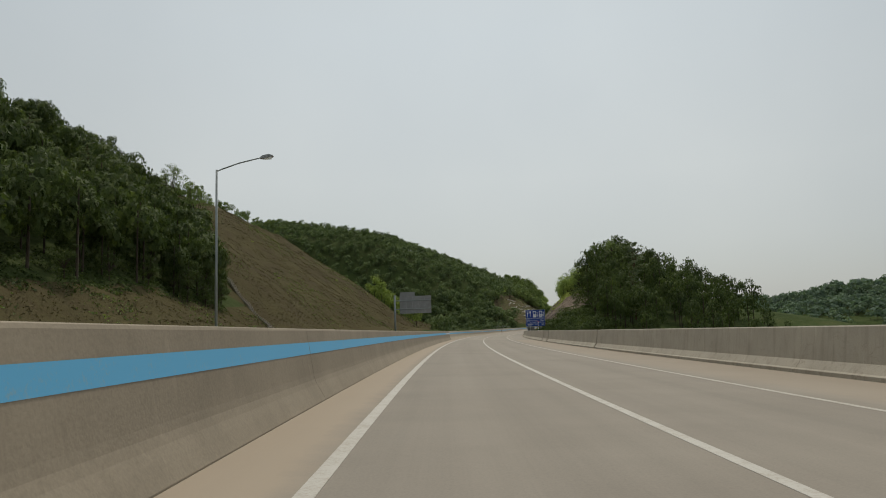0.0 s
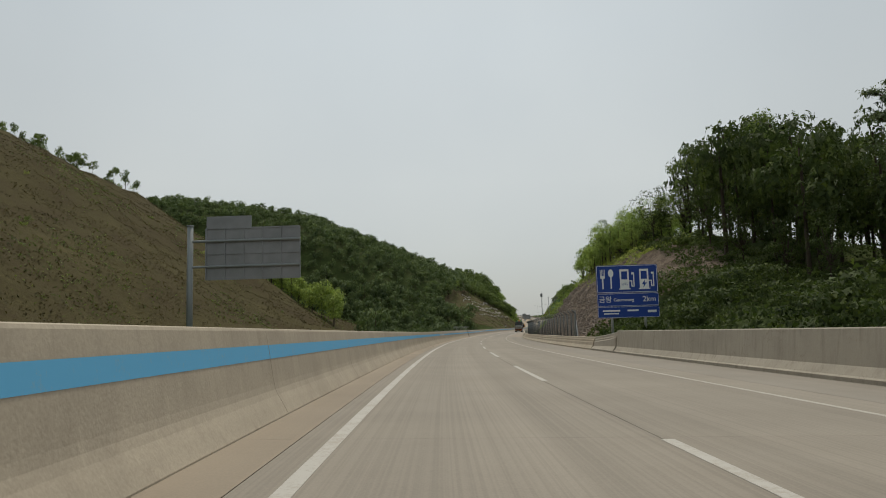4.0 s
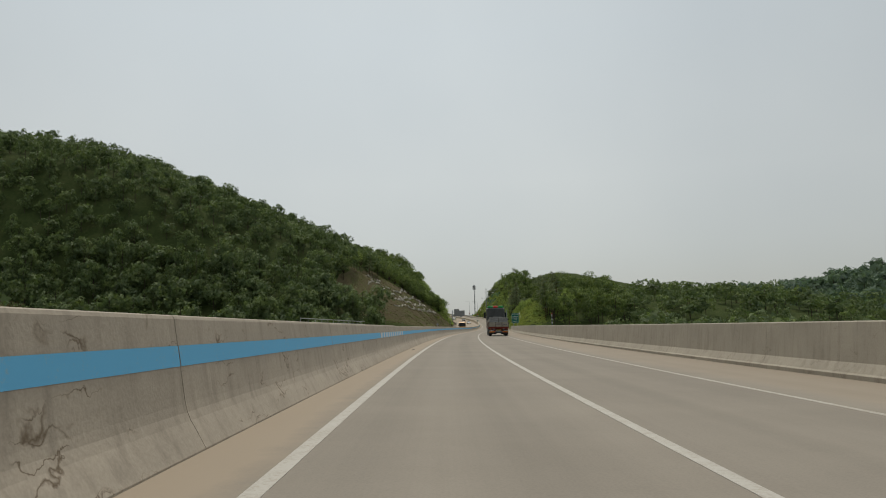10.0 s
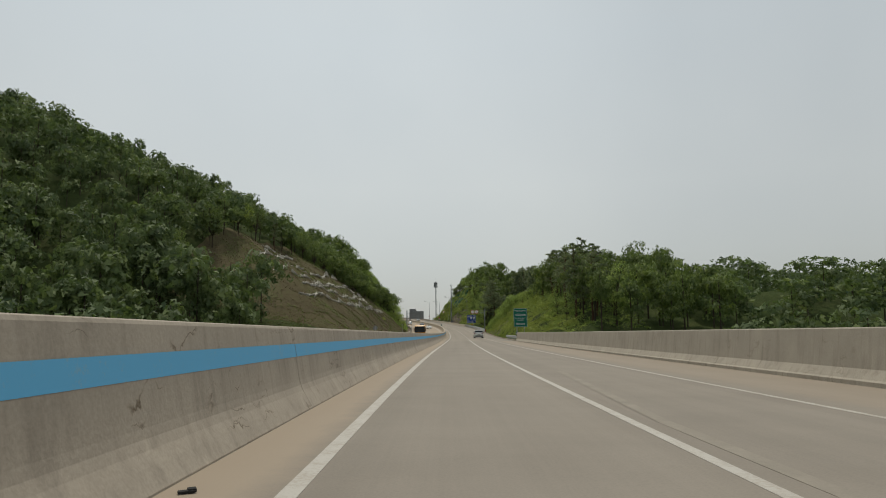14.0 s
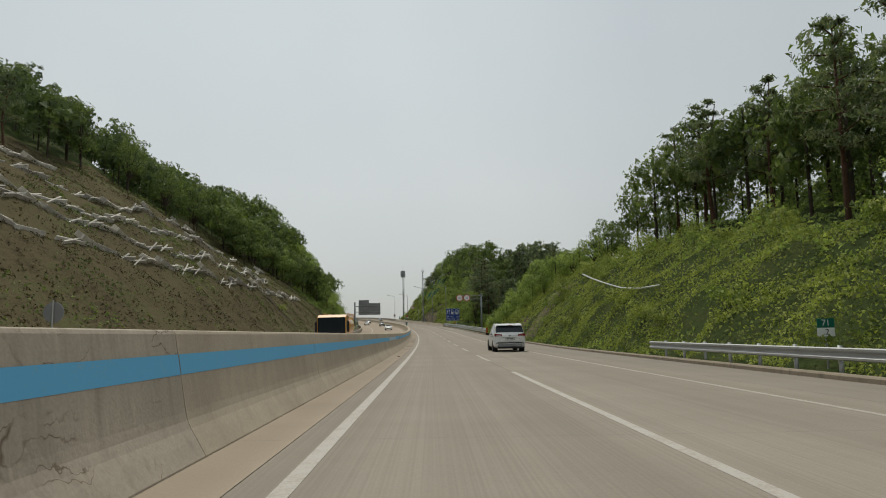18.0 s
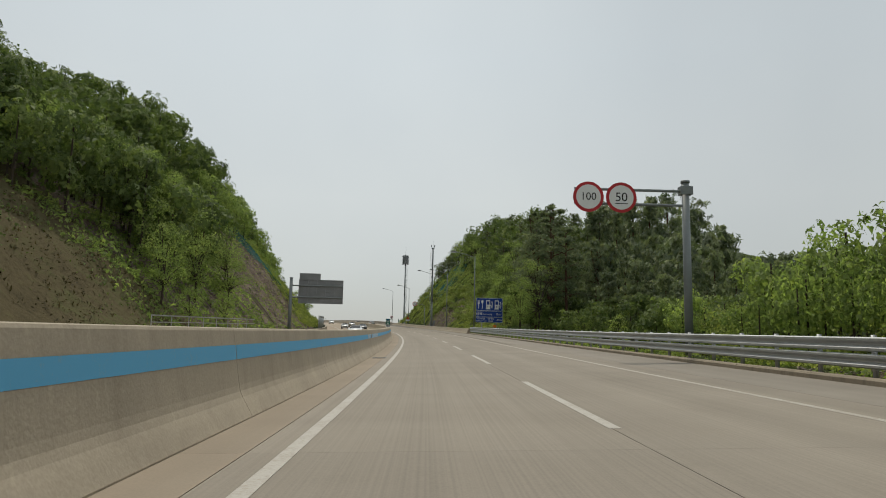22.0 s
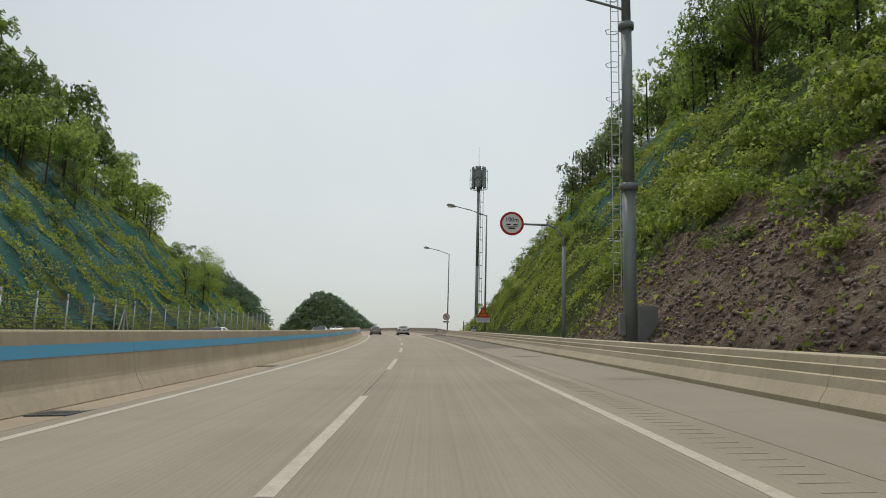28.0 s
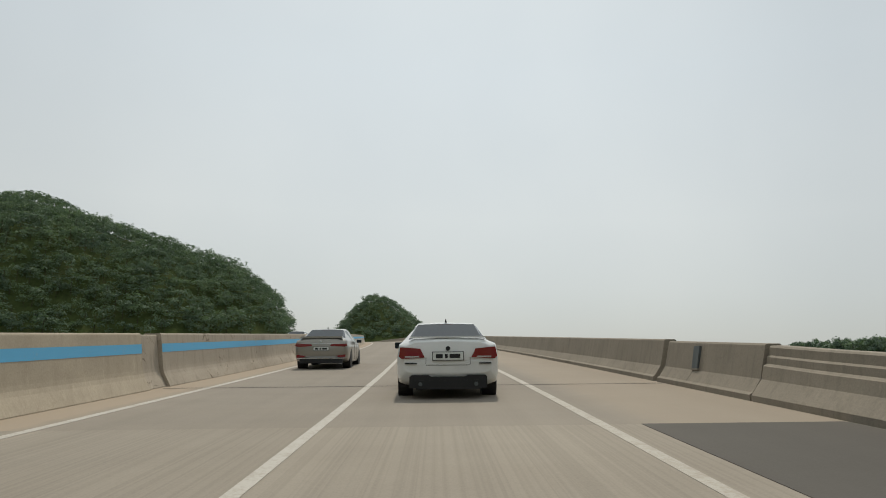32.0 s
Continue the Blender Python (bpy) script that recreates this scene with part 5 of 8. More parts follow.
for i in range(34):
    bush(tree_rng.uniform(585, 690), tree_rng.uniform(15, 22), tree_rng.uniform(0.6, 1.3), tree_rng.choice((0, 0, 1, 2)))
for i in range(40):
    bush(tree_rng.uniform(676, 730), tree_rng.uniform(15, 25), tree_rng.uniform(1.0, 2.2), tree_rng.choice((0, 0, 1, 1)))
for i in range(75):
    s = tree_rng.uniform(696, 734)
    lo = 14.6 + max(0.0, 728 - s) * 0.22
    bush(s, tree_rng.uniform(lo, lo + 7), tree_rng.uniform(1.0, 2.0), tree_rng.choice((0, 0, 1)))
bush(553.1, -19.6, 1.1, 1, "bushes on the terraced slope")
thicket("thicket", [(s, -tree_rng.uniform(30 if 642 < s < 692 else 24, 33), tree_rng.uniform(0.8, 1.9)) for s in (tree_rng.uniform(604, 800) for i in range(80))], "leafy green scrub over the netted cliff")
for s, d, h, k in ((660, 23, 17, "pine"), (668, 24, 12, "tall"), (656, 21, 18, "pine"), (673, 24, 11, "pine"), (650, 20, 15.5, "pine"), (645, 21, 17.5, "pine"), (682, 22, 11, "lush"), (658, 24, 18.5, "pine"), (652, 23, 18.5, "pine"), (647, 17, 9, "lush"), (640, 18, 12, "tall"), (641, 22, 15, "pine"), (671, 18, 8, "lush"), (660, 17.5, 6, "lush"), (652, 18, 6, "lush"), (678, 19, 7, "lush"),
                   (688, 20, 8, "lush"), (696, 21, 8, "lush"), (704, 23, 9, "lush"), (700, 30, 13, "pine"), (722, 33, 12, "pine"), (690, 26, 12, "tall"), (712, 26, 9, "lush"), (720, 25, 8, "lush"),
                   (604, -18, 7, "lush"), (609, -20, 8, "lush"), (615, -19, 8, "lush"), (621, -21, 9, "lush"), (627, -19, 7, "lush"), (633, -21, 8, "lush"), (639, -24, 6, "lush"), (612, -24, 10, "tall"), (622, -25, 10, "tall"), (632, -25, 10, "tall"), (616, -16.5, 4, "lush"), (606, -16.5, 4, "lush"),
                   (774, -19, 7, "lush"), (780, -20, 7, "lush"), (786, -22, 7, "lush"), (770, -20, 6, "lush"), (792, -22, 5, "lush")):
    plant(k, s, d, h, "tall trees at the wood's edge")
for s, d, h, k in ((204, 22, 8, "lush"), (207, 23, 8, "sparse"), (200, 25, 9, "lush"), (196, 25, 6, "lush"), (192, 26, 6, "lush"), (199, 23, 5, "lush"), (202, 26, 7, "lush"), (240, 17, 3.2, "lush"), (244, 15, 2.6, "lush"), (236, 19, 3.6, "lush"), (247, 14, 2.0, "lush"), (233, 20, 3, "young"), (208, 21, 3, "young"), (195, 23, 3.5, "young"), (191, 24, 4, "young"), (188, 27, 7, "lush"), (185, 29, 8, "sparse")):
    plant(k, s, d, h, "trees over the rock cut")
for s, d, h, k in ((221, 30, 8, "lush"), (219.5, 27, 7, "lush"), (216, 29, 9, "lush"), (213, 27, 8, "lush"), (228, 25, 5, "lush"), (233, 24.4, 3.8, "lush")):
    plant(k, s, d, h, "trees over the rock cut")
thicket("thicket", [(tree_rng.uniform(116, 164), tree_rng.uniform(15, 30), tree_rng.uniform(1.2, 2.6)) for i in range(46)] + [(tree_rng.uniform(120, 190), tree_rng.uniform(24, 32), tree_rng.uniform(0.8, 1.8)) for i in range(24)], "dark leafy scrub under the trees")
thicket("thicket", [(tree_rng.uniform(214, 244), tree_rng.uniform(14, 21), tree_rng.uniform(0.5, 1.3)) for i in range(46)], "leafy green scrub clinging to the rock cut")
for i in range(14):
    bush(tree_rng.uniform(170, 330), -tree_rng.uniform(45, 100), tree_rng.uniform(0.5, 1.0), tree_rng.choice((0, 1, 2)), "bushes on the brown slope")


# ---- creepers, tufts, stones ----
def cover(name, s0, s1, d0, d1, per_m2, size, mat, label, seed, keep=None, lift=0.35, tilt=0.7, slim=0.65, up=(0, 0, 0.7), base=0.0):
    """Leaf sprays heaped over a slope."""
    rs = np.random.default_rng(seed)
    n = int((s1 - s0) * abs(d1 - d0) * per_m2)
    S, D = rs.uniform(s0, s1, n), rs.uniform(min(d0, d1), max(d0, d1), n)
    if keep is not None:
        k = keep(S, D, rs)
        S, D = S[k], D[k]

    def heap(S, D):
        return 0.12 + 2.2 * lift * (0.5 + 0.5 * np.sin(S * 1.1 + 2 * np.sin(D * 0.8))) * (0.5 + 0.5 * np.sin(D * 1.5 + 1.5 * np.sin(S * 0.6)))
    C = road(S, D, height(S, D) + base + rs.uniform(0.35, 1, len(S)) * heap(S, D))
    h = heading(S)
    side = np.where(D < 0, 1.0, -1.0)
    gs, gd = [(heap(S + a, D + b) - heap(S - a, D - b)) / 0.4 for a, b in ((0.2, 0), (0, 0.2))]
    ns, nd = -0.8 * gs, 0.7 * side - 0.8 * gd
    N = np.stack([nd * np.cos(h) - ns * np.sin(h), nd * np.sin(h) + ns * np.cos(h), 0 * h], -1) + np.array(up)
    q = leaves(rs, C, N, size, slim, tilt)
    return tagged(new(name, fast_mesh(name, q.reshape(-1, 3), np.arange(len(q) * 4).reshape(-1, 4), mat)), label, "plants", kind="stuff")


def streaks(S, D, rs, cut=0.1):
    """Creepers hang in slanting strips."""
    return np.sin(S * 1.5 + D * 0.55 + 0.8 * np.sin(D * 0.4)) + 0.6 * np.sin(S * 0.37 + 1.0) + rs.normal(0, 0.35, len(S)) > cut


cover("creepers", 460, 586, 11.7, 21.5, 74, 0.16, M_VINE, "bright green creepers heaped over the bank", 41, lambda S, D, rs: ((D > 12.4 + 0.35 * np.sin(S * 0.7)) | (S < 538) | (S > 572)) & (rs.uniform(0, 1, len(S)) < np.interp(S, [460, 475, 526, 529, 533, 536, 566, 586], [0.5, 1, 1, 0.22, 0.22, 1, 0.9, 0.4])) & (np.sin(S * 1.0 + D * 0.6) + np.sin(S * 0.37 - D * 0.9) + rs.normal(0, 0.5, len(S)) > -1.2), 1.0, 0.9)
cover("creepers", 658, 732, 12.8, 25, 22, 0.28, M_VINE, "green creepers and weeds over the steep cutting", 42, lambda S, D, rs: rs.uniform(0, 1, len(S)) < np.interp(S, [658, 695, 702, 722, 732], [0.8, 0.9, 0.12, 0.15, 1]))
cover("creepers", 732, 790, 12.8, 25.5, 92, 0.185, M_VINE, "yellow-green creepers thick over the steep cutting", 55, lambda S, D, rs: (D < np.interp(S, [770, 780, 790], [26, 22, 14])) & (np.sin(S * 0.9 + D * 0.4) + np.sin(S * 0.31 - D * 0.7) + rs.normal(0, 0.4, len(S)) > -1.35), 0.6)
cover("creepers", 656, 806, -31, -15.2, 64, 0.24, M_VINE, "yellow-green creepers hanging down the netted cliff in strips", 43, lambda S, D, rs: ((S > 674 + (-D - 15) * 1.3) | (rs.uniform(0, 1, len(S)) < 0.10)) & streaks(S, D, rs, np.interp(D, [-31, -28, -23, -19, -15], [-0.2, 0.7, 0.45, -0.1, -0.7])), 0.7, base=0.3)
cover("creepers", 600, 672, -26, -15, 14, 0.32, M_LITLEAF, "scrub on the rocky cut", 44, lambda S, D, rs: streaks(S, D, rs, np.interp(S, [600, 640, 650, 672], [-0.3, -0.3, 0.5, 0.8])))
cover("verge_weeds", 486, 660, 11.3, 13.2, 14, 0.22, M_FRESH, "low weeds along the verge", 45)
cover("verge_weeds", 112, 200, 11.9, 30, 16, 0.42, M_SHADEOAK, "low green scrub under the trees", 46, lambda S, D, rs: (S < 164) | (D > 23))
cover("verge_weeds", 176, 245, 17, 30, 14, 0.30, M_VINE, "grass and weeds over the rock cut", 47, lambda S, D, rs: D > np.interp(S, [176, 195, 210, 245], [17.6, 19.3, 20.3, 20.8]) + 0.6 * np.sin(S * 0.35) + rs.normal(0, 0.4, len(S)))
cover("dry_tufts", 132, 370, -125, -38, 2.6, 0.62, M_DRYTUFT, "tufts of dry brown grass over the cut slope", 48, lambda S, D, rs: S > 131 + (-D - 41) * 1.1, 0.1, 0.5, 0.35, (0, 0, 0.2))
cover("green_tufts", 132, 370, -120, -38, 1.7, 0.42, M_OAK, "scattered green weeds on the brown slope", 49, lambda S, D, rs: (S > 131 + (-D - 41) * 1.1) & (np.sin(S * 0.12 + D * 0.17) + np.sin(S * 0.05 - D * 0.08) + rs.normal(0, 0.5, len(S)) > 0.75 - (S - 150) * 0.003))
cover("dry_tufts", 50, 140, -49, -34, 4.0, 0.5, M_DRYTUFT, "dry grass on the bank below the woods", 58, None, 0.1, 0.5, 0.35, (0, 0, 0.2))
cover("green_tufts", 50, 140, -49, -34, 2.0, 0.45, M_OAK, "green weeds on the bank below the woods", 59, lambda S, D, rs: np.sin(S * 0.25 + D * 0.3) + rs.normal(0, 0.5, len(S)) > 0.2)
cover("dry_tufts", 462, 606, -48, -15, 11, 0.30, M_DRYTUFT, "dry grass tufts on the terraced slope", 50, None, 0.1, 0.5, 0.35, (0, 0, 0.2))
cover("green_tufts", 462, 606, -46, -15, 5.0, 0.26, M_OAK, "green weeds on the terraced slope", 51, lambda S, D, rs: np.sin(S * 0.3 + D * 0.5) + np.sin(S * 0.11 - D * 0.23) + rs.normal(0, 0.4, len(S)) > 0.1)
cover("undergrowth", 684, 768, 19, 34, 9, 0.36, M_LITLEAF, "dense leafy scrub under the trees of the cutting", 53, None, 1.0)
cover("undergrowth", 462, 520, 17, 32, 7, 0.36, M_LITLEAF, "leafy scrub under the bank's trees", 54, None, 0.9)
cover("undergrowth", 598, 638, -27, -15.5, 9, 0.36, M_LITLEAF, "leafy scrub at the foot of the left cutting", 57, None, 0.9)
cover("undergrowth", 60, 132, -60, -47, 9, 0.5, M_SHADEOAK, "dark green scrub at the wood's edge", 52)


def rubble(name, S, D, size, mat, label, seed, flat=0.7, sink=0.1):
    """Angular stones, joined."""
    rs = np.random.default_rng(seed)
    n = len(S)
    B = road(S, D, height(S, D))
    corner = np.array([[x, y, z] for z in (-1, 1) for y in (-1, 1) for x in (-1, 1)], float) * 0.5
    P = corner[None] * rs.uniform(0.5, 1.2, (n, 8, 1)) * size[:, None, None] * np.array([1, 1, flat]) + rs.normal(0, 0.08, (n, 8, 3)) * size[:, None, None]
    a = rs.uniform(0, math.pi, n)
    c, s_ = np.cos(a)[:, None], np.sin(a)[:, None]
    P = np.stack([P[..., 0] * c - P[..., 1] * s_, P[..., 0] * s_ + P[..., 1] * c, P[..., 2]], -1)
    P += B[:, None] + np.array([0, 0, 1]) * (size * (0.35 * flat - sink))[:, None, None]
    q = np.array([[0, 2, 3, 1], [4, 5, 7, 6], [0, 1, 5, 4], [1, 3, 7, 5], [3, 2, 6, 7], [2, 0, 4, 6]])
    Q = (np.arange(n)[:, None, None] * 8 + q[None]).reshape(-1, 4)
    return tagged(new(name, fast_mesh(name, P.reshape(-1, 3), Q, mat)), label, "stones", kind="stuff")


rs = np.random.default_rng(61)
n = 24000
S, D = rs.uniform(166, 246, n), rs.uniform(12.2, 24, n)
k = D < np.interp(S, [176, 195, 210, 245], [18.6, 20.3, 21.3, 21.8]) + 0.6 * np.sin(S * 0.35)
rubble("rock_face", S[k], D[k], 0.05 + 0.21 * rs.uniform(0, 1, k.sum()) ** 2.6, M_BOULDER, "broken grey and rusty rock of the cut face", 62)
n = 9000
S, D = rs.uniform(699, 732, n), rs.uniform(12.2, 21, n)
k = (D < 13.5 + (732 - S) * 0.33) & (D > 12.0)
rubble("rubble", S[k], D[k], 0.04 + 0.16 * rs.uniform(0, 1, k.sum()) ** 2.0, M_BOULDER, "loose grey rubble at the slope's foot", 63)
n = 1500
D = rs.uniform(11.9, 17.5, n)
S = rs.uniform(ROCK[0] - 2, ROCK[1] - 2, n) + (D - 12) * 0.8
rubble("rubble", S, D, 0.05 + 0.2 * rs.uniform(0, 1, n) ** 2.0, M_BOULDER, "bare broken rock between the creepers", 67)
n = 900
S, D = rs.uniform(536, 573, n), rs.uniform(11.7, 13.0, n)
rubble("rubble", S, D, 0.03 + 0.13 * rs.uniform(0, 1, n) ** 2.0, M_BOULDER, "dark broken rock at the foot of the bank", 68)
n = 900
S, D = rs.uniform(736, 786, n), rs.uniform(11.6, 13.6, n)
rubble("rubble", S, D, 0.04 + 0.12 * rs.uniform(0, 1, n) ** 2, M_BOULDER, "loose stones behind the guard wall", 64)
# rows of crossed concrete beams that hold the terraced slope
beam = Shape()
for sgn in (-1, 1):
    beam.box(-1.7, 1.7, -0.065, 0.065, -0.35, 0.10, 0.02, Euler((0, 0, sgn * 0.19)).to_matrix().to_4x4())
beam_mesh = beam.mesh("slope_beam", M_STONE)
BEAM_ROWS = (((488, -29), (500, -25), (515, -24.3), (540, -22.5), (588, -23)),
             ((490, -33), (500, -29.5), (515, -28.4), (530, -26), (555, -25.6), (576, -27)),
             ((492, -37.5), (500, -33), (513, -31.5), (535, -29.5), (555, -29.8), (592, -31)),
             ((496, -40), (516, -38), (532, -33.7), (548, -33.5), (576, -36)),
             ((512, -44.5), (532, -42)))
for row, line in enumerate(BEAM_ROWS):
    s = line[0][0]
    while s < line[-1][0]:
        if math.sin(s * 0.21 + row * 2.1) + math.sin(s * 0.083 + row) > -1.65:
            d = float(keyed(s, line)) + rs.normal(0, 0.12)
            P, Q, R = [Vector(road(*c, float(height(*c)) + 0.30)) for c in ((s, d), (s + 1.2, d), (s, d + 0.8))]
            X = (Q - P).normalized()
            Z = X.cross(P - R).normalized()
            Y = Z.cross(X)
            ob = piece("slope_beam", beam_mesh, None, Matrix(((X.x, Y.x, Z.x, P.x), (X.y, Y.y, Z.y, P.y), (X.z, Y.z, Z.z, P.z), (0, 0, 0, 1))))
            tagged(ob, "pale crossed concrete beam lying on the slope", "slope beam", "crossed beams on the terraced slope")
        s += 2.45 + rs.uniform(-0.12, 0.12)
n = 1400
S, D = rs.uniform(612, 690, n), -rs.uniform(15, 32, n)
rubble("rock_face", S, D, rs.uniform(0.1, 0.4, n), M_BOULDER, "brown rock outcrops of the cliff", 66)


def netting(name, s0, s1, lines, label, lift):
    """Fine slope net draped over the ground between two slanting edges, with its seam ropes."""
    ss, ff = np.arange(s0, s1, 1.0), np.linspace(0, 1, 16)
    S, G = np.meshgrid(ss, ff, indexing="ij")
    D = keyed(S, lines[0]) * (1 - G) + keyed(S, lines[1]) * G
    Z = height(S, D) + lift + 0.18 * np.sin(S * 0.9) * np.sin(D * 0.7)
    P = road(S.ravel(), D.ravel(), Z.ravel())
    I = np.arange(S.size).reshape(S.shape)
    Q = np.stack([I[:-1, :-1], I[:-1, 1:], I[1:, 1:], I[1:, :-1]], -1).reshape(-1, 4)
    ob = tagged(new(name, fast_mesh(name, P, Q, M_NET)), label, "netting", kind="stuff")
    V, F = [], []
    P = P.reshape(*S.shape, 3)
    for line in [P[i] for i in range(0, len(ss), 4)] + [P[:, j] for j in (0, 5, 10, 15)]:
        o, m = len(V), len(line)
        V += list(line + np.array([0, 0, 0.0])) + list(line + np.array([0, 0, 0.05]))
        F += [(o + i, o + i + 1, o + m + i + 1, o + m + i) for i in range(m - 1)]
    piece("rope", fast_mesh("rope", np.array(V), np.array(F), M_NETROPE), ob, None, "teal seam rope")
    return ob


netting("slope_net", 646, 796, ([(646, -33), (677, -30.5), (692, -24.5), (712, -17), (796, -16)], [(646, -37), (690, -36.5), (770, -33), (796, -24)]), "teal safety netting over the left cliff", 0.25)
netting("slope_net", 738, 770, ([(738, 18), (770, 18)], [(738, 26), (770, 26)]), "teal safety netting on the right cutting", 0.10)


# ---- signs, lamps, masts, fences ----
def lettering(body, size, mat, parent, x, y, z, center=True, squeeze=1.0, name="lettering"):
    """Raised letters that face back along the road."""
    cu = bpy.data.curves.new(name, "FONT")
    cu.body, cu.size, cu.extrude = body, size, 0.003
    cu.align_x, cu.align_y = ("CENTER" if center else "LEFT"), "CENTER"
    tmp = bpy.data.objects.new(name, cu)
    me = bpy.data.meshes.new_from_object(tmp)
    bpy.data.objects.remove(tmp)
    me.materials.clear()
    me.materials.append(mat)
    return piece(name, me, parent, Matrix.Translation((x, y, z)) @ Euler((math.pi / 2, 0, 0)).to_matrix().to_4x4() @ Matrix.Diagonal((squeeze, 1, 1, 1)))


def bars(parent, rows, mat, y, name="lettering_bar"):
    """Unreadable writing: plain bars x0, x1, z0, z1."""
    for x0, x1, z0, z1 in rows:
        Shape().box(x0, x1, y - 0.004, y, z0, z1).part(name, mat, parent)


def rounded(x0, x1, z0, z1, r, n=5):
    out = []
    for cx, cz, a0 in ((x1 - r, z1 - r, 0), (x0 + r, z1 - r, 90), (x0 + r, z0 + r, 180), (x1 - r, z0 + r, 270)):
        for i in range(n + 1):
            a = radians(a0 + 90 * i / n)
            out.append((cx + r * math.cos(a), cz + r * math.sin(a)))
    return out


def panel(parent, x0, x1, z0, z1, y, mat, rim=0.035, name="panel"):
    """Sign plate with a white rim line, rounded corners and a bent back edge."""
    p = Shape().prism(rounded(x0, x1, z0, z1, 0.10), y, y + 0.03).part(name, mat, parent)
    ring = Shape()
    outer, inner = rounded(x0 + rim, x1 - rim, z0 + rim, z1 - rim, 0.08), rounded(x0 + rim * 1.8, x1 - rim * 1.8, z0 + rim * 1.8, z1 - rim * 1.8, 0.07)
    A = [ring.bm.verts.new((x, y - 0.004, z)) for x, z in outer]
    B = [ring.bm.verts.new((x, y - 0.004, z)) for x, z in inner]
    for i in range(len(A)):
        j = (i + 1) % len(A)
        ring.bm.faces.new((A[i], A[j], B[j], B[i]))
    ring.part("rim_line", M_SIGNWHITE, p)
    return p


def fork_spoon(parent, x, z, k, y):
    sh = Shape()
    for dx in (-0.075, -0.025, 0.025, 0.075):
        sh.box(x - 0.16 * k + dx * k, x - 0.16 * k + dx * k + 0.022 * k, y - 0.005, y, z + 0.10 * k, z + 0.36 * k)
    sh.prism(rounded(x - 0.24 * k, x - 0.06 * k, z + 0.02 * k, z + 0.14 * k, 0.05 * k), y - 0.005, y)
    sh.box(x - 0.175 * k, x - 0.125 * k, y - 0.005, y, z - 0.36 * k, z + 0.06 * k)
    sh.part("fork", M_SIGNWHITE, parent, "white fork symbol")
    sh = Shape()
    sh.prism([(x + 0.16 * k + 0.10 * k * math.cos(a), z + 0.22 * k + 0.15 * k * math.sin(a)) for a in np.linspace(0, 2 * math.pi, 16, endpoint=False)], y - 0.005, y)
    sh.box(x + 0.135 * k, x + 0.185 * k, y - 0.005, y, z - 0.36 * k, z + 0.12 * k)
    return sh.part("spoon", M_SIGNWHITE, parent, "white spoon symbol")


def pump(parent, x, z, k, y, bolt):
    sh = Shape()
    sh.box(x - 0.22 * k, x + 0.12 * k, y - 0.005, y, z - 0.36 * k, z - 0.02 * k)
    sh.box(x - 0.22 * k, x - 0.16 * k, y - 0.005, y, z - 0.02 * k, z + 0.36 * k).box(x + 0.06 * k, x + 0.12 * k, y - 0.005, y, z - 0.02 * k, z + 0.36 * k)
    sh.box(x - 0.16 * k, x + 0.06 * k, y - 0.005, y, z + 0.28 * k, z + 0.36 * k).box(x - 0.26 * k, x + 0.16 * k, y - 0.005, y, z - 0.40 * k, z - 0.36 * k)
    for a, b, c, d in ((0.12, 0.2, -0.1, -0.06), (0.2, 0.24, -0.3, -0.06), (0.24, 0.3, -0.3, -0.26), (0.28, 0.32, -0.3, 0.2), (0.22, 0.32, 0.16, 0.24)):
        sh.box(x + a * k, x + b * k, y - 0.005, y, z + c * k, z + d * k)
    p = sh.part("pump_symbol", M_SIGNWHITE, parent, "white charging pump symbol" if bolt else "white fuel pump symbol")
    if bolt:
        Shape().prism([(x - 0.02 * k, z - 0.04 * k), (x - 0.14 * k, z - 0.22 * k), (x - 0.06 * k, z - 0.22 * k), (x - 0.10 * k, z - 0.34 * k), (x + 0.05 * k, z - 0.16 * k), (x - 0.03 * k, z - 0.16 * k)], y - 0.009, y - 0.005).part("bolt", M_BLUESIGN, p)
    else:
        lettering("LPG", 0.13 * k, M_BLUESIGN, p, x - 0.05 * k, y - 0.008, z - 0.2 * k)
    return p


def posts(parent, xs, z0, z1, r, mat, y=0.1):
    for x in xs:
        Shape().rod((x, y, z0), (x, y, z1), r, n=12).part("post", mat, parent, smooth_faces=True)


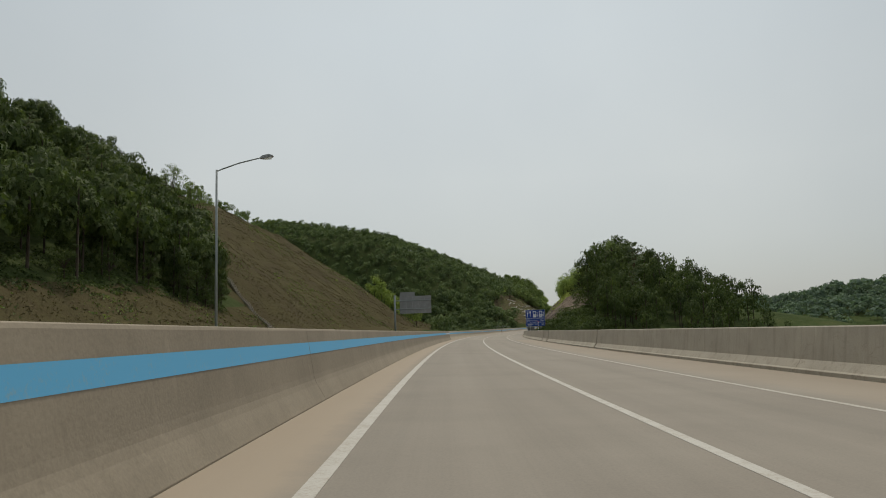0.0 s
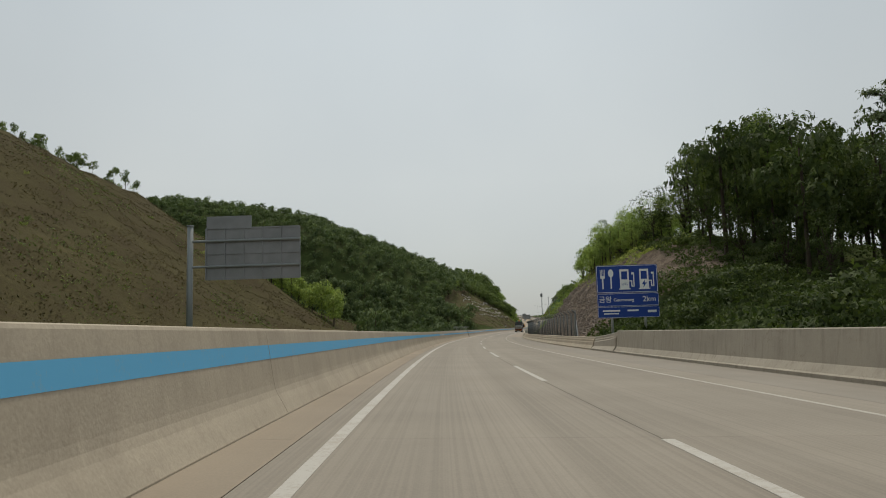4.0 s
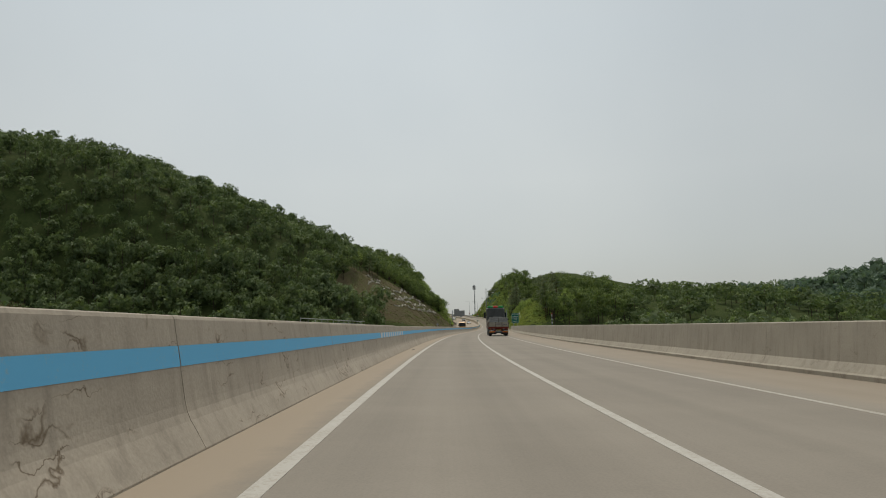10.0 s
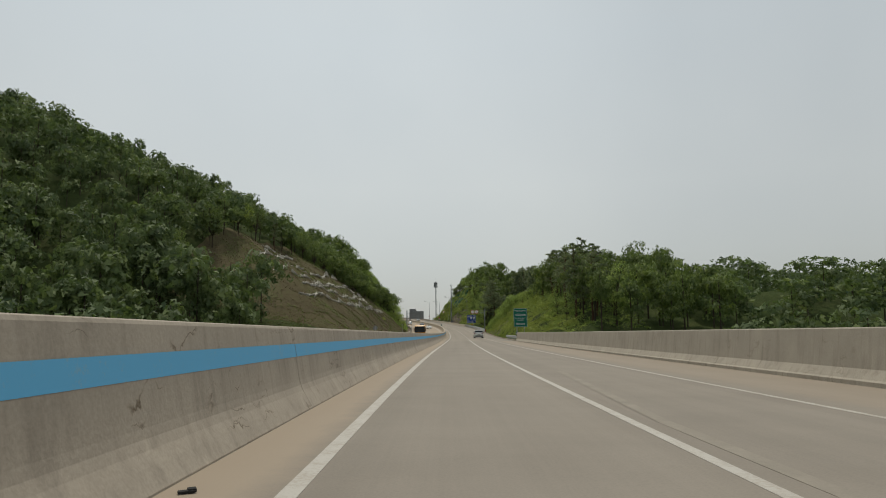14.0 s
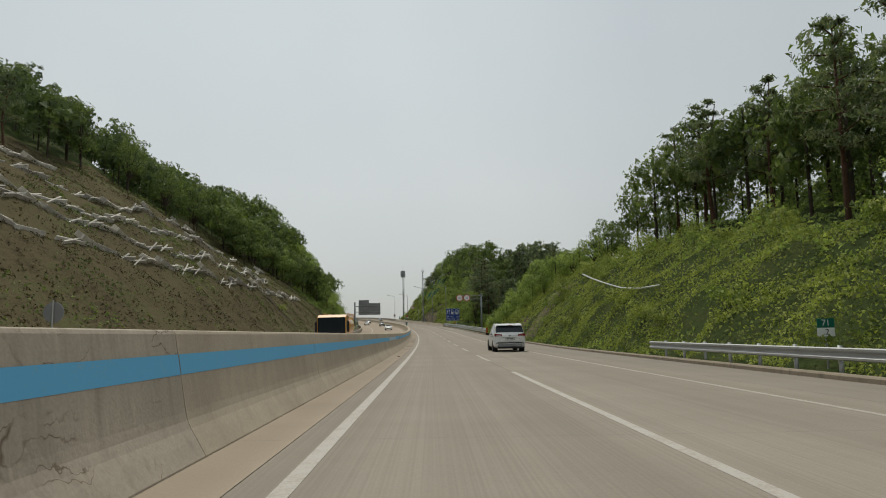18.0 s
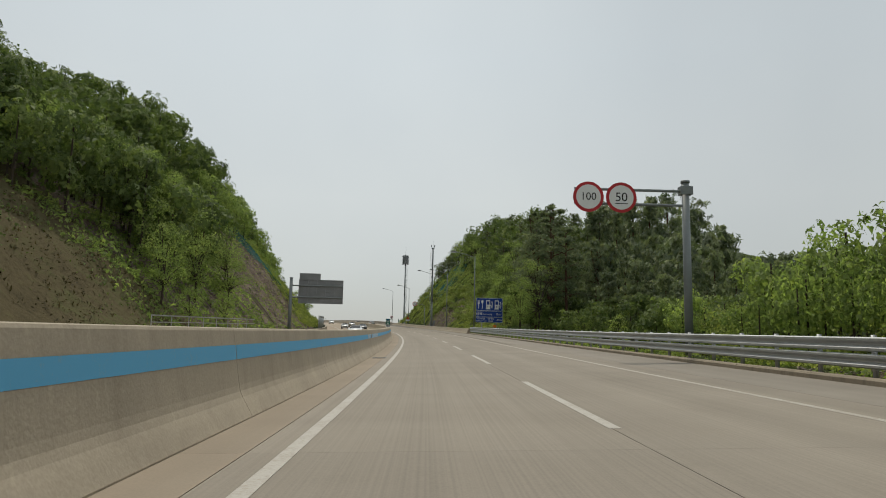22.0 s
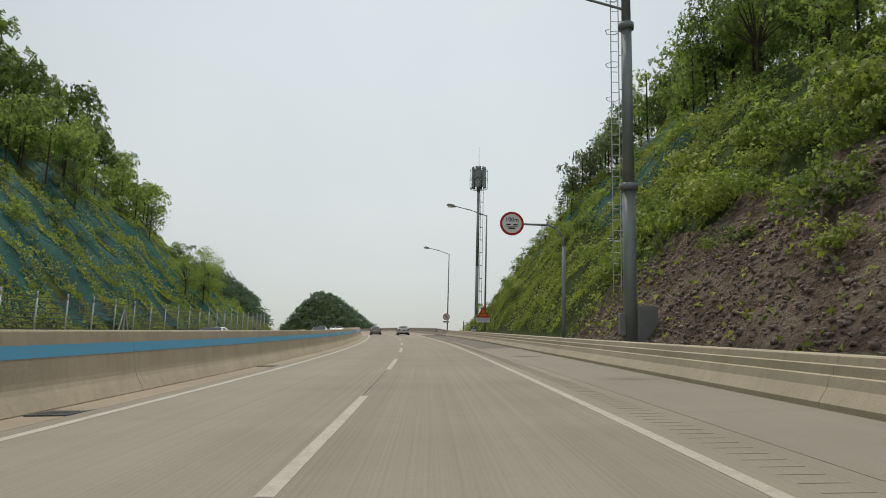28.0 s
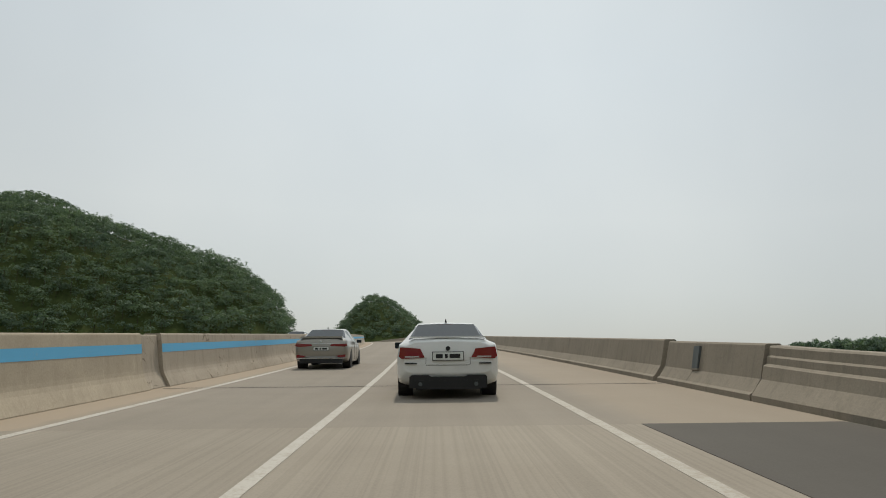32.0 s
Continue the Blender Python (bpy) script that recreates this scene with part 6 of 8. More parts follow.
def service_sign(s, d0, d1, z0, z1, far, label):
    w, h = d1 - d0, z1 - z0
    ob = empty("service_sign", at(s, (d0 + d1) / 2), label, "road sign", "service area signs")
    posts(ob, (-w * 0.27, w * 0.27), -1.0, z1 - 0.3, 0.09, M_STEEL)
    za, zb = z0 + h * 0.47, z0 + h * 0.215
    top = panel(ob, -w / 2, w / 2, za, z1, 0, M_BLUESIGN, name="symbol_panel")
    k = w / 4.0
    fork_spoon(top, -w * 0.33, (za + z1) / 2, k * 1.75, -0.004)
    pump(top, -w * 0.02, (za + z1) / 2, k * 1.75, -0.004, False)
    pump(top, w * 0.30, (za + z1) / 2, k * 1.75, -0.004, True)
    mid = panel(ob, -w / 2, w / 2, zb + 0.01, za - 0.02, 0, M_BLUESIGN, 0.025, "name_panel")
    lettering("금왕", h * 0.135, M_SIGNWHITE, mid, -w * 0.37, -0.006, (za + zb) / 2)
    lettering("Geumwang", h * 0.085, M_SIGNWHITE, mid, -w * 0.07, -0.006, (za + zb) / 2 - 0.02)
    lettering(far, h * 0.145, M_SIGNWHITE, mid, w * 0.345, -0.006, (za + zb) / 2)
    low = panel(ob, -w / 2, w / 2, z0, zb - 0.01, 0, M_BLUESIGN, 0.02, "next_area_panel")
    zc = (z0 + zb) / 2
    if far == "1km":
        lettering("다음휴게소", h * 0.075, M_SIGNWHITE, low, -w * 0.29, -0.006, zc + h * 0.035)
        lettering("Next Service Area", h * 0.055, M_SIGNWHITE, low, -w * 0.29, -0.006, zc - h * 0.05)
        lettering("안성맞춤", h * 0.075, M_SIGNWHITE, low, w * 0.06, -0.006, zc + h * 0.035)
        lettering("31km", h * 0.10, M_SIGNWHITE, low, w * 0.38, -0.006, zc)
        bars(low, [(-w * 0.03, w * 0.16, zc - h * 0.065, zc - h * 0.035)], M_SIGNWHITE, -0.002)
    else:
        bars(low, [(-w * 0.42, -w * 0.14, zc + 0.04, zc + 0.15), (-w * 0.40, -w * 0.16, zc - 0.14, zc - 0.06), (-w * 0.02, w * 0.16, zc + 0.04, zc + 0.15), (w * 0.31, w * 0.45, zc - 0.06, zc + 0.10)], M_SIGNWHITE, -0.002)
    return ob


service_sign(148, 11.24, 15.41, 2.13, 5.72, "2km", "blue service area sign, 2 km, on two steel posts")
service_sign(648, 10.75, 14.62, 1.68, 5.16, "1km", "blue service area sign, 1 km, on two steel posts")

ob = empty("speed_sign", at(470, 12.22), "green speed limit board on two posts behind the rail", "road sign")
posts(ob, (-0.62, 0.62), -1.0, 5.0, 0.08, M_STEEL)
pn = panel(ob, -1.15, 1.15, 2.15, 5.3, 0, M_GREENSIGN, 0.04)
for body, z, k in (("제한 최고속도", 4.87, 0.33), ("100km/h", 4.18, 0.50), ("단, 1.5t초과 화물차", 3.62, 0.21), ("및 건설기계", 3.30, 0.21), ("80km/h", 2.68, 0.48)):
    lettering(body, k, M_SIGNWHITE, pn, 0, -0.006, z)


def disc(parent, x, z, r, y, ring=True, face_mat=None, name="disc"):
    p = Shape().rod((x, y + 0.03, z), (x, y, z), r, n=36).part(name, M_SIGNRED if ring else (face_mat or M_SIGNWHITE), parent)
    if ring:
        Shape().rod((x, y, z), (x, y - 0.004, z), r * 0.80, n=36).part("face", face_mat or M_SIGNWHITE, p, "white face")
    return p


ob = empty("sign_gantry", at(580, 11.9), "grey cantilever mast with two round speed limit signs", "road sign")
Shape().rod((0, 0, -0.5), (0, 0, 7.1), 0.17, 0.15, 16).rod((0, 0, 7.1), (0, 0, 7.2), 0.18, n=16).part("mast", M_POLE, ob, smooth_faces=True)
Shape().rod((0.1, 0, 6.75), (-4.6, 0, 6.75), 0.06, n=10).rod((0.1, 0, 6.15), (-4.6, 0, 6.15), 0.06, n=10).part("arm", M_POLE, ob)
Shape().box(-0.25, 0.25, -0.2, 0.2, 6.6, 6.95, 0.02).part("bracket", M_POLE, ob)
for x, num in ((-4.05, "100"), (-2.70, "50")):
    dp = disc(ob, x, 6.4, 0.63, -0.12, name="speed_disc")
    lettering(num, 0.52 if num == "50" else 0.44, M_SIGNBLACK, dp, x, -0.128, 6.40)
    if num == "50":
        bars(dp, [(x - 0.27, x + 0.27, 6.13, 6.16)], M_SIGNBLACK, -0.125)

ob = empty("distance_sign", at(727.6, 11.6), "round keep-distance sign on a curved grey arm", "road sign")
Shape().rod((0, 0, -0.5), (0, 0, 5.2), 0.11, 0.09, 14).pipe([(0, 0, 5.2), (-0.08, 0, 5.7), (-0.38, 0, 6.12), (-0.8, 0, 6.26), (-2.1, 0, 6.27)], 0.055, 10).part("mast", M_POLE, ob, smooth_faces=True)
dp = disc(ob, -2.62, 6.27, 0.60, -0.05, name="distance_disc")
lettering("100m", 0.30, M_SIGNBLACK, dp, -2.62, -0.06, 6.46)
bars(dp, [(-2.90, -2.68, 6.18, 6.25), (-2.56, -2.34, 6.18, 6.25), (-2.80, -2.44, 6.00, 6.07), (-2.94, -2.30, 6.11, 6.135)], M_SIGNBLACK, -0.056)


def lamp_parts(ob, h, arm, mat=None, side=-1):
    """Tapered column, raked arm and cobra head."""
    mat = mat or M_POLE
    Shape().rod((0, 0, -0.3), (0, 0, h), 0.10, 0.065, 14).rod((0, 0, 0.0), (0, 0, 0.45), 0.13, 0.11, 14).part("column", mat, ob, smooth_faces=True)
    Shape().box(-0.17, 0.17, -0.17, 0.17, -0.25, 0.02, 0.01).part("base_plate", mat, ob)
    pts = [(0, 0, h - 0.1), (side * 0.35, 0, h + 0.03), (side * arm * 0.5, 0, h + 0.40), (side * arm, 0, h + 0.72)]
    Shape().pipe(pts, 0.045, 10).part("arm", mat, ob, smooth_faces=True)
    bm = Shape()
    bm.prism([(side * (arm - 0.1), h + 0.66), (side * (arm + 0.15), h + 0.62), (side * (arm + 0.75), h + 0.74), (side * (arm + 0.80), h + 0.82), (side * (arm + 0.55), h + 0.92), (side * (arm + 0.1), h + 0.84)], -0.16, 0.16)
    hd = bm.part("lamp_head", M_SIGNBACK, ob)
    Shape().box(side * (arm + 0.2), side * (arm + 0.68), -0.12, 0.12, h + 0.60, h + 0.72, 0.02).part("lens", M_SIGNWHITE, hd, "milky lamp lens")


for s, d, h, side in ((43, -14.3, 12.0, 1), (657, 11.8, 12.0, -1), (692, 11.8, 11.9, -1), (756, 11.2, 11.7, -1), (792, 11.3, 12.0, -1)):
    lamp_parts(empty("street_lamp", at(s, d), "tall grey street lamp with a raked arm", "street lamp", "street lamps"), h, 3.0, None, side)

# sign on the lamp before the bridge, and on the next one
ob = empty("warning_sign", at(756, 11.0, 0.0), "orange windsock warning triangle with a bridge plate", "road sign")
tri = Shape().prism([(-0.58, 2.10), (0.58, 2.10), (0.0, 3.10)], -0.20, -0.17).part("triangle", M_SIGNRED, ob)
Shape().prism([(-0.41, 2.20), (0.41, 2.20), (0.0, 2.91)], -0.204, -0.20).part("face", M_AMBER, tri, "orange face")
bars(tri, [(-0.20, -0.175, 2.24, 2.54)], M_SIGNBLACK, -0.206)
sh = Shape()
for x0, x1 in ((-0.175, -0.10), (-0.05, 0.02), (0.07, 0.14), (0.19, 0.25)):
    sh.prism([(x0, 2.53 - 0.16 * (x0 + 0.175)), (x1, 2.53 - 0.16 * (x1 + 0.175)), (x1, 2.38 - 0.02 * (x1 + 0.175)), (x0, 2.38 - 0.02 * (x0 + 0.175))], -0.21, -0.206)
sh.part("windsock_symbol", M_SIGNBLACK, tri)
pl = Shape().prism(rounded(-0.63, 0.63, 1.65, 2.06, 0.02), -0.20, -0.17).part("plate", M_SIGNWHITE, ob)
lettering("교량구간", 0.29, M_BLUESIGN, pl, 0, -0.206, 1.855)
Shape().box(-0.1, 0.1, -0.17, 0.2, 2.4, 2.46).box(-0.1, 0.1, -0.17, 0.2, 1.85, 1.91).part("clamp", M_STEEL, ob)
ob = empty("lane_sign", at(792, 11.1, 0.0), "round no-overtaking sign with a small plate", "road sign")
dp = disc(ob, 0, 2.65, 0.5, -0.18, name="ban_disc")
Shape().prism([(-0.30, 2.88), (-0.24, 2.94), (0.32, 2.42), (0.26, 2.36)], -0.192, -0.188).part("bar", M_SIGNRED, dp)
Shape().prism([(-0.05, 2.36), (0.03, 2.36), (0.0, 2.95), (-0.08, 2.90)], -0.188, -0.184).prism([(0.06, 2.5), (0.12, 2.5), (0.2, 2.8), (0.12, 2.82)], -0.188, -0.184).part("symbol", M_SIGNBLACK, dp)
pl = Shape().box(-0.45, 0.45, -0.18, -0.15, 1.82, 2.06).part("plate", M_SIGNWHITE, ob)
bars(pl, [(-0.36, -0.1, 1.88, 2.0), (-0.02, 0.12, 1.88, 2.0), (0.18, 0.36, 1.88, 2.0)], M_SIGNBLACK, -0.182)
Shape().box(-0.05, 0.05, -0.15, 0.2, 2.6, 2.66).box(-0.05, 0.05, -0.15, 0.2, 1.92, 1.96).part("clamp", M_STEEL, ob)


def km_post(s, d, z, a, b):
    ob = empty("distance_marker", at(s, d), "small green and white kilometre marker on a post", "road sign", "kilometre markers")
    Shape().rod((0, 0.03, -0.2), (0, 0.03, z + 0.2), 0.03, n=8).part("post", M_STEEL, ob)
    p = Shape().box(-0.24, 0.24, -0.01, 0.01, z, z + 0.25).part("upper_plate", M_GREENSIGN, ob)
    lettering(a, 0.24, M_SIGNWHITE, p, 0, -0.016, z + 0.125)
    q = Shape().box(-0.24, 0.24, -0.01, 0.01, z - 0.24, z - 0.005).part("lower_plate", M_SIGNWHITE, ob)
    lettering(b, 0.22, M_SIGNBLACK, q, 0, -0.016, z - 0.125)


km_post(763.7, 11.1, 1.04, "70", ".8")
km_post(474.5, 12.0, 1.20, "71", ".2")


def vms(s, d0, d1, z0, z1, pole_d, top, label):
    """Back of a message board on a cantilever: ribs, beams and cabinet."""
    ob = empty("message_board", at(s, 0), label, "road sign", "message boards seen from behind")
    Shape().rod((pole_d, 0, -1.0), (pole_d, 0, z1 + 0.2), 0.24, 0.22, 16).rod((pole_d, 0, z1 + 0.2), (pole_d, 0, z1 + 0.3), 0.26, n=16).part("mast", M_POLE, ob, smooth_faces=True)
    h = z1 - z0
    for f in (0.25, 0.75):
        Shape().rod((pole_d, 0, z0 + h * f), (d1, 0, z0 + h * f), 0.10, n=10).part("beam", M_POLE, ob)
    Shape().box(d0, d1, 0.12, 0.30, z0, z1, 0.02).part("cabinet", M_SIGNBACK, ob)
    n = 5
    for i in range(n + 1):
        x = d0 + (d1 - d0) * i / n
        Shape().box(x - 0.05, x + 0.05, 0.02, 0.12, z0, z1).part("rib", M_SIGNBACK, ob)
    for f in (0.0, 0.5, 1.0):
        Shape().box(d0, d1, 0.06, 0.12, z0 + h * f - 0.05, z0 + h * f + 0.05).part("crossbar", M_SIGNBACK, ob)
    Shape().box(d0, d0 + (d1 - d0) * 0.48, 0.14, 0.24, z1 + 0.06, z1 + top, 0.01).part("name_plate", M_SIGNBACK, ob)


vms(152, -17.4, -10.2, 5.65, 9.55, -18.6, 0.95, "grey back of a message board on a steel mast")
vms(648, -14.3, -8.2, 4.2, 7.45, -15.4, 0.95, "grey back of a message board on a steel mast")

# tall camera mast with a ladder cage and lamp arm
ob = empty("camera_mast", at(719.7, 12.3), "tall grey steel mast with a ladder, cameras and a lamp arm", "mast")
sh = Shape()
for z0, z1, r in ((-0.3, 6.5, 0.26), (6.5, 13.0, 0.22), (13.0, 20.2, 0.18)):
    sh.rod((0, 0, z0), (0, 0, z1), r, r * 0.92, 18).rod((0, 0, z1 - 0.12), (0, 0, z1 + 0.12), r * 1.35, n=18)
sh.part("mast", M_POLE, ob, smooth_faces=True)
sh = Shape()
for x in (-0.62, -0.32):
    sh.rod((x, 0, 2.5), (x, 0, 19.5), 0.02, n=6)
for z in np.arange(2.7, 19.5, 0.42):
    sh.rod((-0.62, 0, z), (-0.32, 0, z), 0.013, n=6)
for z in np.arange(4.5, 19.5, 1.4):
    sh.pipe([(-0.62, 0, z), (-0.78, 0.2, z), (-0.62, 0.5, z), (-0.30, 0.5, z), (-0.2, 0.2, z)], 0.014, 6)
    sh.rod((-0.32, 0, z + 0.3), (-0.1, 0, z + 0.3), 0.018, n=6)
sh.part("ladder", M_STEEL, ob, "steel ladder with hoops")
Shape().pipe([(0, 0, 13.7), (-1.6, 0, 14.1), (-3.0, 0, 14.45)], 0.05, 10).part("lamp_arm", M_POLE, ob)
Shape().prism([(-2.9, 14.36), (-3.2, 14.32), (-3.8, 14.46), (-3.82, 14.55), (-3.5, 14.63), (-3.0, 14.56)], -0.16, 0.16).part("lamp_head", M_SIGNBACK, ob)
Shape().rod((0, 0, 20.2), (0, 0, 22.0), 0.03, n=8).box(-0.35, 0.35, -0.35, 0.35, 20.2, 20.3).box(-0.5, -0.3, -0.1, 0.1, 20.5, 21.1).box(0.3, 0.5, -0.1, 0.1, 20.5, 21.1).part("antenna", M_POLE, ob)
Shape().box(0.36, 1.0, -0.1, 0.35, 0.5, 2.0, 0.02).part("cabinet", M_SIGNBACK, ob)
Shape().box(-0.42, -0.22, -0.15, 0.15, 0.9, 1.7, 0.02).part("meter_box", M_SIGNBACK, ob)
Shape().box(-0.7, 0.7, -0.7, 0.7, -0.6, 0.12, 0.03).part("footing", M_KERB, ob)

# radio tower with a drum head
ob = empty("radio_tower", at(790.5, 15.3), "grey radio tower with a caged drum-shaped antenna head", "tower")
Shape().rod((0, 0, -0.5), (0, 0, 10), 0.27, 0.24, 18).rod((0, 0, 10), (0, 0, 21.2), 0.23, 0.20, 18).part("mast", M_POLE, ob, smooth_faces=True)
sh = Shape()
for x in (0.36, 0.72):
    sh.rod((x, 0, 0.2), (x, 0, 21.2), 0.035, n=6)
for z in np.arange(0.6, 21.2, 1.9):
    sh.box(0.36, 0.72, -0.03, 0.03, z - 0.05, z + 0.05).rod((0.2, 0, z), (0.4, 0, z), 0.03, n=6)
sh.part("cable_ladder", M_DARKSTEEL, ob)
hd = empty("head", pose(0, 0, 1.8))
hd.parent = ob
for k in range(6):
    a = k * math.pi / 3 + 0.26
    pts = [(math.cos(a + f) * 1.05, math.sin(a + f) * 1.05) for f in np.linspace(-0.42, 0.42, 6)]
    V = [(x, y, z) for z in (19.9, 23.0) for x, y in pts]
    V += [(x * 0.96, y * 0.96, z) for x, y, z in V]
    F = [(i, i + 1, 7 + i, 6 + i) for i in range(5)] + [(13 + i, 12 + i, 18 + i, 19 + i) for i in range(5)] + [(i, 12 + i, 13 + i, i + 1) for i in range(5)] + [(6 + i, 7 + i, 19 + i, 18 + i) for i in range(5)] + [(0, 6, 18, 12), (5, 17, 23, 11)]
    link("screen_panel", V, F, M_SIGNBACK, hd)
sh = Shape()
for z in (19.8, 21.2, 22.6):
    P = [(math.cos(a) * 1.3, math.sin(a) * 1.3, z) for a in np.linspace(0, 2 * math.pi, 17)]
    sh.pipe(P, 0.03, 6)
for a in np.linspace(0, 2 * math.pi, 8, endpoint=False):
    sh.rod((math.cos(a) * 1.3, math.sin(a) * 1.3, 19.8), (math.cos(a) * 1.3, math.sin(a) * 1.3, 22.6), 0.03, n=6)
    sh.rod((math.cos(a) * 1.3, math.sin(a) * 1.3, 19.8), (0, 0, 19.4), 0.03, n=6)
sh.part("cage", M_DARKSTEEL, hd)
Shape().rod((0, 0, 19.3), (0, 0, 23.2), 0.22, n=12).rod((0, 0, 23.2), (0, 0, 26.2), 0.03, 0.012, n=8).part("spike", M_DARKSTEEL, hd)
M_GREENPAINT = material("green fence paint", (0.02, 0.12, 0.06), 0.5, vary=0.15)
ob = empty("compound_fence", at(792, 15.5), "green mesh fence round the tower's cabinets, open in front", "fence")
CORNERS = [(2.35, -2.3), (2.4, 2.5), (-1.5, 2.5), (-2.1, -2.3)]
FENCE_POSTS = [(0.35, -2.3)]
for (x0, y0), (x1, y1) in zip(CORNERS[:-1], CORNERS[1:]):
    n = 3
    for k in range(n + 1):
        f = k / n
        FENCE_POSTS.append((x0 + (x1 - x0) * f, y0 + (y1 - y0) * f))
    sh = Shape()
    for z in (0.08, 0.55, 1.0, 1.45, 1.82):
        sh.rod((x0, y0, z), (x1, y1, z), 0.011, n=5)
    for f in np.arange(0.0, 1.0, 0.13 / math.hypot(x1 - x0, y1 - y0)):
        x, y = x0 + (x1 - x0) * f, y0 + (y1 - y0) * f
        sh.rod((x, y, 0.03), (x, y, 1.88), 0.006, n=4)
    sh.part("mesh_panel", M_GREENPAINT, ob)
for x, y in FENCE_POSTS:
    Shape().rod((x, y, -0.6), (x, y, 1.96), 0.038, 0.034, n=8).part("post", M_GREENPAINT, ob)
M_CABINET = material("cabinet paint", (0.30, 0.34, 0.31), 0.5, vary=0.15, bump=0.1)
for s, d, w, h, lab in ((790.6, 14.35, 0.36, 1.0, "low"), (791.0, 16.35, 0.40, 1.12, "wide"), (791.4, 15.2, 0.26, 0.95, "narrow")):
    ob = empty("equipment_cabinet", at(s, d), lab + " grey-green equipment cabinet beside the radio tower", "cabinet", "cabinets in the compound")
    Shape().box(-w, w, -0.25, 0.25, -0.1, h, 0.02).part("body", M_CABINET, ob)
    Shape().box(-w * 0.92, w * 0.92, -0.268, -0.25, 0.08, h - 0.08).part("door", M_CABINET, ob)
    Shape().box(w * 0.6, w * 0.7, -0.29, -0.268, h * 0.5, h * 0.62).part("handle", M_DARKSTEEL, ob)
for s, d, z in ((791.6, 14.75, 1.05), (790.9, 16.95, 0.95), (792.3, 16.0, 1.05)):
    ob = empty("meter_box", at(s, d), "small grey meter box on two thin posts", "meter box", "meter boxes in the compound")
    Shape().box(-0.26, 0.26, -0.13, 0.13, z, z + 0.52, 0.015).part("body", M_CABINET, ob)
    Shape().box(-0.29, 0.29, -0.16, 0.15, z + 0.52, z + 0.55, 0.008).part("lid", M_CABINET, ob)
    for x in (-0.16, 0.16):
        Shape().rod((x, 0, -0.3), (x, 0, z), 0.022, n=8).part("post", M_DARKSTEEL, ob)

# orange end board of the long rail
ob = empty("chevron_board", at(563.4, 11.0), "orange and black striped board at the rail's end", "road sign")
bp = Shape().box(-0.18, 0.18, -0.02, 0.02, 0.25, 1.1).part("board", M_AMBER, ob)
sh = Shape()
for z in (0.3, 0.58, 0.86):
    sh.prism([(-0.17, z), (0.17, z + 0.12), (0.17, z + 0.24), (-0.17, z + 0.12)], -0.026, -0.021)
sh.part("stripes", M_SIGNBLACK, bp)
Shape().rod((0, 0.05, -0.3), (0, 0.05, 1.0), 0.03, n=8).part("post", M_STEEL, ob)


M_POSTGREY = material("dull grey-green post paint", (0.13, 0.14, 0.14), 0.6, 0.2, vary=0.2)


def wire_fence(name, s0, s1, d, z0, h, gap, lean, label, post_mat, wire=0.011):
    """Posts with a bent top and rows of wires crossed by a slanted net."""
    ob = empty(name, label=label, category="fence", kind="structure")
    sh = Shape().rod((0, 0, -0.4), (0, 0, h * 0.86), 0.055, n=8).rod((0, 0, h * 0.86), (lean, 0, h), 0.05, n=8)
    me = sh.mesh("post", post_mat, True)
    ss = np.arange(s0, s1, gap)
    for s in ss:
        piece("post", me, ob, at(float(s), d, z0))
    for a, b in zip(ss, ss[1:]):
        V, F = [], []

        def strand(p, q, r=0.006):
            i = len(V)
            for c in (p, q):
                V.extend([c + np.array([0, 0, -r]), c + np.array([0, 0, r])])
            F.append((i, i + 2, i + 3, i + 1))
        for k in range(9):
            z = z0 + 0.1 + (h * 0.84) * k / 8
            strand(road(a, d, z), road(b, d, z), wire)
        n = int(gap / 0.14)
        for k in range(n):
            sa = a + (b - a) * k / n
            P, Q = road(sa, d, z0 + 0.05), road(min(sa + 0.9, b), d, z0 + h * 0.85 * min(1, (b - sa) / 0.9))
            strand(P, Q, wire)
            P, Q = road(sa, d, z0 + h * 0.85), road(min(sa + 0.9, b), d, z0 + h * 0.85 * (1 - min(1, (b - sa) / 0.9)))
            strand(P, Q, wire)
        link("net", V, F, M_DARKSTEEL, ob)
    return ob


wire_fence("rockfall_fence", 159.5, 238, 11.55, 0.80, 2.25, 2.5, -0.30, "steel rockfall fence with bent posts and netting", M_POSTGREY)
wire_fence("cliff_fence", 690, 792, -14.4, 0.85, 2.5, 3.0, 0.0, "steel fence along the foot of the netted cliff", M_STEEL, 0.022)
for s, d in ((738.5, -14.0), (160.0, 11.6)):
    ob = empty("fence_brace", at(s, d, 0.8), "pale steel brace of the fence's end post", "fence", "fence braces")
    Shape().rod((0, -1.0, 0), (0, 0, 2.0), 0.05, n=8).rod((0, 1.0, 0), (0, 0, 2.0), 0.05, n=8).rod((0, 0, 0), (0, 0, 2.2), 0.06, n=8).part("brace", M_STEEL, ob)

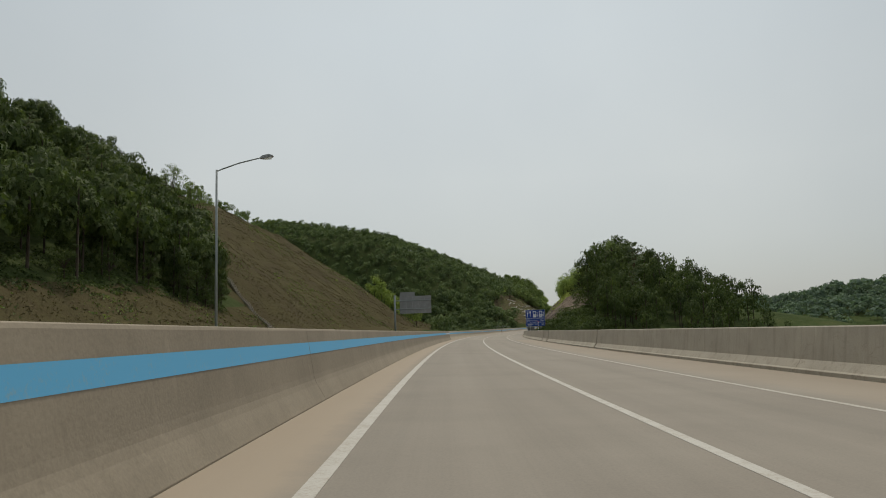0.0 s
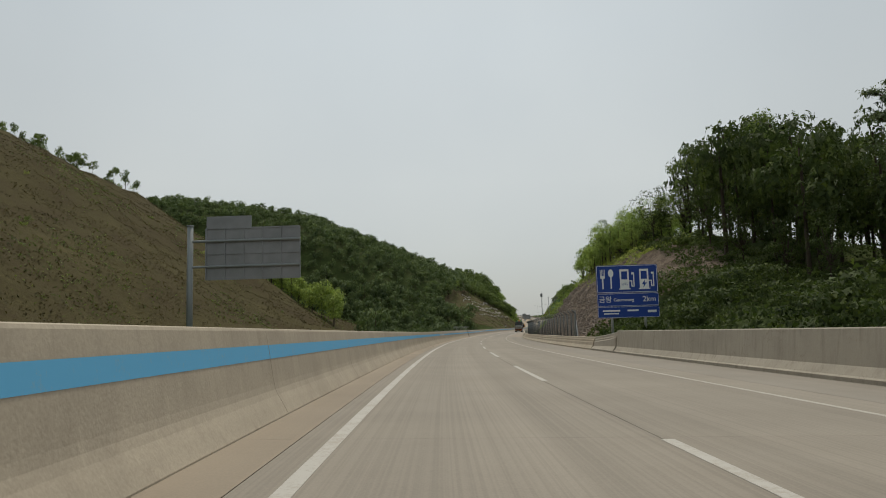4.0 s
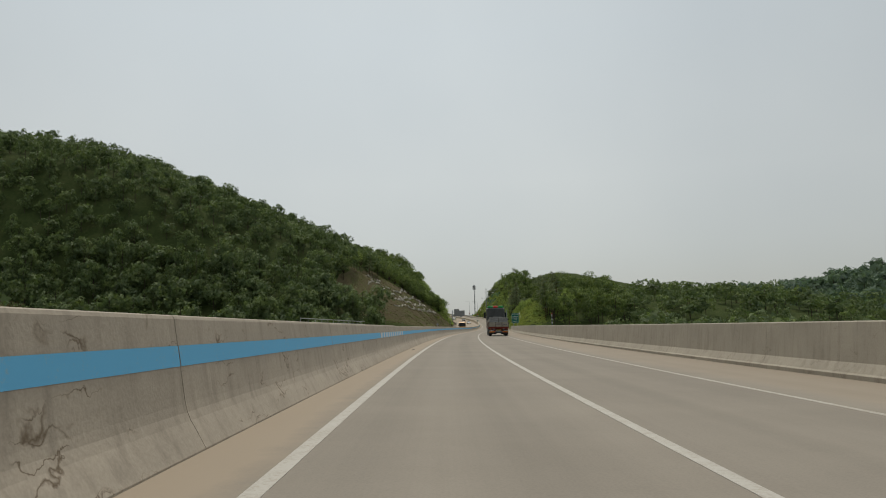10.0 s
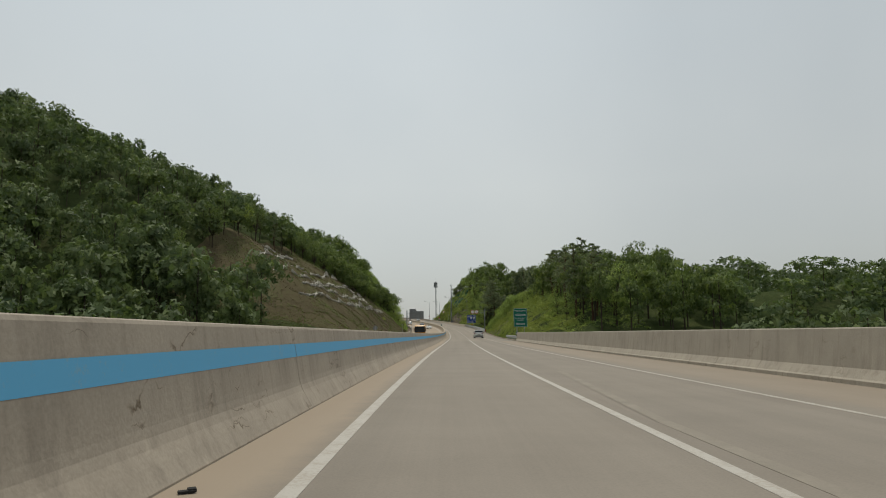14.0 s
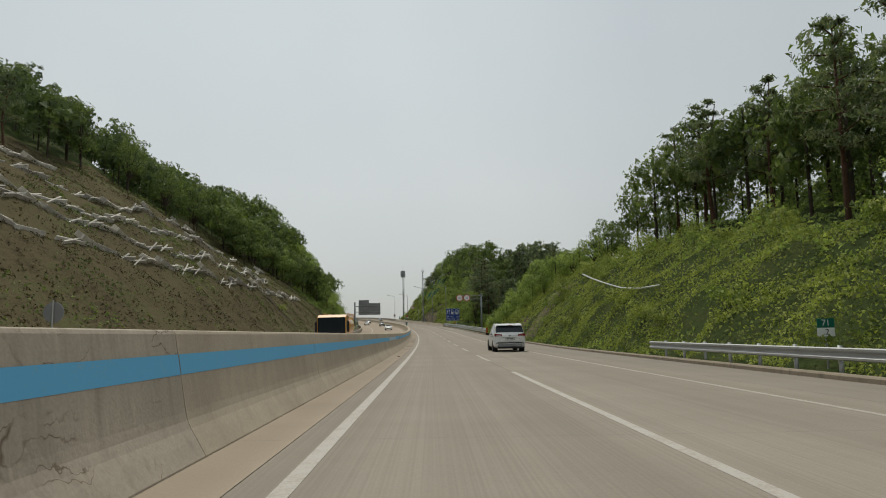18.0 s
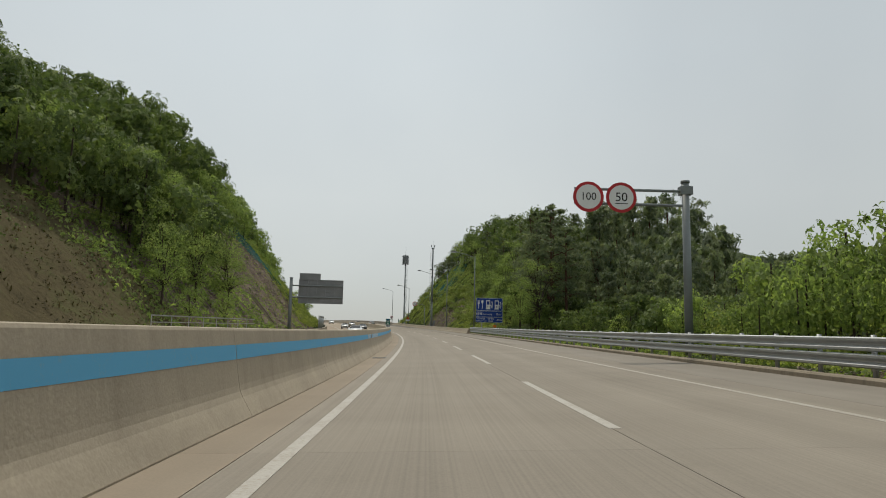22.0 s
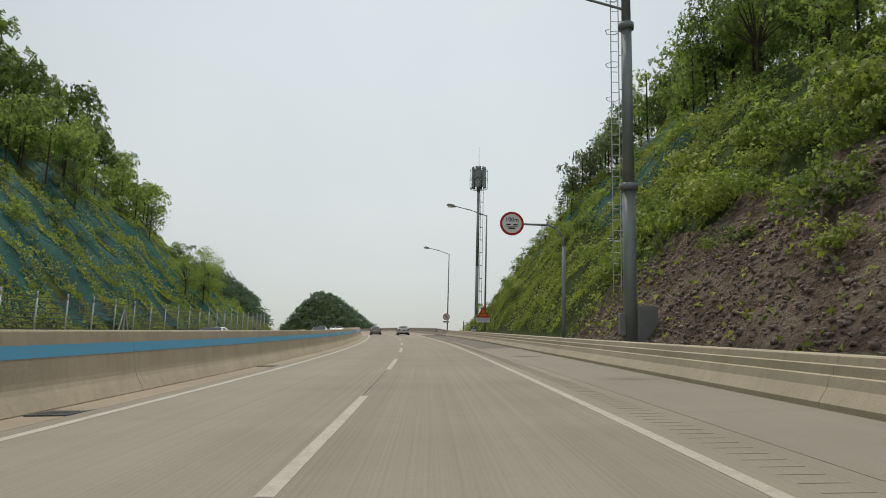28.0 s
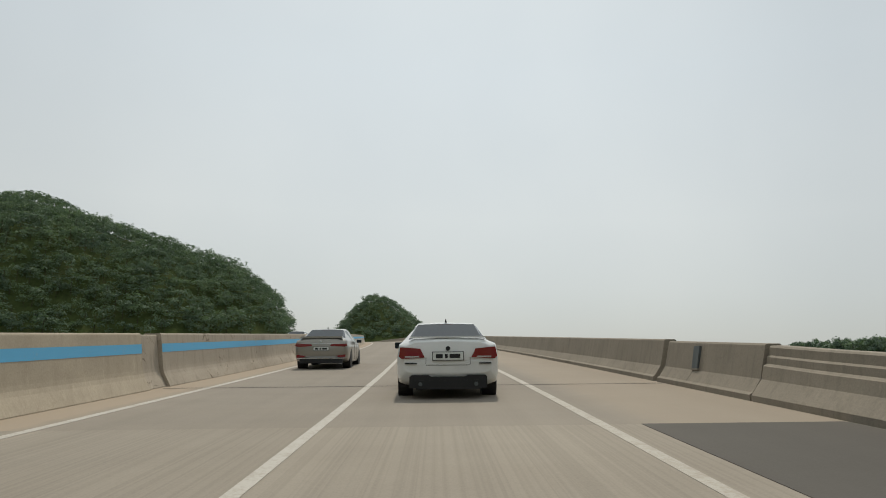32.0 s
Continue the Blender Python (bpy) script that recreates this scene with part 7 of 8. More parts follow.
# stepped drain down the brown slope
ob = empty("drain_chute", label="pale concrete drain steps running down the slope", category="drain", kind="structure")
stepmesh = Shape().box(-0.5, 0.5, -0.35, -0.22, -0.3, 0.30).box(-0.5, 0.5, 0.22, 0.35, -0.3, 0.30).box(-0.5, 0.5, -0.22, 0.22, -0.3, 0.06).mesh("step", M_PARA)
for i in range(54):
    f = i / 53
    s, d = 136 + 25 * f, -42 - 29 * f
    piece("step", stepmesh, ob, at(s, d, float(height(s, d)) + 0.25, -49.0))
narrow_step = stepmesh.copy()
narrow_step.materials[0] = M_KERB
ob = empty("drain_chute", label="narrow pale drain running slantwise down the terraced slope", category="drain", kind="structure")
for i in range(62):
    s, d = 553.2 - i * 0.15, -17.2 - i * 0.21
    piece("step", narrow_step, ob, at(s, d, float(height(s, d)) + 0.05, -54.0) @ Matrix.Diagonal((0.42, 0.5, 0.5, 1)))
ob = empty("drain_chute", label="narrow pale drain down the bare rocky cut", category="drain", kind="structure")
for i in range(24):
    s, d = 641.6 + i * 0.18, -16.4 - i * 0.175
    piece("step", narrow_step, ob, at(s, d, float(height(s, d)) + 0.12, -44.0) @ Matrix.Diagonal((0.42, 0.8, 0.6, 1)))
# debris on the shoulder
for s, d in ((160.5, -0.7), (492.0, -0.55), (362.0, -0.75), (548.0, -0.7), (250.6, -0.6), (291.2, -0.6)):
    ob = Shape().box(-0.06, 0.06, -0.03, 0.03, 0.0, 0.018, 0.005).box(0.01, 0.07, -0.02, 0.05, 0.0, 0.028, 0.005).part("debris", M_BLACK, None, m=at(s, d, 0.005, 25.0 + s))
    tagged(ob, "small dark scrap lying on the shoulder", "debris", "scraps on the shoulder")

tagged(sweep("tyre_mark", [(3.93, 0.0), (4.13, 0.0), (4.13, 0.004), (3.93, 0.004)], 352.0, 366.0, M_NOTCH), "dark tyre mark on the bridge deck", "tyre mark", kind="structure")
V, F = [], []
for i in range(13):
    s, d = 366.0 + i, 4.03 + 0.052 * i
    V += [road(s, d - 0.10, 0.004), road(s, d + 0.10, 0.004)]
    F += [(2 * i, 2 * i + 1, 2 * i + 3, 2 * i + 2)] if i < 12 else []
tagged(link("tyre_mark", V, F, M_NOTCH), "dark tyre mark that swings across the lane", "tyre mark", kind="structure")

ob = empty("kilometre_board", at(625.0, -1.62), "green and white distance board on the median barrier", "road sign")
Shape().rod((0, 0.03, 1.2), (0, 0.03, 2.05), 0.03, n=8).part("post", M_STEEL, ob)
pn = Shape().prism(rounded(-0.23, 0.23, 1.56, 2.16, 0.03), -0.015, 0.015).part("upper_plate", M_GREENSIGN, ob)
lettering("평택", 0.19, M_SIGNWHITE, pn, 0, -0.021, 1.90)
lettering("71", 0.22, M_SIGNWHITE, pn, 0, -0.021, 1.68)
bars(pn, [(-0.10, 0.10, 2.03, 2.11)], M_BLUESIGN, -0.017)
pn = Shape().prism(rounded(-0.23, 0.23, 1.30, 1.545, 0.02), -0.015, 0.015).part("lower_plate", M_SIGNWHITE, ob)
bars(pn, [(-0.18, -0.10, 1.36, 1.49), (-0.06, 0.04, 1.36, 1.49), (0.08, 0.18, 1.34, 1.50)], M_SIGNBLACK, -0.017)
ob = empty("road_sign", at(483.3, -14.0), "grey back of a round road sign on a thin post", "road sign")
Shape().rod((0, 0, -0.4), (0, 0, 2.75), 0.035, n=8).part("post", M_STEEL, ob)
Shape().rod((0, 0.05, 2.25), (0, 0.08, 2.25), 0.42, n=28).part("plate", M_SIGNBACK, ob)
ob = empty("slope_marker", at(558.4, -14.4), "thin post with two small plates at the slope's foot", "marker")
Shape().rod((0, 0, -0.4), (0, 0, 3.45), 0.04, n=8).rod((-0.28, 0, 3.5), (0.28, 0, 3.42), 0.02, n=6).part("post", M_STEEL, ob)
for x in (-0.2, 0.2):
    Shape().box(x - 0.11, x + 0.11, -0.02, 0.02, 3.38 - 0.12 * x, 3.60 - 0.12 * x, 0.006).part("plate", M_SIGNBACK, ob)

M_NAVYBAND = material("dark blue band", (0.02, 0.03, 0.09), 0.6, vary=0.1)
# striped marker poles behind the parapets
for s in (92.4, 324.2):
    ob = empty("marker_pole", at(s, 11.12, 0.7), "thin white marker pole with dark bands and a red top", "marker pole", "marker poles")
    Shape().rod((0, 0, 0), (0, 0, 1.78), 0.035, n=10).box(-0.16, 0.03, -0.04, 0.04, 0.15, 0.22).part("pole", M_SIGNWHITE, ob)
    for z in (0.62, 0.98, 1.34):
        Shape().rod((0, 0, z), (0, 0, z + 0.16), 0.038, n=10).part("band", M_NAVYBAND, ob, "dark blue band")
    Shape().rod((0, 0, 1.72), (0, 0, 1.84), 0.06, n=12).part("cap", M_SIGNRED, ob, "red cap")
# pale pipe along the top of the bank
ob = empty("bank_pipe", label="pale plastic pipe laid along the bank's top on short stakes", category="pipe", kind="")
P = [road(s, d, z) for s, d, z in ((515.4, 15.0, 6.15), (512, 15.0, 5.50), (508, 15.0, 4.85), (504, 15.0, 4.25), (500, 15.0, 3.95), (496, 15.0, 3.90))]
Shape().pipe([tuple(map(float, p)) for p in P], 0.045, 8).part("pipe", M_SIGNWHITE, ob)
for p in P:
    Shape().rod(tuple(map(float, p)), (float(p[0]), float(p[1]), float(p[2]) - 2.4), 0.02, n=6).part("stake", M_DARKSTEEL, ob)
# orange box on a stake behind the rail
ob = empty("orange_box", at(641.4, 12.4, 0.0), "small orange plastic box on a stake", "box")
Shape().box(-0.22, 0.22, -0.10, 0.10, 1.00, 1.32, 0.03).part("case", M_AMBER, ob)
Shape().rod((0, 0, -1.2), (0, 0, 1.02), 0.03, n=8).part("stake", M_DARKSTEEL, ob)


# ---- vehicles ----
def paint(name, base, metal, rough, coat=0.6):
    m, n, l, b = nodes_of(name)
    b.inputs["Metallic"].default_value, b.inputs["Roughness"].default_value = metal, rough
    b.inputs["Coat Weight"].default_value, b.inputs["Coat Roughness"].default_value = coat, 0.08
    pos = n.new("ShaderNodeNewGeometry").outputs["Position"]
    dust = noise_node(n, l, pos, 2.5, 5)
    l.new(ramp_node(n, l, dust, [(0.35, shade(base, 0.90)), (0.65, base)]), b.inputs["Base Color"])
    return m


M_CARWHITE = paint("white car paint", (0.70, 0.71, 0.705), 0.0, 0.32)
M_CARSILVER = paint("bronze-silver car paint", (0.30, 0.285, 0.255), 0.75, 0.30)
M_CARGREY = paint("dark grey car paint", (0.06, 0.06, 0.065), 0.3, 0.35)
M_GLASS = paint("dark tinted glass", (0.016, 0.022, 0.028), 0.0, 0.08, 0.0)
M_GLASS.node_tree.nodes["Principled BSDF"].inputs["Specular IOR Level"].default_value = 0.3
M_REDLENS = paint("red lamp lens", (0.19, 0.008, 0.011), 0.0, 0.15, 1.0)
M_CLEARLENS = paint("clear lamp lens", (0.55, 0.55, 0.55), 0.1, 0.12, 1.0)
M_TYRE = material("tyre rubber", (0.022, 0.022, 0.022), 0.9, vary=0.3, scale=4)
M_RIM = material("alloy wheel", (0.40, 0.40, 0.40), 0.35, 0.8, vary=0.1)
M_TRIM = material("black plastic trim", (0.018, 0.018, 0.019), 0.6, vary=0.2)
M_PLATE = material("number plate", (0.62, 0.64, 0.62), 0.5, vary=0.05, bump=0)
M_YPLATE = material("yellow number plate", (0.45, 0.29, 0.03), 0.6, vary=0.08, bump=0)
M_CHROME = material("chrome", (0.6, 0.6, 0.6), 0.15, 1.0, vary=0.05, bump=0)


def wheel(parent, x, y, r, w, mat_rim=None, spokes=10, name="wheel"):
    """Tyre with a rounded shoulder, dished rim and spokes."""
    side = 1 if x > 0 else -1
    prof = [(-w / 2, r * 0.62), (-w / 2, r * 0.90), (-w * 0.38, r), (w * 0.38, r), (w / 2, r * 0.90), (w / 2, r * 0.62)]
    n = 28
    V = [(p, q * math.cos(a), q * math.sin(a)) for a in np.linspace(0, 2 * math.pi, n, endpoint=False) for p, q in prof]
    k = len(prof)
    F = [(i * k + j, i * k + (j + 1) % k, ((i + 1) % n) * k + (j + 1) % k, ((i + 1) % n) * k + j) for i in range(n) for j in range(k)]
    tyre = piece(name, mesh_of("tyre", V, F, M_TYRE, smooth_faces=True), parent, Matrix.Translation((x, y, r)))
    sh = Shape()
    o = side * w * 0.42
    sh.rod((o - side * 0.06, 0, 0), (o - side * 0.02, 0, 0), r * 0.63, n=24)
    for i in range(spokes):
        a = 2 * math.pi * i / spokes
        sh.rod((o, 0, 0), (o, math.cos(a) * r * 0.58, math.sin(a) * r * 0.58), r * 0.05, n=5)
    sh.rod((o - side * 0.01, 0, 0), (o + side * 0.03, 0, 0), r * 0.14, n=14)
    sh.part("rim", mat_rim or M_RIM, tyre, "metal wheel rim")
    return tyre


def loft(stations):
    """Car shell: at each y the half width, sill, belt, roof half width and roof height."""
    V, k = [], 15
    for y, w, zl, zb, hr, zt in stations:
        half = [(0.80 * w, zl), (0.96 * w, zl + 0.05), (w, zl + 0.28 * (zb - zl)), (w, zl + 0.68 * (zb - zl)), (0.965 * w, zb), (hr, zt - 0.045 - 0.03 * (zt - zb > 0.2)), (hr * 0.90, zt - 0.012)]
        right = [(x, y, z) for x, z in half]
        V += [(-x, yy, z) for x, yy, z in right] + [(0.0, y, zt + 0.006)] + right[::-1]
    return V, k


def shell(ob, stations, body_mat, top_glass, side_glass):
    V, k = loft(stations)
    body, glass = [], []
    n = len(stations)
    for i in range(n - 1):
        for j in range(k - 1):
            f = (i * k + j, i * k + j + 1, (i + 1) * k + j + 1, (i + 1) * k + j)
            top = j in (5, 6, 7, 8)
            side = j in (4, 9)
            (glass if (top and i in top_glass) or (side and i in side_glass) else body).append(f)
        body.append((i * k, (i + 1) * k, (i + 1) * k + k - 1, i * k + k - 1))
    body += [tuple(range(k - 1, -1, -1)), tuple(range((n - 1) * k, n * k))]
    b = link("body", V, body, body_mat, ob)
    bm = bmesh.new()
    bm.from_mesh(b.data)
    bmesh.ops.recalc_face_normals(bm, faces=bm.faces[:])
    bm.to_mesh(b.data)
    bm.free()
    b.data.polygons.foreach_set("use_smooth", [True] * len(b.data.polygons))
    md = b.modifiers.new("edges", "BEVEL")
    md.width, md.segments, md.limit_method, md.angle_limit = 0.018, 2, "ANGLE", radians(28)
    panes = collections.defaultdict(list)
    for f in glass:
        i, j = f[0] // k, f[0] % k
        panes[("rear_window" if i <= min(top_glass) else "windscreen") if j in (5, 6, 7, 8) else ("side_window", i, j)].append(f)
    for key, faces in panes.items():
        used = sorted({v for f in faces for v in f})
        link(key if isinstance(key, str) else key[0], [V[v] for v in used], [[used.index(v) for v in f] for f in faces], M_GLASS, b, "dark tinted glass")
    return b


SEDAN = [(0.0, 0.80, 0.46, 0.94, 0.66, 1.03), (0.10, 0.90, 0.32, 0.97, 0.70, 1.09), (0.30, 0.93, 0.25, 0.99, 0.71, 1.105), (0.72, 0.93, 0.22, 1.0, 0.745, 1.11), (1.42, 0.93, 0.20, 0.985, 0.625, 1.405), (2.0, 0.93, 0.20, 0.975, 0.640, 1.455),
         (2.15, 0.93, 0.20, 0.97, 0.642, 1.457), (2.95, 0.93, 0.20, 0.96, 0.635, 1.425), (3.75, 0.93, 0.21, 0.95, 0.70, 1.04), (4.35, 0.91, 0.22, 0.85, 0.62, 0.93), (4.75, 0.84, 0.25, 0.70, 0.55, 0.78), (4.90, 0.70, 0.32, 0.58, 0.50, 0.64)]


def mirrors(ob, x, y, z, mat):
    for sgn in (-1, 1):
        m = Shape().box(sgn * x - 0.10, sgn * x + 0.10, y - 0.09, y + 0.05, z - 0.07, z + 0.07, 0.03).part("mirror", mat, ob, "side mirror")
        Shape().box(sgn * x - 0.09, sgn * x + 0.09, y - 0.094, y - 0.089, z - 0.055, z + 0.055).part("mirror_glass", M_GLASS, m)


def plate_at(ob, y, z, mat=None, w=0.26, h=0.056):
    p = Shape().box(-w, w, y - 0.012, y, z - h, z + h, 0.004).part("number_plate", mat or M_PLATE, ob)
    Shape().box(-w - 0.012, w + 0.012, y - 0.004, y + 0.004, z - h - 0.012, z + h + 0.012).part("plate_frame", M_TRIM, p)
    bars(p, [(-w * 0.8, -w * 0.35, z - h * 0.55, z + h * 0.55), (-w * 0.2, -w * 0.02, z - h * 0.55, z + h * 0.55), (w * 0.1, w * 0.8, z - h * 0.55, z + h * 0.55)], M_SIGNBLACK, y - 0.013)


def tail_lamp(ob, pts, y0, y1, clear=None):
    for sgn in (-1, 1):
        q = Shape().prism([(sgn * x, z) for x, z in pts], y0, y1).part("tail_lamp", M_REDLENS, ob, "red tail lamp")
        if clear:
            x0, x1, z0, z1 = clear
            Shape().box(sgn * x0, sgn * x1, y0 - 0.004, y0, z0, z1).part("reverse_lens", M_CLEARLENS, q)


def sedan(m, mat, label, style, group=""):
    ob = empty("sedan_car", m, label, "car", group)
    b = shell(ob, SEDAN, mat, (3, 7), (4, 6))
    Shape().box(-0.58, 0.58, 4.80, 4.93, 0.42, 0.60, 0.02).part("grille", M_TRIM, b)
    for sgn in (-1, 1):
        Shape().prism([(sgn * 0.50, 0.62), (sgn * 0.80, 0.66), (sgn * 0.84, 0.74), (sgn * 0.52, 0.70)], 4.50, 4.86).part("head_lamp", M_CLEARLENS, b)
    if style == "plain":
        tail_lamp(b, [(0.48, 0.80), (0.84, 0.80), (0.88, 0.95), (0.50, 0.93)], -0.02, 0.3)
        plate_at(b, -0.02, 0.72)
        Shape().box(-0.72, 0.72, -0.015, 0.10, 0.30, 0.44, 0.02).part("lower_bumper", M_TRIM, b)
    elif style == "sport":
        tail_lamp(b, [(0.42, 0.74), (0.50, 0.90), (0.86, 0.93), (0.89, 0.76), (0.84, 0.72)], -0.025, 0.30, (0.52, 0.78, 0.745, 0.765))
        plate_at(b, -0.03, 0.765, None, 0.275, 0.068)
        Shape().prism([(-0.70, 0.20), (-0.70, 0.40), (-0.66, 0.43), (-0.36, 0.43), (-0.30, 0.40), (0.30, 0.40), (0.36, 0.43), (0.66, 0.43), (0.70, 0.40), (0.70, 0.20)], -0.03, 0.25).part("diffuser", M_TRIM, b, "black rear diffuser")
        Shape().prism([(-0.58, 0.18), (0.58, 0.18), (0.58, 0.34), (-0.58, 0.34)], -0.045, 0.2).part("diffuser_fin", M_TRIM, b)
        for sgn in (-1, 1):
            Shape().box(sgn * 0.56, sgn * 0.78, -0.03, 0.1, 0.625, 0.648, 0.004).part("reflector", M_TRIM, b)
            Shape().rod((sgn * 0.50, -0.06, 0.27), (sgn * 0.50, 0.2, 0.27), 0.036, n=14).part("exhaust", M_DARKSTEEL, b)
        Shape().rod((0, -0.02, 0.90), (0, 0.05, 0.905), 0.042, n=18).part("badge", M_SIGNBLACK, b, "round dark badge")
        sh = Shape()
        for sgn in (-1, 1):
            sh.box(sgn * 0.40 - 0.004, sgn * 0.40 + 0.004, -0.008, 0.02, 0.62, 0.74)
        sh.box(-0.40, 0.40, -0.008, 0.02, 0.60, 0.608).part("boot_seam", M_TRIM, b)
        Shape().prism([(-0.70, 1.095), (0.70, 1.095), (0.66, 1.12), (-0.66, 1.12)], 0.06, 0.16).part("lip", mat, b)
    else:
        tail_lamp(b, [(0.30, 0.79), (0.34, 0.855), (0.86, 0.90), (0.90, 0.80), (0.80, 0.765)], -0.025, 0.36)
        Shape().box(-0.86, 0.86, -0.03, 0.08, 0.865, 0.88, 0.004).part("chrome_strip", M_CHROME, b, "thin chrome strip")
        plate_at(b, -0.03, 0.70)
        Shape().prism([(-0.74, 1.06), (0.74, 1.06), (0.70, 1.125), (-0.70, 1.125)], -0.03, 0.14).part("spoiler", mat, b)
        Shape().prism([(-0.84, 0.40), (-0.62, 0.40), (-0.5, 0.46), (-0.84, 0.50)], -0.03, 0.15).prism([(0.84, 0.40), (0.62, 0.40), (0.5, 0.46), (0.84, 0.50)], -0.03, 0.15).part("bumper_reflector", M_REDLENS, b)
        Shape().box(-0.85, 0.85, -0.03, 0.12, 0.36, 0.385, 0.004).part("chrome_strip", M_CHROME, b)
        Shape().box(-0.74, 0.74, -0.02, 0.2, 0.20, 0.355, 0.02).part("lower_bumper", M_TRIM, b)
        Shape().prism([(0.045 * math.cos(a) * 1.3, 0.955 + 0.04 * math.sin(a)) for a in np.linspace(0, 2 * math.pi, 18, endpoint=False)], -0.02, 0.06).part("badge", M_CHROME, b)
    Shape().prism([(-0.02, 1.44), (0.02, 1.44), (0.004, 1.515), (-0.004, 1.515)], 1.55, 1.72).part("antenna_fin", M_TRIM if style == "sport" else mat, b)
    Shape().box(-0.13, 0.13, 1.36, 1.40, 1.375, 1.388, 0.003).part("brake_lamp", M_REDLENS, b)
    for sgn in (-1, 1):
        for y in (1.75, 2.85):
            Shape().box(sgn * 0.925, sgn * 0.955, y, y + 0.2, 0.86, 0.885, 0.006).part("door_handle", M_CHROME if style == "luxury" else mat, b)
        for y0, y1 in ((1.42, 2.06), (2.12, 2.95)):
            Shape().box(sgn * 0.928, sgn * 0.934, y1 - 0.006, y1 + 0.006, 0.30, 0.96).part("door_seam", M_TRIM, b)
    mirrors(b, 1.02, 3.0, 1.0, M_TRIM if style == "sport" else mat)
    for x in (-0.80, 0.80):
        for y in (1.02, 3.92):
            wheel(ob, x, y, 0.335, 0.235)
            sgn = 1 if x > 0 else -1
            Shape().rod((sgn * 0.66, y, 0.335), (sgn * 0.935, y, 0.335), 0.362, n=28).part("wheel_arch", M_TRIM, b)
    return ob


sedan(laid(798.5, 5.33), M_CARWHITE, "white sports sedan with red tail lamps and black diffuser", "sport")
sedan(laid(809.6, 1.28), M_CARSILVER, "bronze-silver luxury sedan with chrome strips", "luxury")


def minivan(m):
    ob = empty("minivan", m, "white family minivan with wide red tail lamps", "car")
    st = [(0.0, 0.86, 0.46, 1.00, 0.82, 1.06), (0.07, 0.955, 0.34, 1.03, 0.86, 1.10), (0.14, 0.975, 0.30, 1.06, 0.86, 1.20), (0.36, 0.985, 0.26, 1.06, 0.83, 1.62), (0.50, 0.99, 0.24, 1.06, 0.80, 1.70), (0.62, 0.99, 0.24, 1.06, 0.80, 1.71), (1.45, 0.99, 0.23, 1.05, 0.805, 1.74), (1.55, 0.99, 0.23, 1.05, 0.805, 1.742),
          (2.45, 0.99, 0.22, 1.04, 0.80, 1.74), (2.55, 0.99, 0.22, 1.04, 0.80, 1.735), (3.25, 0.985, 0.22, 1.03, 0.76, 1.66), (4.15, 0.97, 0.22, 1.0, 0.72, 1.12), (4.75, 0.92, 0.24, 0.88, 0.62, 0.98), (5.0, 0.84, 0.28, 0.74, 0.55, 0.84), (5.11, 0.72, 0.34, 0.60, 0.5, 0.68)]
    b = shell(ob, st, M_CARWHITE, (2, 10), (5, 7, 9))
    tail_lamp(b, [(0.50, 0.97), (0.49, 1.08), (0.90, 1.13), (0.965, 1.09), (0.955, 0.99), (0.90, 0.95)], -0.02, 0.46, (0.56, 0.84, 1.0, 1.025))
    Shape().box(-0.62, 0.62, -0.012, 0.06, 0.605, 0.612).box(-0.625, -0.617, -0.012, 0.06, 0.61, 0.95).box(0.617, 0.625, -0.012, 0.06, 0.61, 0.95).part("hatch_seam", M_TRIM, b)
    Shape().box(-0.52, 0.52, -0.025, 0.08, 0.895, 0.912, 0.004).part("chrome_strip", M_CHROME, b)
    plate_at(b, -0.03, 0.80, None, 0.27, 0.06)
    Shape().prism([(0.06 * math.cos(a), 0.985 + 0.03 * math.sin(a)) for a in np.linspace(0, 2 * math.pi, 18, endpoint=False)], -0.015, 0.05).part("badge", M_TRIM, b, "oval dark badge")
    Shape().prism([(-0.88, 0.52), (-0.80, 0.58), (0.80, 0.58), (0.88, 0.52), (0.86, 0.49), (0.78, 0.535), (-0.78, 0.535), (-0.86, 0.49)], -0.03, 0.12).part("bumper_trim", M_TRIM, b, "dark bumper trim")
    Shape().prism([(-0.80, 0.33), (-0.72, 0.50), (0.72, 0.50), (0.80, 0.33)], -0.02, 0.12).part("skid_plate", M_SIGNBACK, b, "silver skid plate")
    Shape().box(-0.74, 0.74, -0.01, 0.25, 0.20, 0.33, 0.02).part("lower_bumper", M_TRIM, b)
    Shape().side([(0.20, 1.60), (0.22, 1.66), (0.62, 1.735), (0.62, 1.70), (0.40, 1.63)], -0.78, 0.78).part("spoiler", M_CARWHITE, b)
    Shape().box(-0.18, 0.18, 0.19, 0.21, 1.61, 1.63).part("brake_lamp", M_REDLENS, b)
    Shape().rod((-0.30, 0.13, 1.23), (0.10, 0.135, 1.25), 0.012, n=6).part("wiper", M_TRIM, b)
    for sgn in (-1, 1):
        Shape().pipe([(sgn * 0.72, 0.8, 1.71), (sgn * 0.72, 1.0, 1.755), (sgn * 0.72, 3.0, 1.735), (sgn * 0.70, 3.25, 1.64)], 0.018, 8).part("roof_rail", M_CHROME, b, "silver roof rail")
        Shape().box(sgn * 0.965, sgn * 1.0, 0.5, 2.4, 0.93, 0.945).part("slide_rail", M_TRIM, b)
        for y in (1.62, 2.62):
            Shape().box(sgn * 0.985, sgn * 1.012, y, y + 0.2, 0.92, 0.945, 0.006).part("door_handle", M_CARWHITE, b)
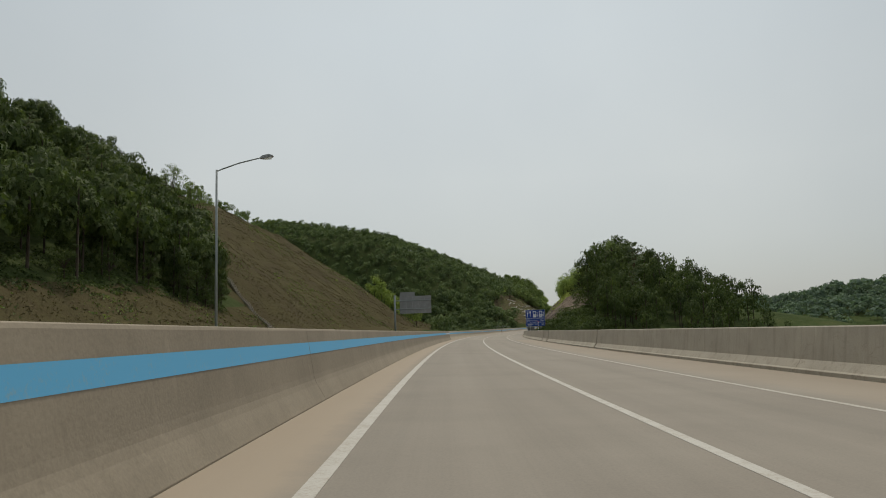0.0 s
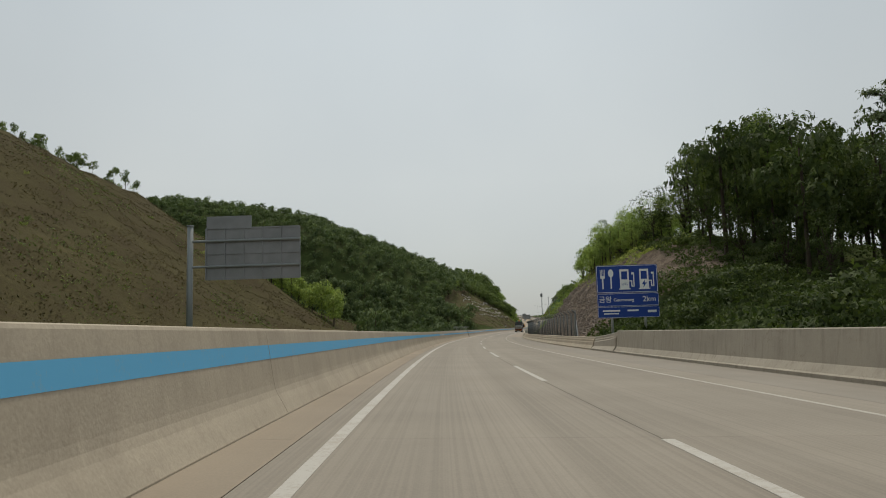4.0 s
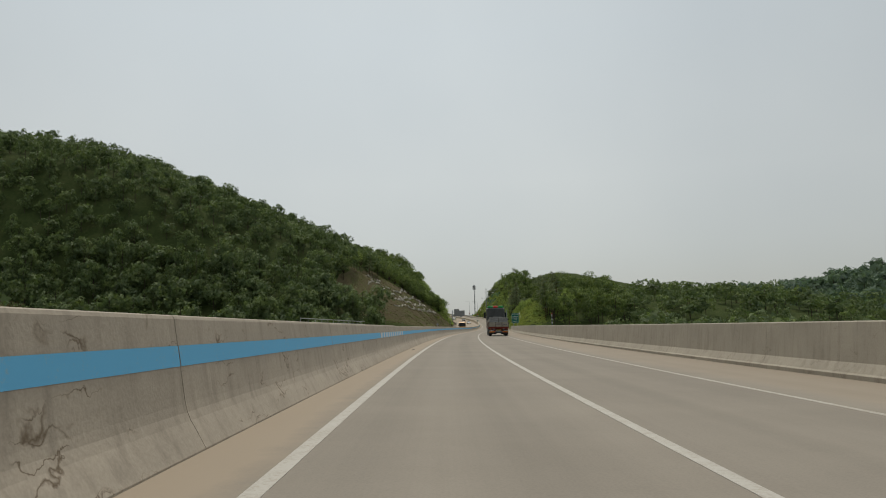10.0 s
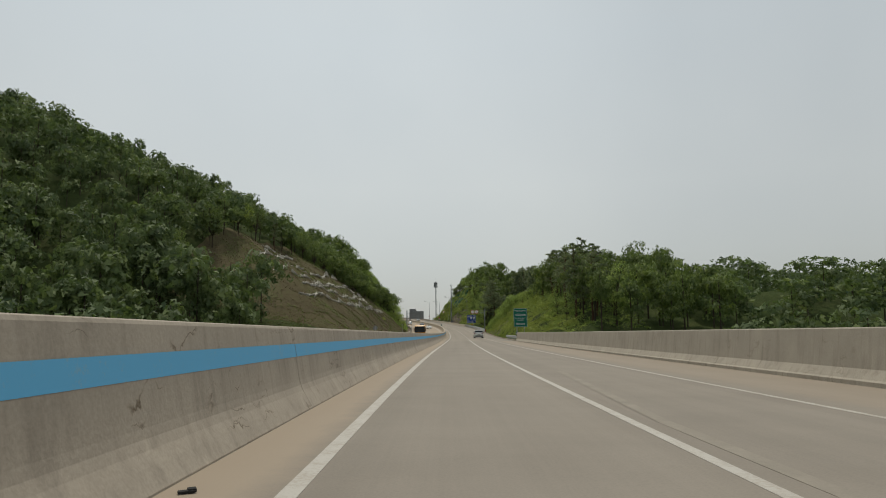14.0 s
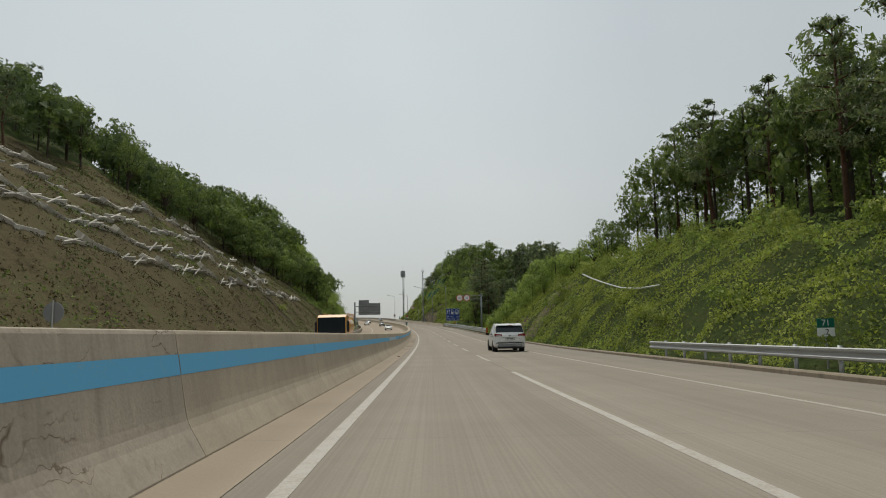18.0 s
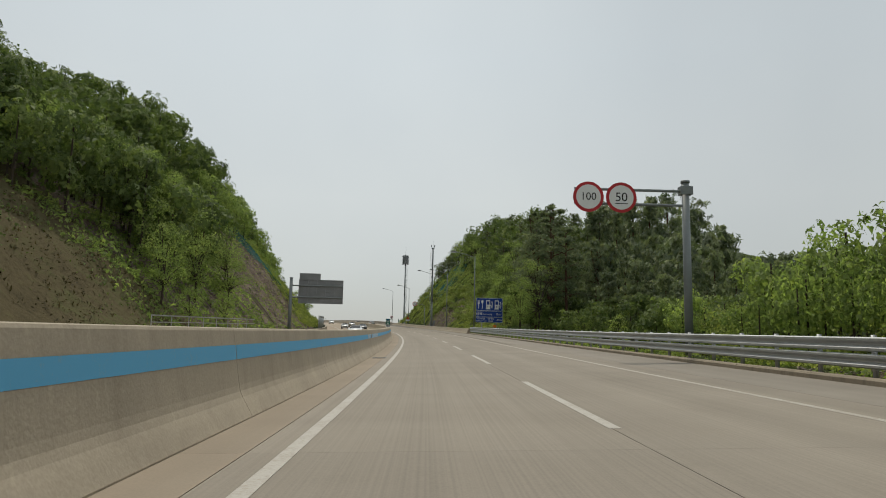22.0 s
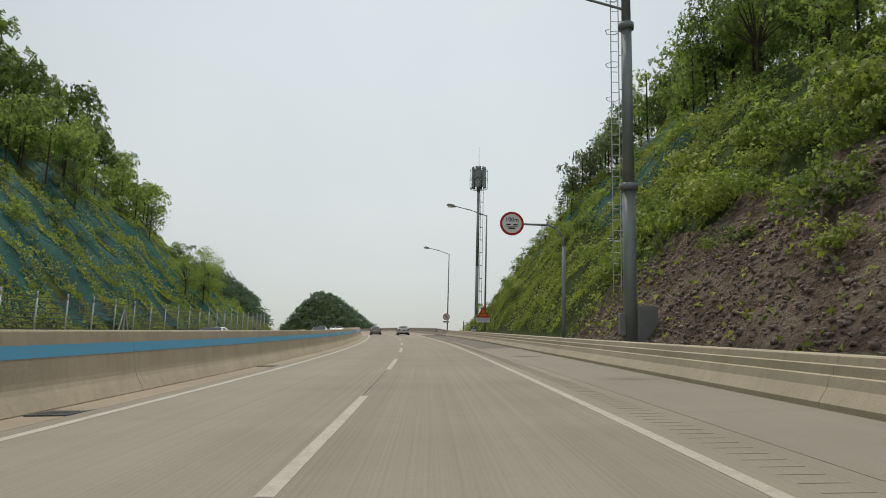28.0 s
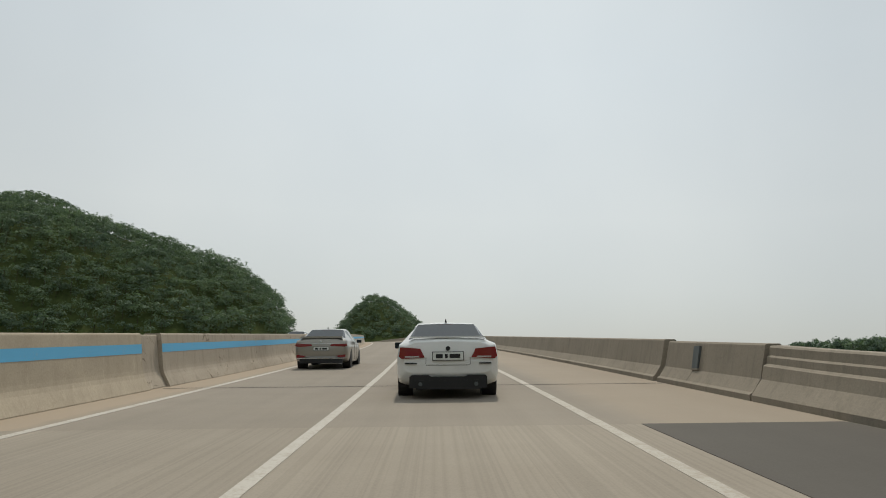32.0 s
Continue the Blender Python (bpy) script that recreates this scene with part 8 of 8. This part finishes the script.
    Shape().prism([(-0.02, 1.72), (0.02, 1.72), (0.004, 1.80), (-0.004, 1.80)], 0.75, 0.95).part("antenna_fin", M_CARWHITE, b)
    mirrors(b, 1.08, 3.45, 1.08, M_TRIM)
    for x in (-0.855, 0.855):
        for y in (1.05, 4.1):
            wheel(ob, x, y, 0.35, 0.24)
            sgn = 1 if x > 0 else -1
            Shape().rod((sgn * 0.70, y, 0.35), (sgn * 0.995, y, 0.35), 0.376, n=28).part("wheel_arch", M_TRIM, b)
    return ob


minivan(laid(497.6, 6.05))

# traffic on the opposite carriageway, facing the camera
far_group = "cars on the opposite carriageway"
for s, d, mt, lab in ((646.5, -6.0, M_CARWHITE, "white sedan on the opposite carriageway"), (709.0, -5.2, M_CARGREY, "dark sedan on the opposite carriageway"), (742, -8.6, M_CARWHITE, "white sedan on the opposite carriageway"),
                      (771, -5.0, M_CARSILVER, "silver sedan on the opposite carriageway"), (846.0, -5.3, M_CARWHITE, "white sedan on the opposite carriageway"), (880, -8.8, M_CARGREY, "dark sedan on the opposite carriageway"), (905, -5.2, M_CARWHITE, "white sedan on the opposite carriageway")):
    sedan(laid(s, d, 0.0, 180.0), mt, lab, "plain", far_group)

# ---- loaded flatbed truck ----
M_CABGREY = paint("grey cab paint", (0.20, 0.205, 0.21), 0.4, 0.4)
M_CABBACK = material("dark grey cab wall", (0.055, 0.058, 0.058), 0.8, scale=1.5, vary=0.35)
M_REDFRAME = material("faded red frame paint", (0.15, 0.028, 0.017), 0.85, scale=2.5, vary=0.35, fine=25)
M_TAILPANEL = material("dusty beige side board", (0.235, 0.215, 0.175), 0.8, scale=2.0, vary=0.22)
M_SIDEPANEL = material("weathered grey side board", (0.075, 0.060, 0.052), 0.85, scale=2.0, vary=0.35)
M_BLOCK = material("grey paving blocks", (0.225, 0.23, 0.228), 0.95, scale=2.5, vary=0.2, fine=30, per=0.2)
M_STRAP = material("strap webbing", (0.36, 0.33, 0.28), 0.9, vary=0.2)
M_GREENTARP = material("green tarpaulin", (0.012, 0.22, 0.045), 0.5, scale=3, vary=0.3, bump=0.4, dist=0.05)
M_REDTARP = material("red tarpaulin", (0.42, 0.03, 0.02), 0.5, scale=3, vary=0.3, bump=0.4, dist=0.05)
M_NAVY = material("navy lettering", (0.02, 0.025, 0.08), 0.6, vary=0.1, bump=0)
M_ORANGEFLAP = material("orange chevron sheeting", (0.60, 0.30, 0.02), 0.6, vary=0.15, bump=0)
M_REDFLAP = material("red chevron sheeting", (0.45, 0.03, 0.02), 0.6, vary=0.15, bump=0)


def sack(parent, x0, x1, y, z, mat, name="tarp_roll"):
    n, k = 18, 12
    V = []
    for i in range(n + 1):
        f = i / n
        r = 0.155 * (0.82 + 0.18 * math.sin(math.pi * f) ** 0.5) * (1 + 0.07 * math.sin(17 * f + x0) + 0.05 * math.sin(31 * f))
        for j in range(k):
            a = 2 * math.pi * j / k
            rr = r * (1 + 0.10 * math.sin(3 * a + 5 * f) + 0.06 * math.sin(11 * f + 2 * a))
            V.append((x0 + (x1 - x0) * f, y + rr * 1.25 * math.cos(a), z + rr * math.sin(a)))
    F = [(i * k + j, i * k + (j + 1) % k, (i + 1) * k + (j + 1) % k, (i + 1) * k + j) for i in range(n) for j in range(k)]
    F += [tuple(range(k - 1, -1, -1)), tuple(range(n * k, n * k + k))]
    return link(name, V, F, mat, parent, smooth_faces=True)


def flatbed(m):
    ob = empty("flatbed_truck", m, "grey and red flatbed truck with wooden drop sides", "truck")
    W, L = 1.24, 8.3
    frame_ = Shape().box(-W, W, 0.0, L, 0.98, 1.10, 0.01).box(-0.45, -0.33, 0.2, 9.6, 0.62, 0.98).box(0.33, 0.45, 0.2, 9.6, 0.62, 0.98)
    for y in np.arange(0.3, L, 0.9):
        frame_.box(-W, W, y - 0.04, y + 0.04, 0.88, 0.98)
    fr = frame_.part("chassis", M_REDFRAME, ob, "red painted chassis and bed frame")
    # side boards in bays with posts
    for sgn in (-1, 1):
        ys = np.linspace(0.05, L, 9)
        for a, b in zip(ys, ys[1:]):
            p = Shape().box(sgn * (W - 0.03), sgn * (W + 0.01), a + 0.03, b - 0.03, 1.16, 1.70, 0.008).part("side_board", M_SIDEPANEL, ob)
            Shape().box(sgn * (W - 0.04), sgn * (W + 0.02), a + 0.02, b - 0.02, 1.69, 1.73).box(sgn * (W - 0.02), sgn * (W + 0.025), (a + b) / 2 - 0.02, (a + b) / 2 + 0.02, 1.10, 1.70).part("board_rail", M_REDFRAME, p)
        for y in ys:
            Shape().box(sgn * (W - 0.05), sgn * (W + 0.03), y - 0.04, y + 0.04, 1.05, 1.76, 0.008).part("stanchion", M_SIDEPANEL, ob)
        Shape().box(sgn * (W - 0.02), sgn * (W + 0.02), 0.0, L, 0.98, 1.14, 0.008).part("side_rail", M_REDFRAME, ob)
    # tailgate: three boards
    for x0, x1, word in ((-1.22, -0.43, 0), (-0.40, 0.40, 1), (0.43, 1.22, 2)):
        p = Shape().box(x0, x1, -0.05, 0.0, 1.17, 1.72, 0.008).part("tailgate_board", M_TAILPANEL, ob, "dusty beige tailgate board")
        if word == 1:
            bars(p, [(-0.30 + i * 0.105, -0.30 + i * 0.105 + 0.075, 1.45, 1.54) for i in range(6)], M_NAVY, -0.052, "maker_mark")
        if word == 2:
            bars(p, [(0.50, 0.80, 1.46, 1.50), (0.86, 0.98, 1.46, 1.50), (0.50, 0.84, 1.38, 1.42), (0.90, 1.04, 1.38, 1.42)], M_NAVY, -0.052)
    for x in (-1.245, -0.415, 0.415, 1.245):
        Shape().box(x - 0.03, x + 0.03, -0.07, 0.02, 1.05, 1.76, 0.006).part("stanchion", M_SIDEPANEL, ob)
    Shape().box(-W, W, -0.06, 0.06, 1.05, 1.16, 0.01).part("rear_beam", M_REDFRAME, ob)
    for x in (-0.42, 0.42, -1.18, 1.18):
        Shape().box(x - 0.05, x + 0.05, -0.07, 0.05, 0.90, 1.16, 0.01).part("hinge", M_REDFRAME, ob)
    # lamps, plate, under-run bar with chevrons, mud flaps
    for sgn in (-1, 1):
        hb = Shape().box(sgn * 0.62, sgn * 1.16, -0.04, 0.1, 0.80, 0.96, 0.02).part("lamp_box", M_TRIM, ob)
        Shape().box(sgn * 0.66, sgn * 0.98, -0.05, -0.04, 0.83, 0.93).part("tail_lamp", M_REDLENS, hb, "red tail lamp")
        Shape().box(sgn * 1.0, sgn * 1.1, -0.05, -0.04, 0.83, 0.93).part("indicator", M_AMBER, hb)
        Shape().box(sgn * 0.60, sgn * 0.66, -0.05, -0.04, 0.83, 0.93).part("reverse_lamp", M_CLEARLENS, hb)
        fl = Shape().box(sgn * 0.28, sgn * 1.22, 0.25, 0.28, 0.24, 0.84).part("mud_flap", M_TRIM, ob, "black rubber mud flap")
        bars(fl, [(sgn * 0.9 - 0.26, sgn * 0.9 - 0.12, 0.62, 0.70), (sgn * 0.9 - 0.08, sgn * 0.9 + 0.06, 0.62, 0.70), (sgn * 0.9 + 0.10, sgn * 0.9 + 0.24, 0.62, 0.70)], M_SIGNWHITE, 0.248)
    ub = Shape().box(-1.2, 1.2, -0.02, 0.10, 0.46, 0.62, 0.012).part("under_run_bar", M_DARKSTEEL, ob)
    for sgn in (-1, 1):
        for i in range(6):
            x = sgn * 1.18 - sgn * i * 0.115
            Shape().prism([(x, 0.475), (x - sgn * 0.115, 0.475), (x - sgn * 0.16, 0.605), (x - sgn * 0.045, 0.605)], -0.028, -0.021).part("chevron", M_REDFLAP if i % 2 else M_ORANGEFLAP, ub)
    pl = Shape().box(-0.22, 0.22, -0.03, 0.0, 0.65, 0.83, 0.006).part("number_plate", M_YPLATE, ob, "yellow number plate")
    bars(pl, [(-0.16, 0.14, 0.765, 0.815), (-0.2, -0.12, 0.665, 0.745), (-0.07, 0.20, 0.665, 0.745)], M_SIGNBLACK, -0.031)
    Shape().box(-0.9, 0.9, 0.3, 0.6, 0.35, 0.62, 0.03).part("rear_axle_beam", M_DARKSTEEL, ob)
    for sgn in (-1, 1):
        for y in (1.55, 2.80, 4.05):
            wheel(ob, sgn * 1.03, y, 0.52, 0.36, M_DARKSTEEL, 8)
            Shape().prism([(sgn * 0.84, 1.02), (sgn * 1.24, 1.02), (sgn * 1.24, 1.06), (sgn * 0.84, 1.06)], y - 0.5, y + 0.5).part("mudguard", M_TRIM, ob)
        for y in (6.6, 8.0):
            wheel(ob, sgn * 1.05, y, 0.52, 0.32, M_DARKSTEEL, 8)
        gd = Shape()
        for z in (0.50, 0.72, 0.94):
            gd.box(sgn * 1.16, sgn * 1.20, 4.75, 5.9, z - 0.05, z + 0.05, 0.008)
        gd.part("side_guard", M_STEEL, ob, "three-bar side guard")
        tb = Shape().box(sgn * 0.75, sgn * 1.22, 0.35, 1.0, 0.45, 0.95, 0.02).part("tool_box", M_CABBACK, ob)
        Shape().box(sgn * 1.221, sgn * 1.224, 0.5, 0.75, 0.72, 0.88).part("sticker", M_ORANGEFLAP, tb)
    Shape().rod((-1.0, 5.0, 0.72), (-1.0, 5.9, 0.72), 0.28, n=18).part("fuel_tank", M_SIGNBACK, ob)
    # cab
    cb = [(8.35, 0.95), (8.35, 3.45), (8.55, 3.62), (9.2, 3.62), (9.75, 3.40), (10.15, 2.35), (10.30, 1.55), (10.30, 0.55), (8.9, 0.55), (8.7, 0.95)]
    cab = Shape().side(cb, -1.22, 1.22).part("cab", M_CABGREY, ob, "grey sleeper cab")
    md = cab.modifiers.new("edges", "BEVEL")
    md.width, md.segments, md.limit_method, md.angle_limit = 0.08, 3, "ANGLE", radians(20)
    Shape().prism(rounded(-1.16, 1.16, 1.2, 3.55, 0.18), 8.26, 8.36).part("cab_rear_wall", M_CABBACK, cab, "dark stained cab back wall")
    Shape().prism([(-1.05, 2.42), (1.05, 2.42), (0.98, 3.28), (-0.98, 3.28)], 10.02, 10.06).part("windscreen", M_GLASS, cab)
    for sgn in (-1, 1):
        Shape().side([(9.05, 2.25), (9.05, 3.0), (9.72, 2.95), (9.95, 2.25)], sgn * 1.222, sgn * 1.228).part("side_window", M_GLASS, cab)
        Shape().side([(8.55, 2.5), (8.55, 3.05), (8.9, 3.05), (8.9, 2.5)], sgn * 1.222, sgn * 1.228).part("side_window", M_GLASS, cab)
        mr = Shape().box(sgn * 1.30, sgn * 1.58, 10.05, 10.15, 2.25, 3.0, 0.03).pipe([(sgn * 1.22, 9.9, 3.1), (sgn * 1.45, 10.1, 3.05)], 0.02).pipe([(sgn * 1.22, 9.9, 2.2), (sgn * 1.45, 10.1, 2.25)], 0.02).part("mirror", M_TRIM, cab, "large black mirror")
        Shape().box(sgn * 1.33, sgn * 1.55, 10.045, 10.05, 2.3, 2.95).part("mirror_glass", M_GLASS, mr)
        Shape().rod((sgn * 1.26, 8.42, 0.9), (sgn * 1.26, 8.42, 3.5), 0.025, n=8).part("intake_pipe", M_TRIM, cab)
        Shape().box(sgn * 0.95, sgn * 1.25, 8.7, 9.6, 0.95, 1.12, 0.02).part("step", M_TRIM, cab)
    # tarpaulins tied on the roof
    for x0, x1, mt in ((-1.10, -0.26, M_GREENTARP), (-0.30, 0.36, M_REDTARP), (0.32, 1.10, M_GREENTARP)):
        sack(ob, x0, x1, 8.75, 3.74, mt)
    return ob


TRUCK = laid(340.9, 6.22, 0.0, 1.4) @ Matrix.Diagonal((1, 0.90, 1.02, 1))
truck = flatbed(TRUCK)
# load: stacks of paving blocks with straps, resting on the bed
stack_at = [(0.18, -1.12, -0.60, 2.34), (0.18, -0.58, -0.04, 2.34), (0.18, 0.04, 0.56, 2.30), (0.18, 0.60, 1.14, 2.30), (1.55, -1.12, -0.58, 2.20), (1.55, -0.55, 0.0, 2.40), (1.55, 0.05, 0.58, 2.40), (1.55, 0.62, 1.14, 2.2),
            (2.95, -1.12, -0.56, 2.10), (2.95, -0.5, 0.1, 2.30), (2.95, 0.2, 0.9, 2.30), (4.35, -1.12, -0.5, 2.05), (4.35, -0.4, 0.3, 2.05), (4.35, 0.4, 1.1, 2.05), (5.7, -1.1, -0.5, 1.98), (5.7, -0.4, 0.3, 1.98), (5.7, 0.4, 1.1, 1.98), (7.0, -1.1, -0.5, 1.92), (7.0, -0.4, 0.3, 1.92)]
brng = random.Random(5)
for y, x0, x1, top in stack_at:
    ob = empty("block_stack", TRUCK @ Matrix.Translation((0, y, 1.10)), "strapped stack of grey concrete paving slabs", "building blocks", "stacks on the truck bed")
    n = max(3, int(round((top - 1.10) / 0.155)))
    h = (top - 1.10) / n
    for i in range(n):
        j = brng.uniform(-0.012, 0.012)
        for a, b in ((0.0, 0.60), (0.62, 1.22)):
            Shape().box(x0 + j, x1 + j, a, b, i * h + 0.004, (i + 1) * h - 0.008, 0.008).part("slab", M_BLOCK, ob)
    sh = Shape()
    for yy in (0.3, 0.92):
        sh.box(x0 - 0.02, x1 + 0.02, yy - 0.02, yy + 0.02, n * h - 0.004, n * h + 0.006)
        sh.box(x0 - 0.024, x0 - 0.016, yy - 0.02, yy + 0.02, 0, n * h).box(x1 + 0.016, x1 + 0.024, yy - 0.02, yy + 0.02, 0, n * h)
    sh.part("strap", M_STRAP, ob, "pale binding strap")
for y in (0.8, 1.7, 2.6, 3.5, 4.6, 5.6, 6.6):
    ob = Shape().pipe([(-1.28, y, 1.02), (-1.29, y + 0.05, 1.74), (-1.12, y + 0.18, 2.2 - 0.04 * y)], 0.014, 6).part("lashing", M_STRAP, None, m=TRUCK)
    tagged(ob, "pale lashing strap over the truck's side boards", "strap", "lashing straps")

# ---- orange tanker truck on the opposite carriageway ----
M_TANKORANGE = paint("orange-yellow truck paint", (0.58, 0.265, 0.025), 0.0, 0.4)
ob = empty("tanker_truck", laid(521.5, -7.1, 0.0, 180.0), "orange concrete-tank truck with a dark windscreen", "truck")
cab = Shape().side([(0, 0.7), (0, 2.75), (0.2, 2.95), (1.5, 2.98), (2.05, 2.75), (2.15, 1.5), (2.15, 0.6)], -1.22, 1.22).part("cab", M_TANKORANGE, ob, m=Matrix.Translation((0, 6.5, 0)))
md = cab.modifiers.new("edges", "BEVEL")
md.width, md.segments, md.limit_method, md.angle_limit = 0.07, 3, "ANGLE", radians(20)
Shape().prism(rounded(-1.16, 1.16, 1.32, 2.74, 0.1), 8.64, 8.68).part("windscreen", M_GLASS, ob, "dark windscreen")
Shape().box(-1.2, 1.2, 8.62, 8.72, 0.5, 1.1, 0.03).part("bumper", M_TRIM, ob)
for sgn in (-1, 1):
    Shape().box(sgn * 1.26, sgn * 1.46, 8.3, 8.4, 1.5, 2.4, 0.03).pipe([(sgn * 1.2, 8.3, 2.5), (sgn * 1.36, 8.35, 2.4)], 0.02).part("mirror", M_TRIM, ob)
    for y in (1.2, 2.5, 7.4):
        wheel(ob, sgn * 1.02, y, 0.5, 0.32, M_STEEL, 8)
sh = Shape()
sh.rod((0, 0.2, 1.95), (0, 6.0, 1.95), 1.05, n=28)
sh.part("tank", M_TANKORANGE, ob, "rounded orange tank", smooth_faces=True)
for y in np.arange(0.5, 6.0, 0.9):
    Shape().rod((-0.9, y, 2.60), (-1.05, y, 3.15), 0.03, n=6).rod((0.9, y, 2.6), (1.05, y, 3.15), 0.03, n=6).part("rack_post", M_TANKORANGE, ob)
Shape().rod((-1.05, 0.4, 3.1), (-1.05, 6.0, 3.1), 0.03, n=6).rod((1.05, 0.4, 3.1), (1.05, 6.0, 3.1), 0.03, n=6).part("rack_rail", M_TANKORANGE, ob)
Shape().box(-0.5, 0.5, 0.2, 8.4, 0.6, 0.95, 0.02).part("chassis", M_TRIM, ob)
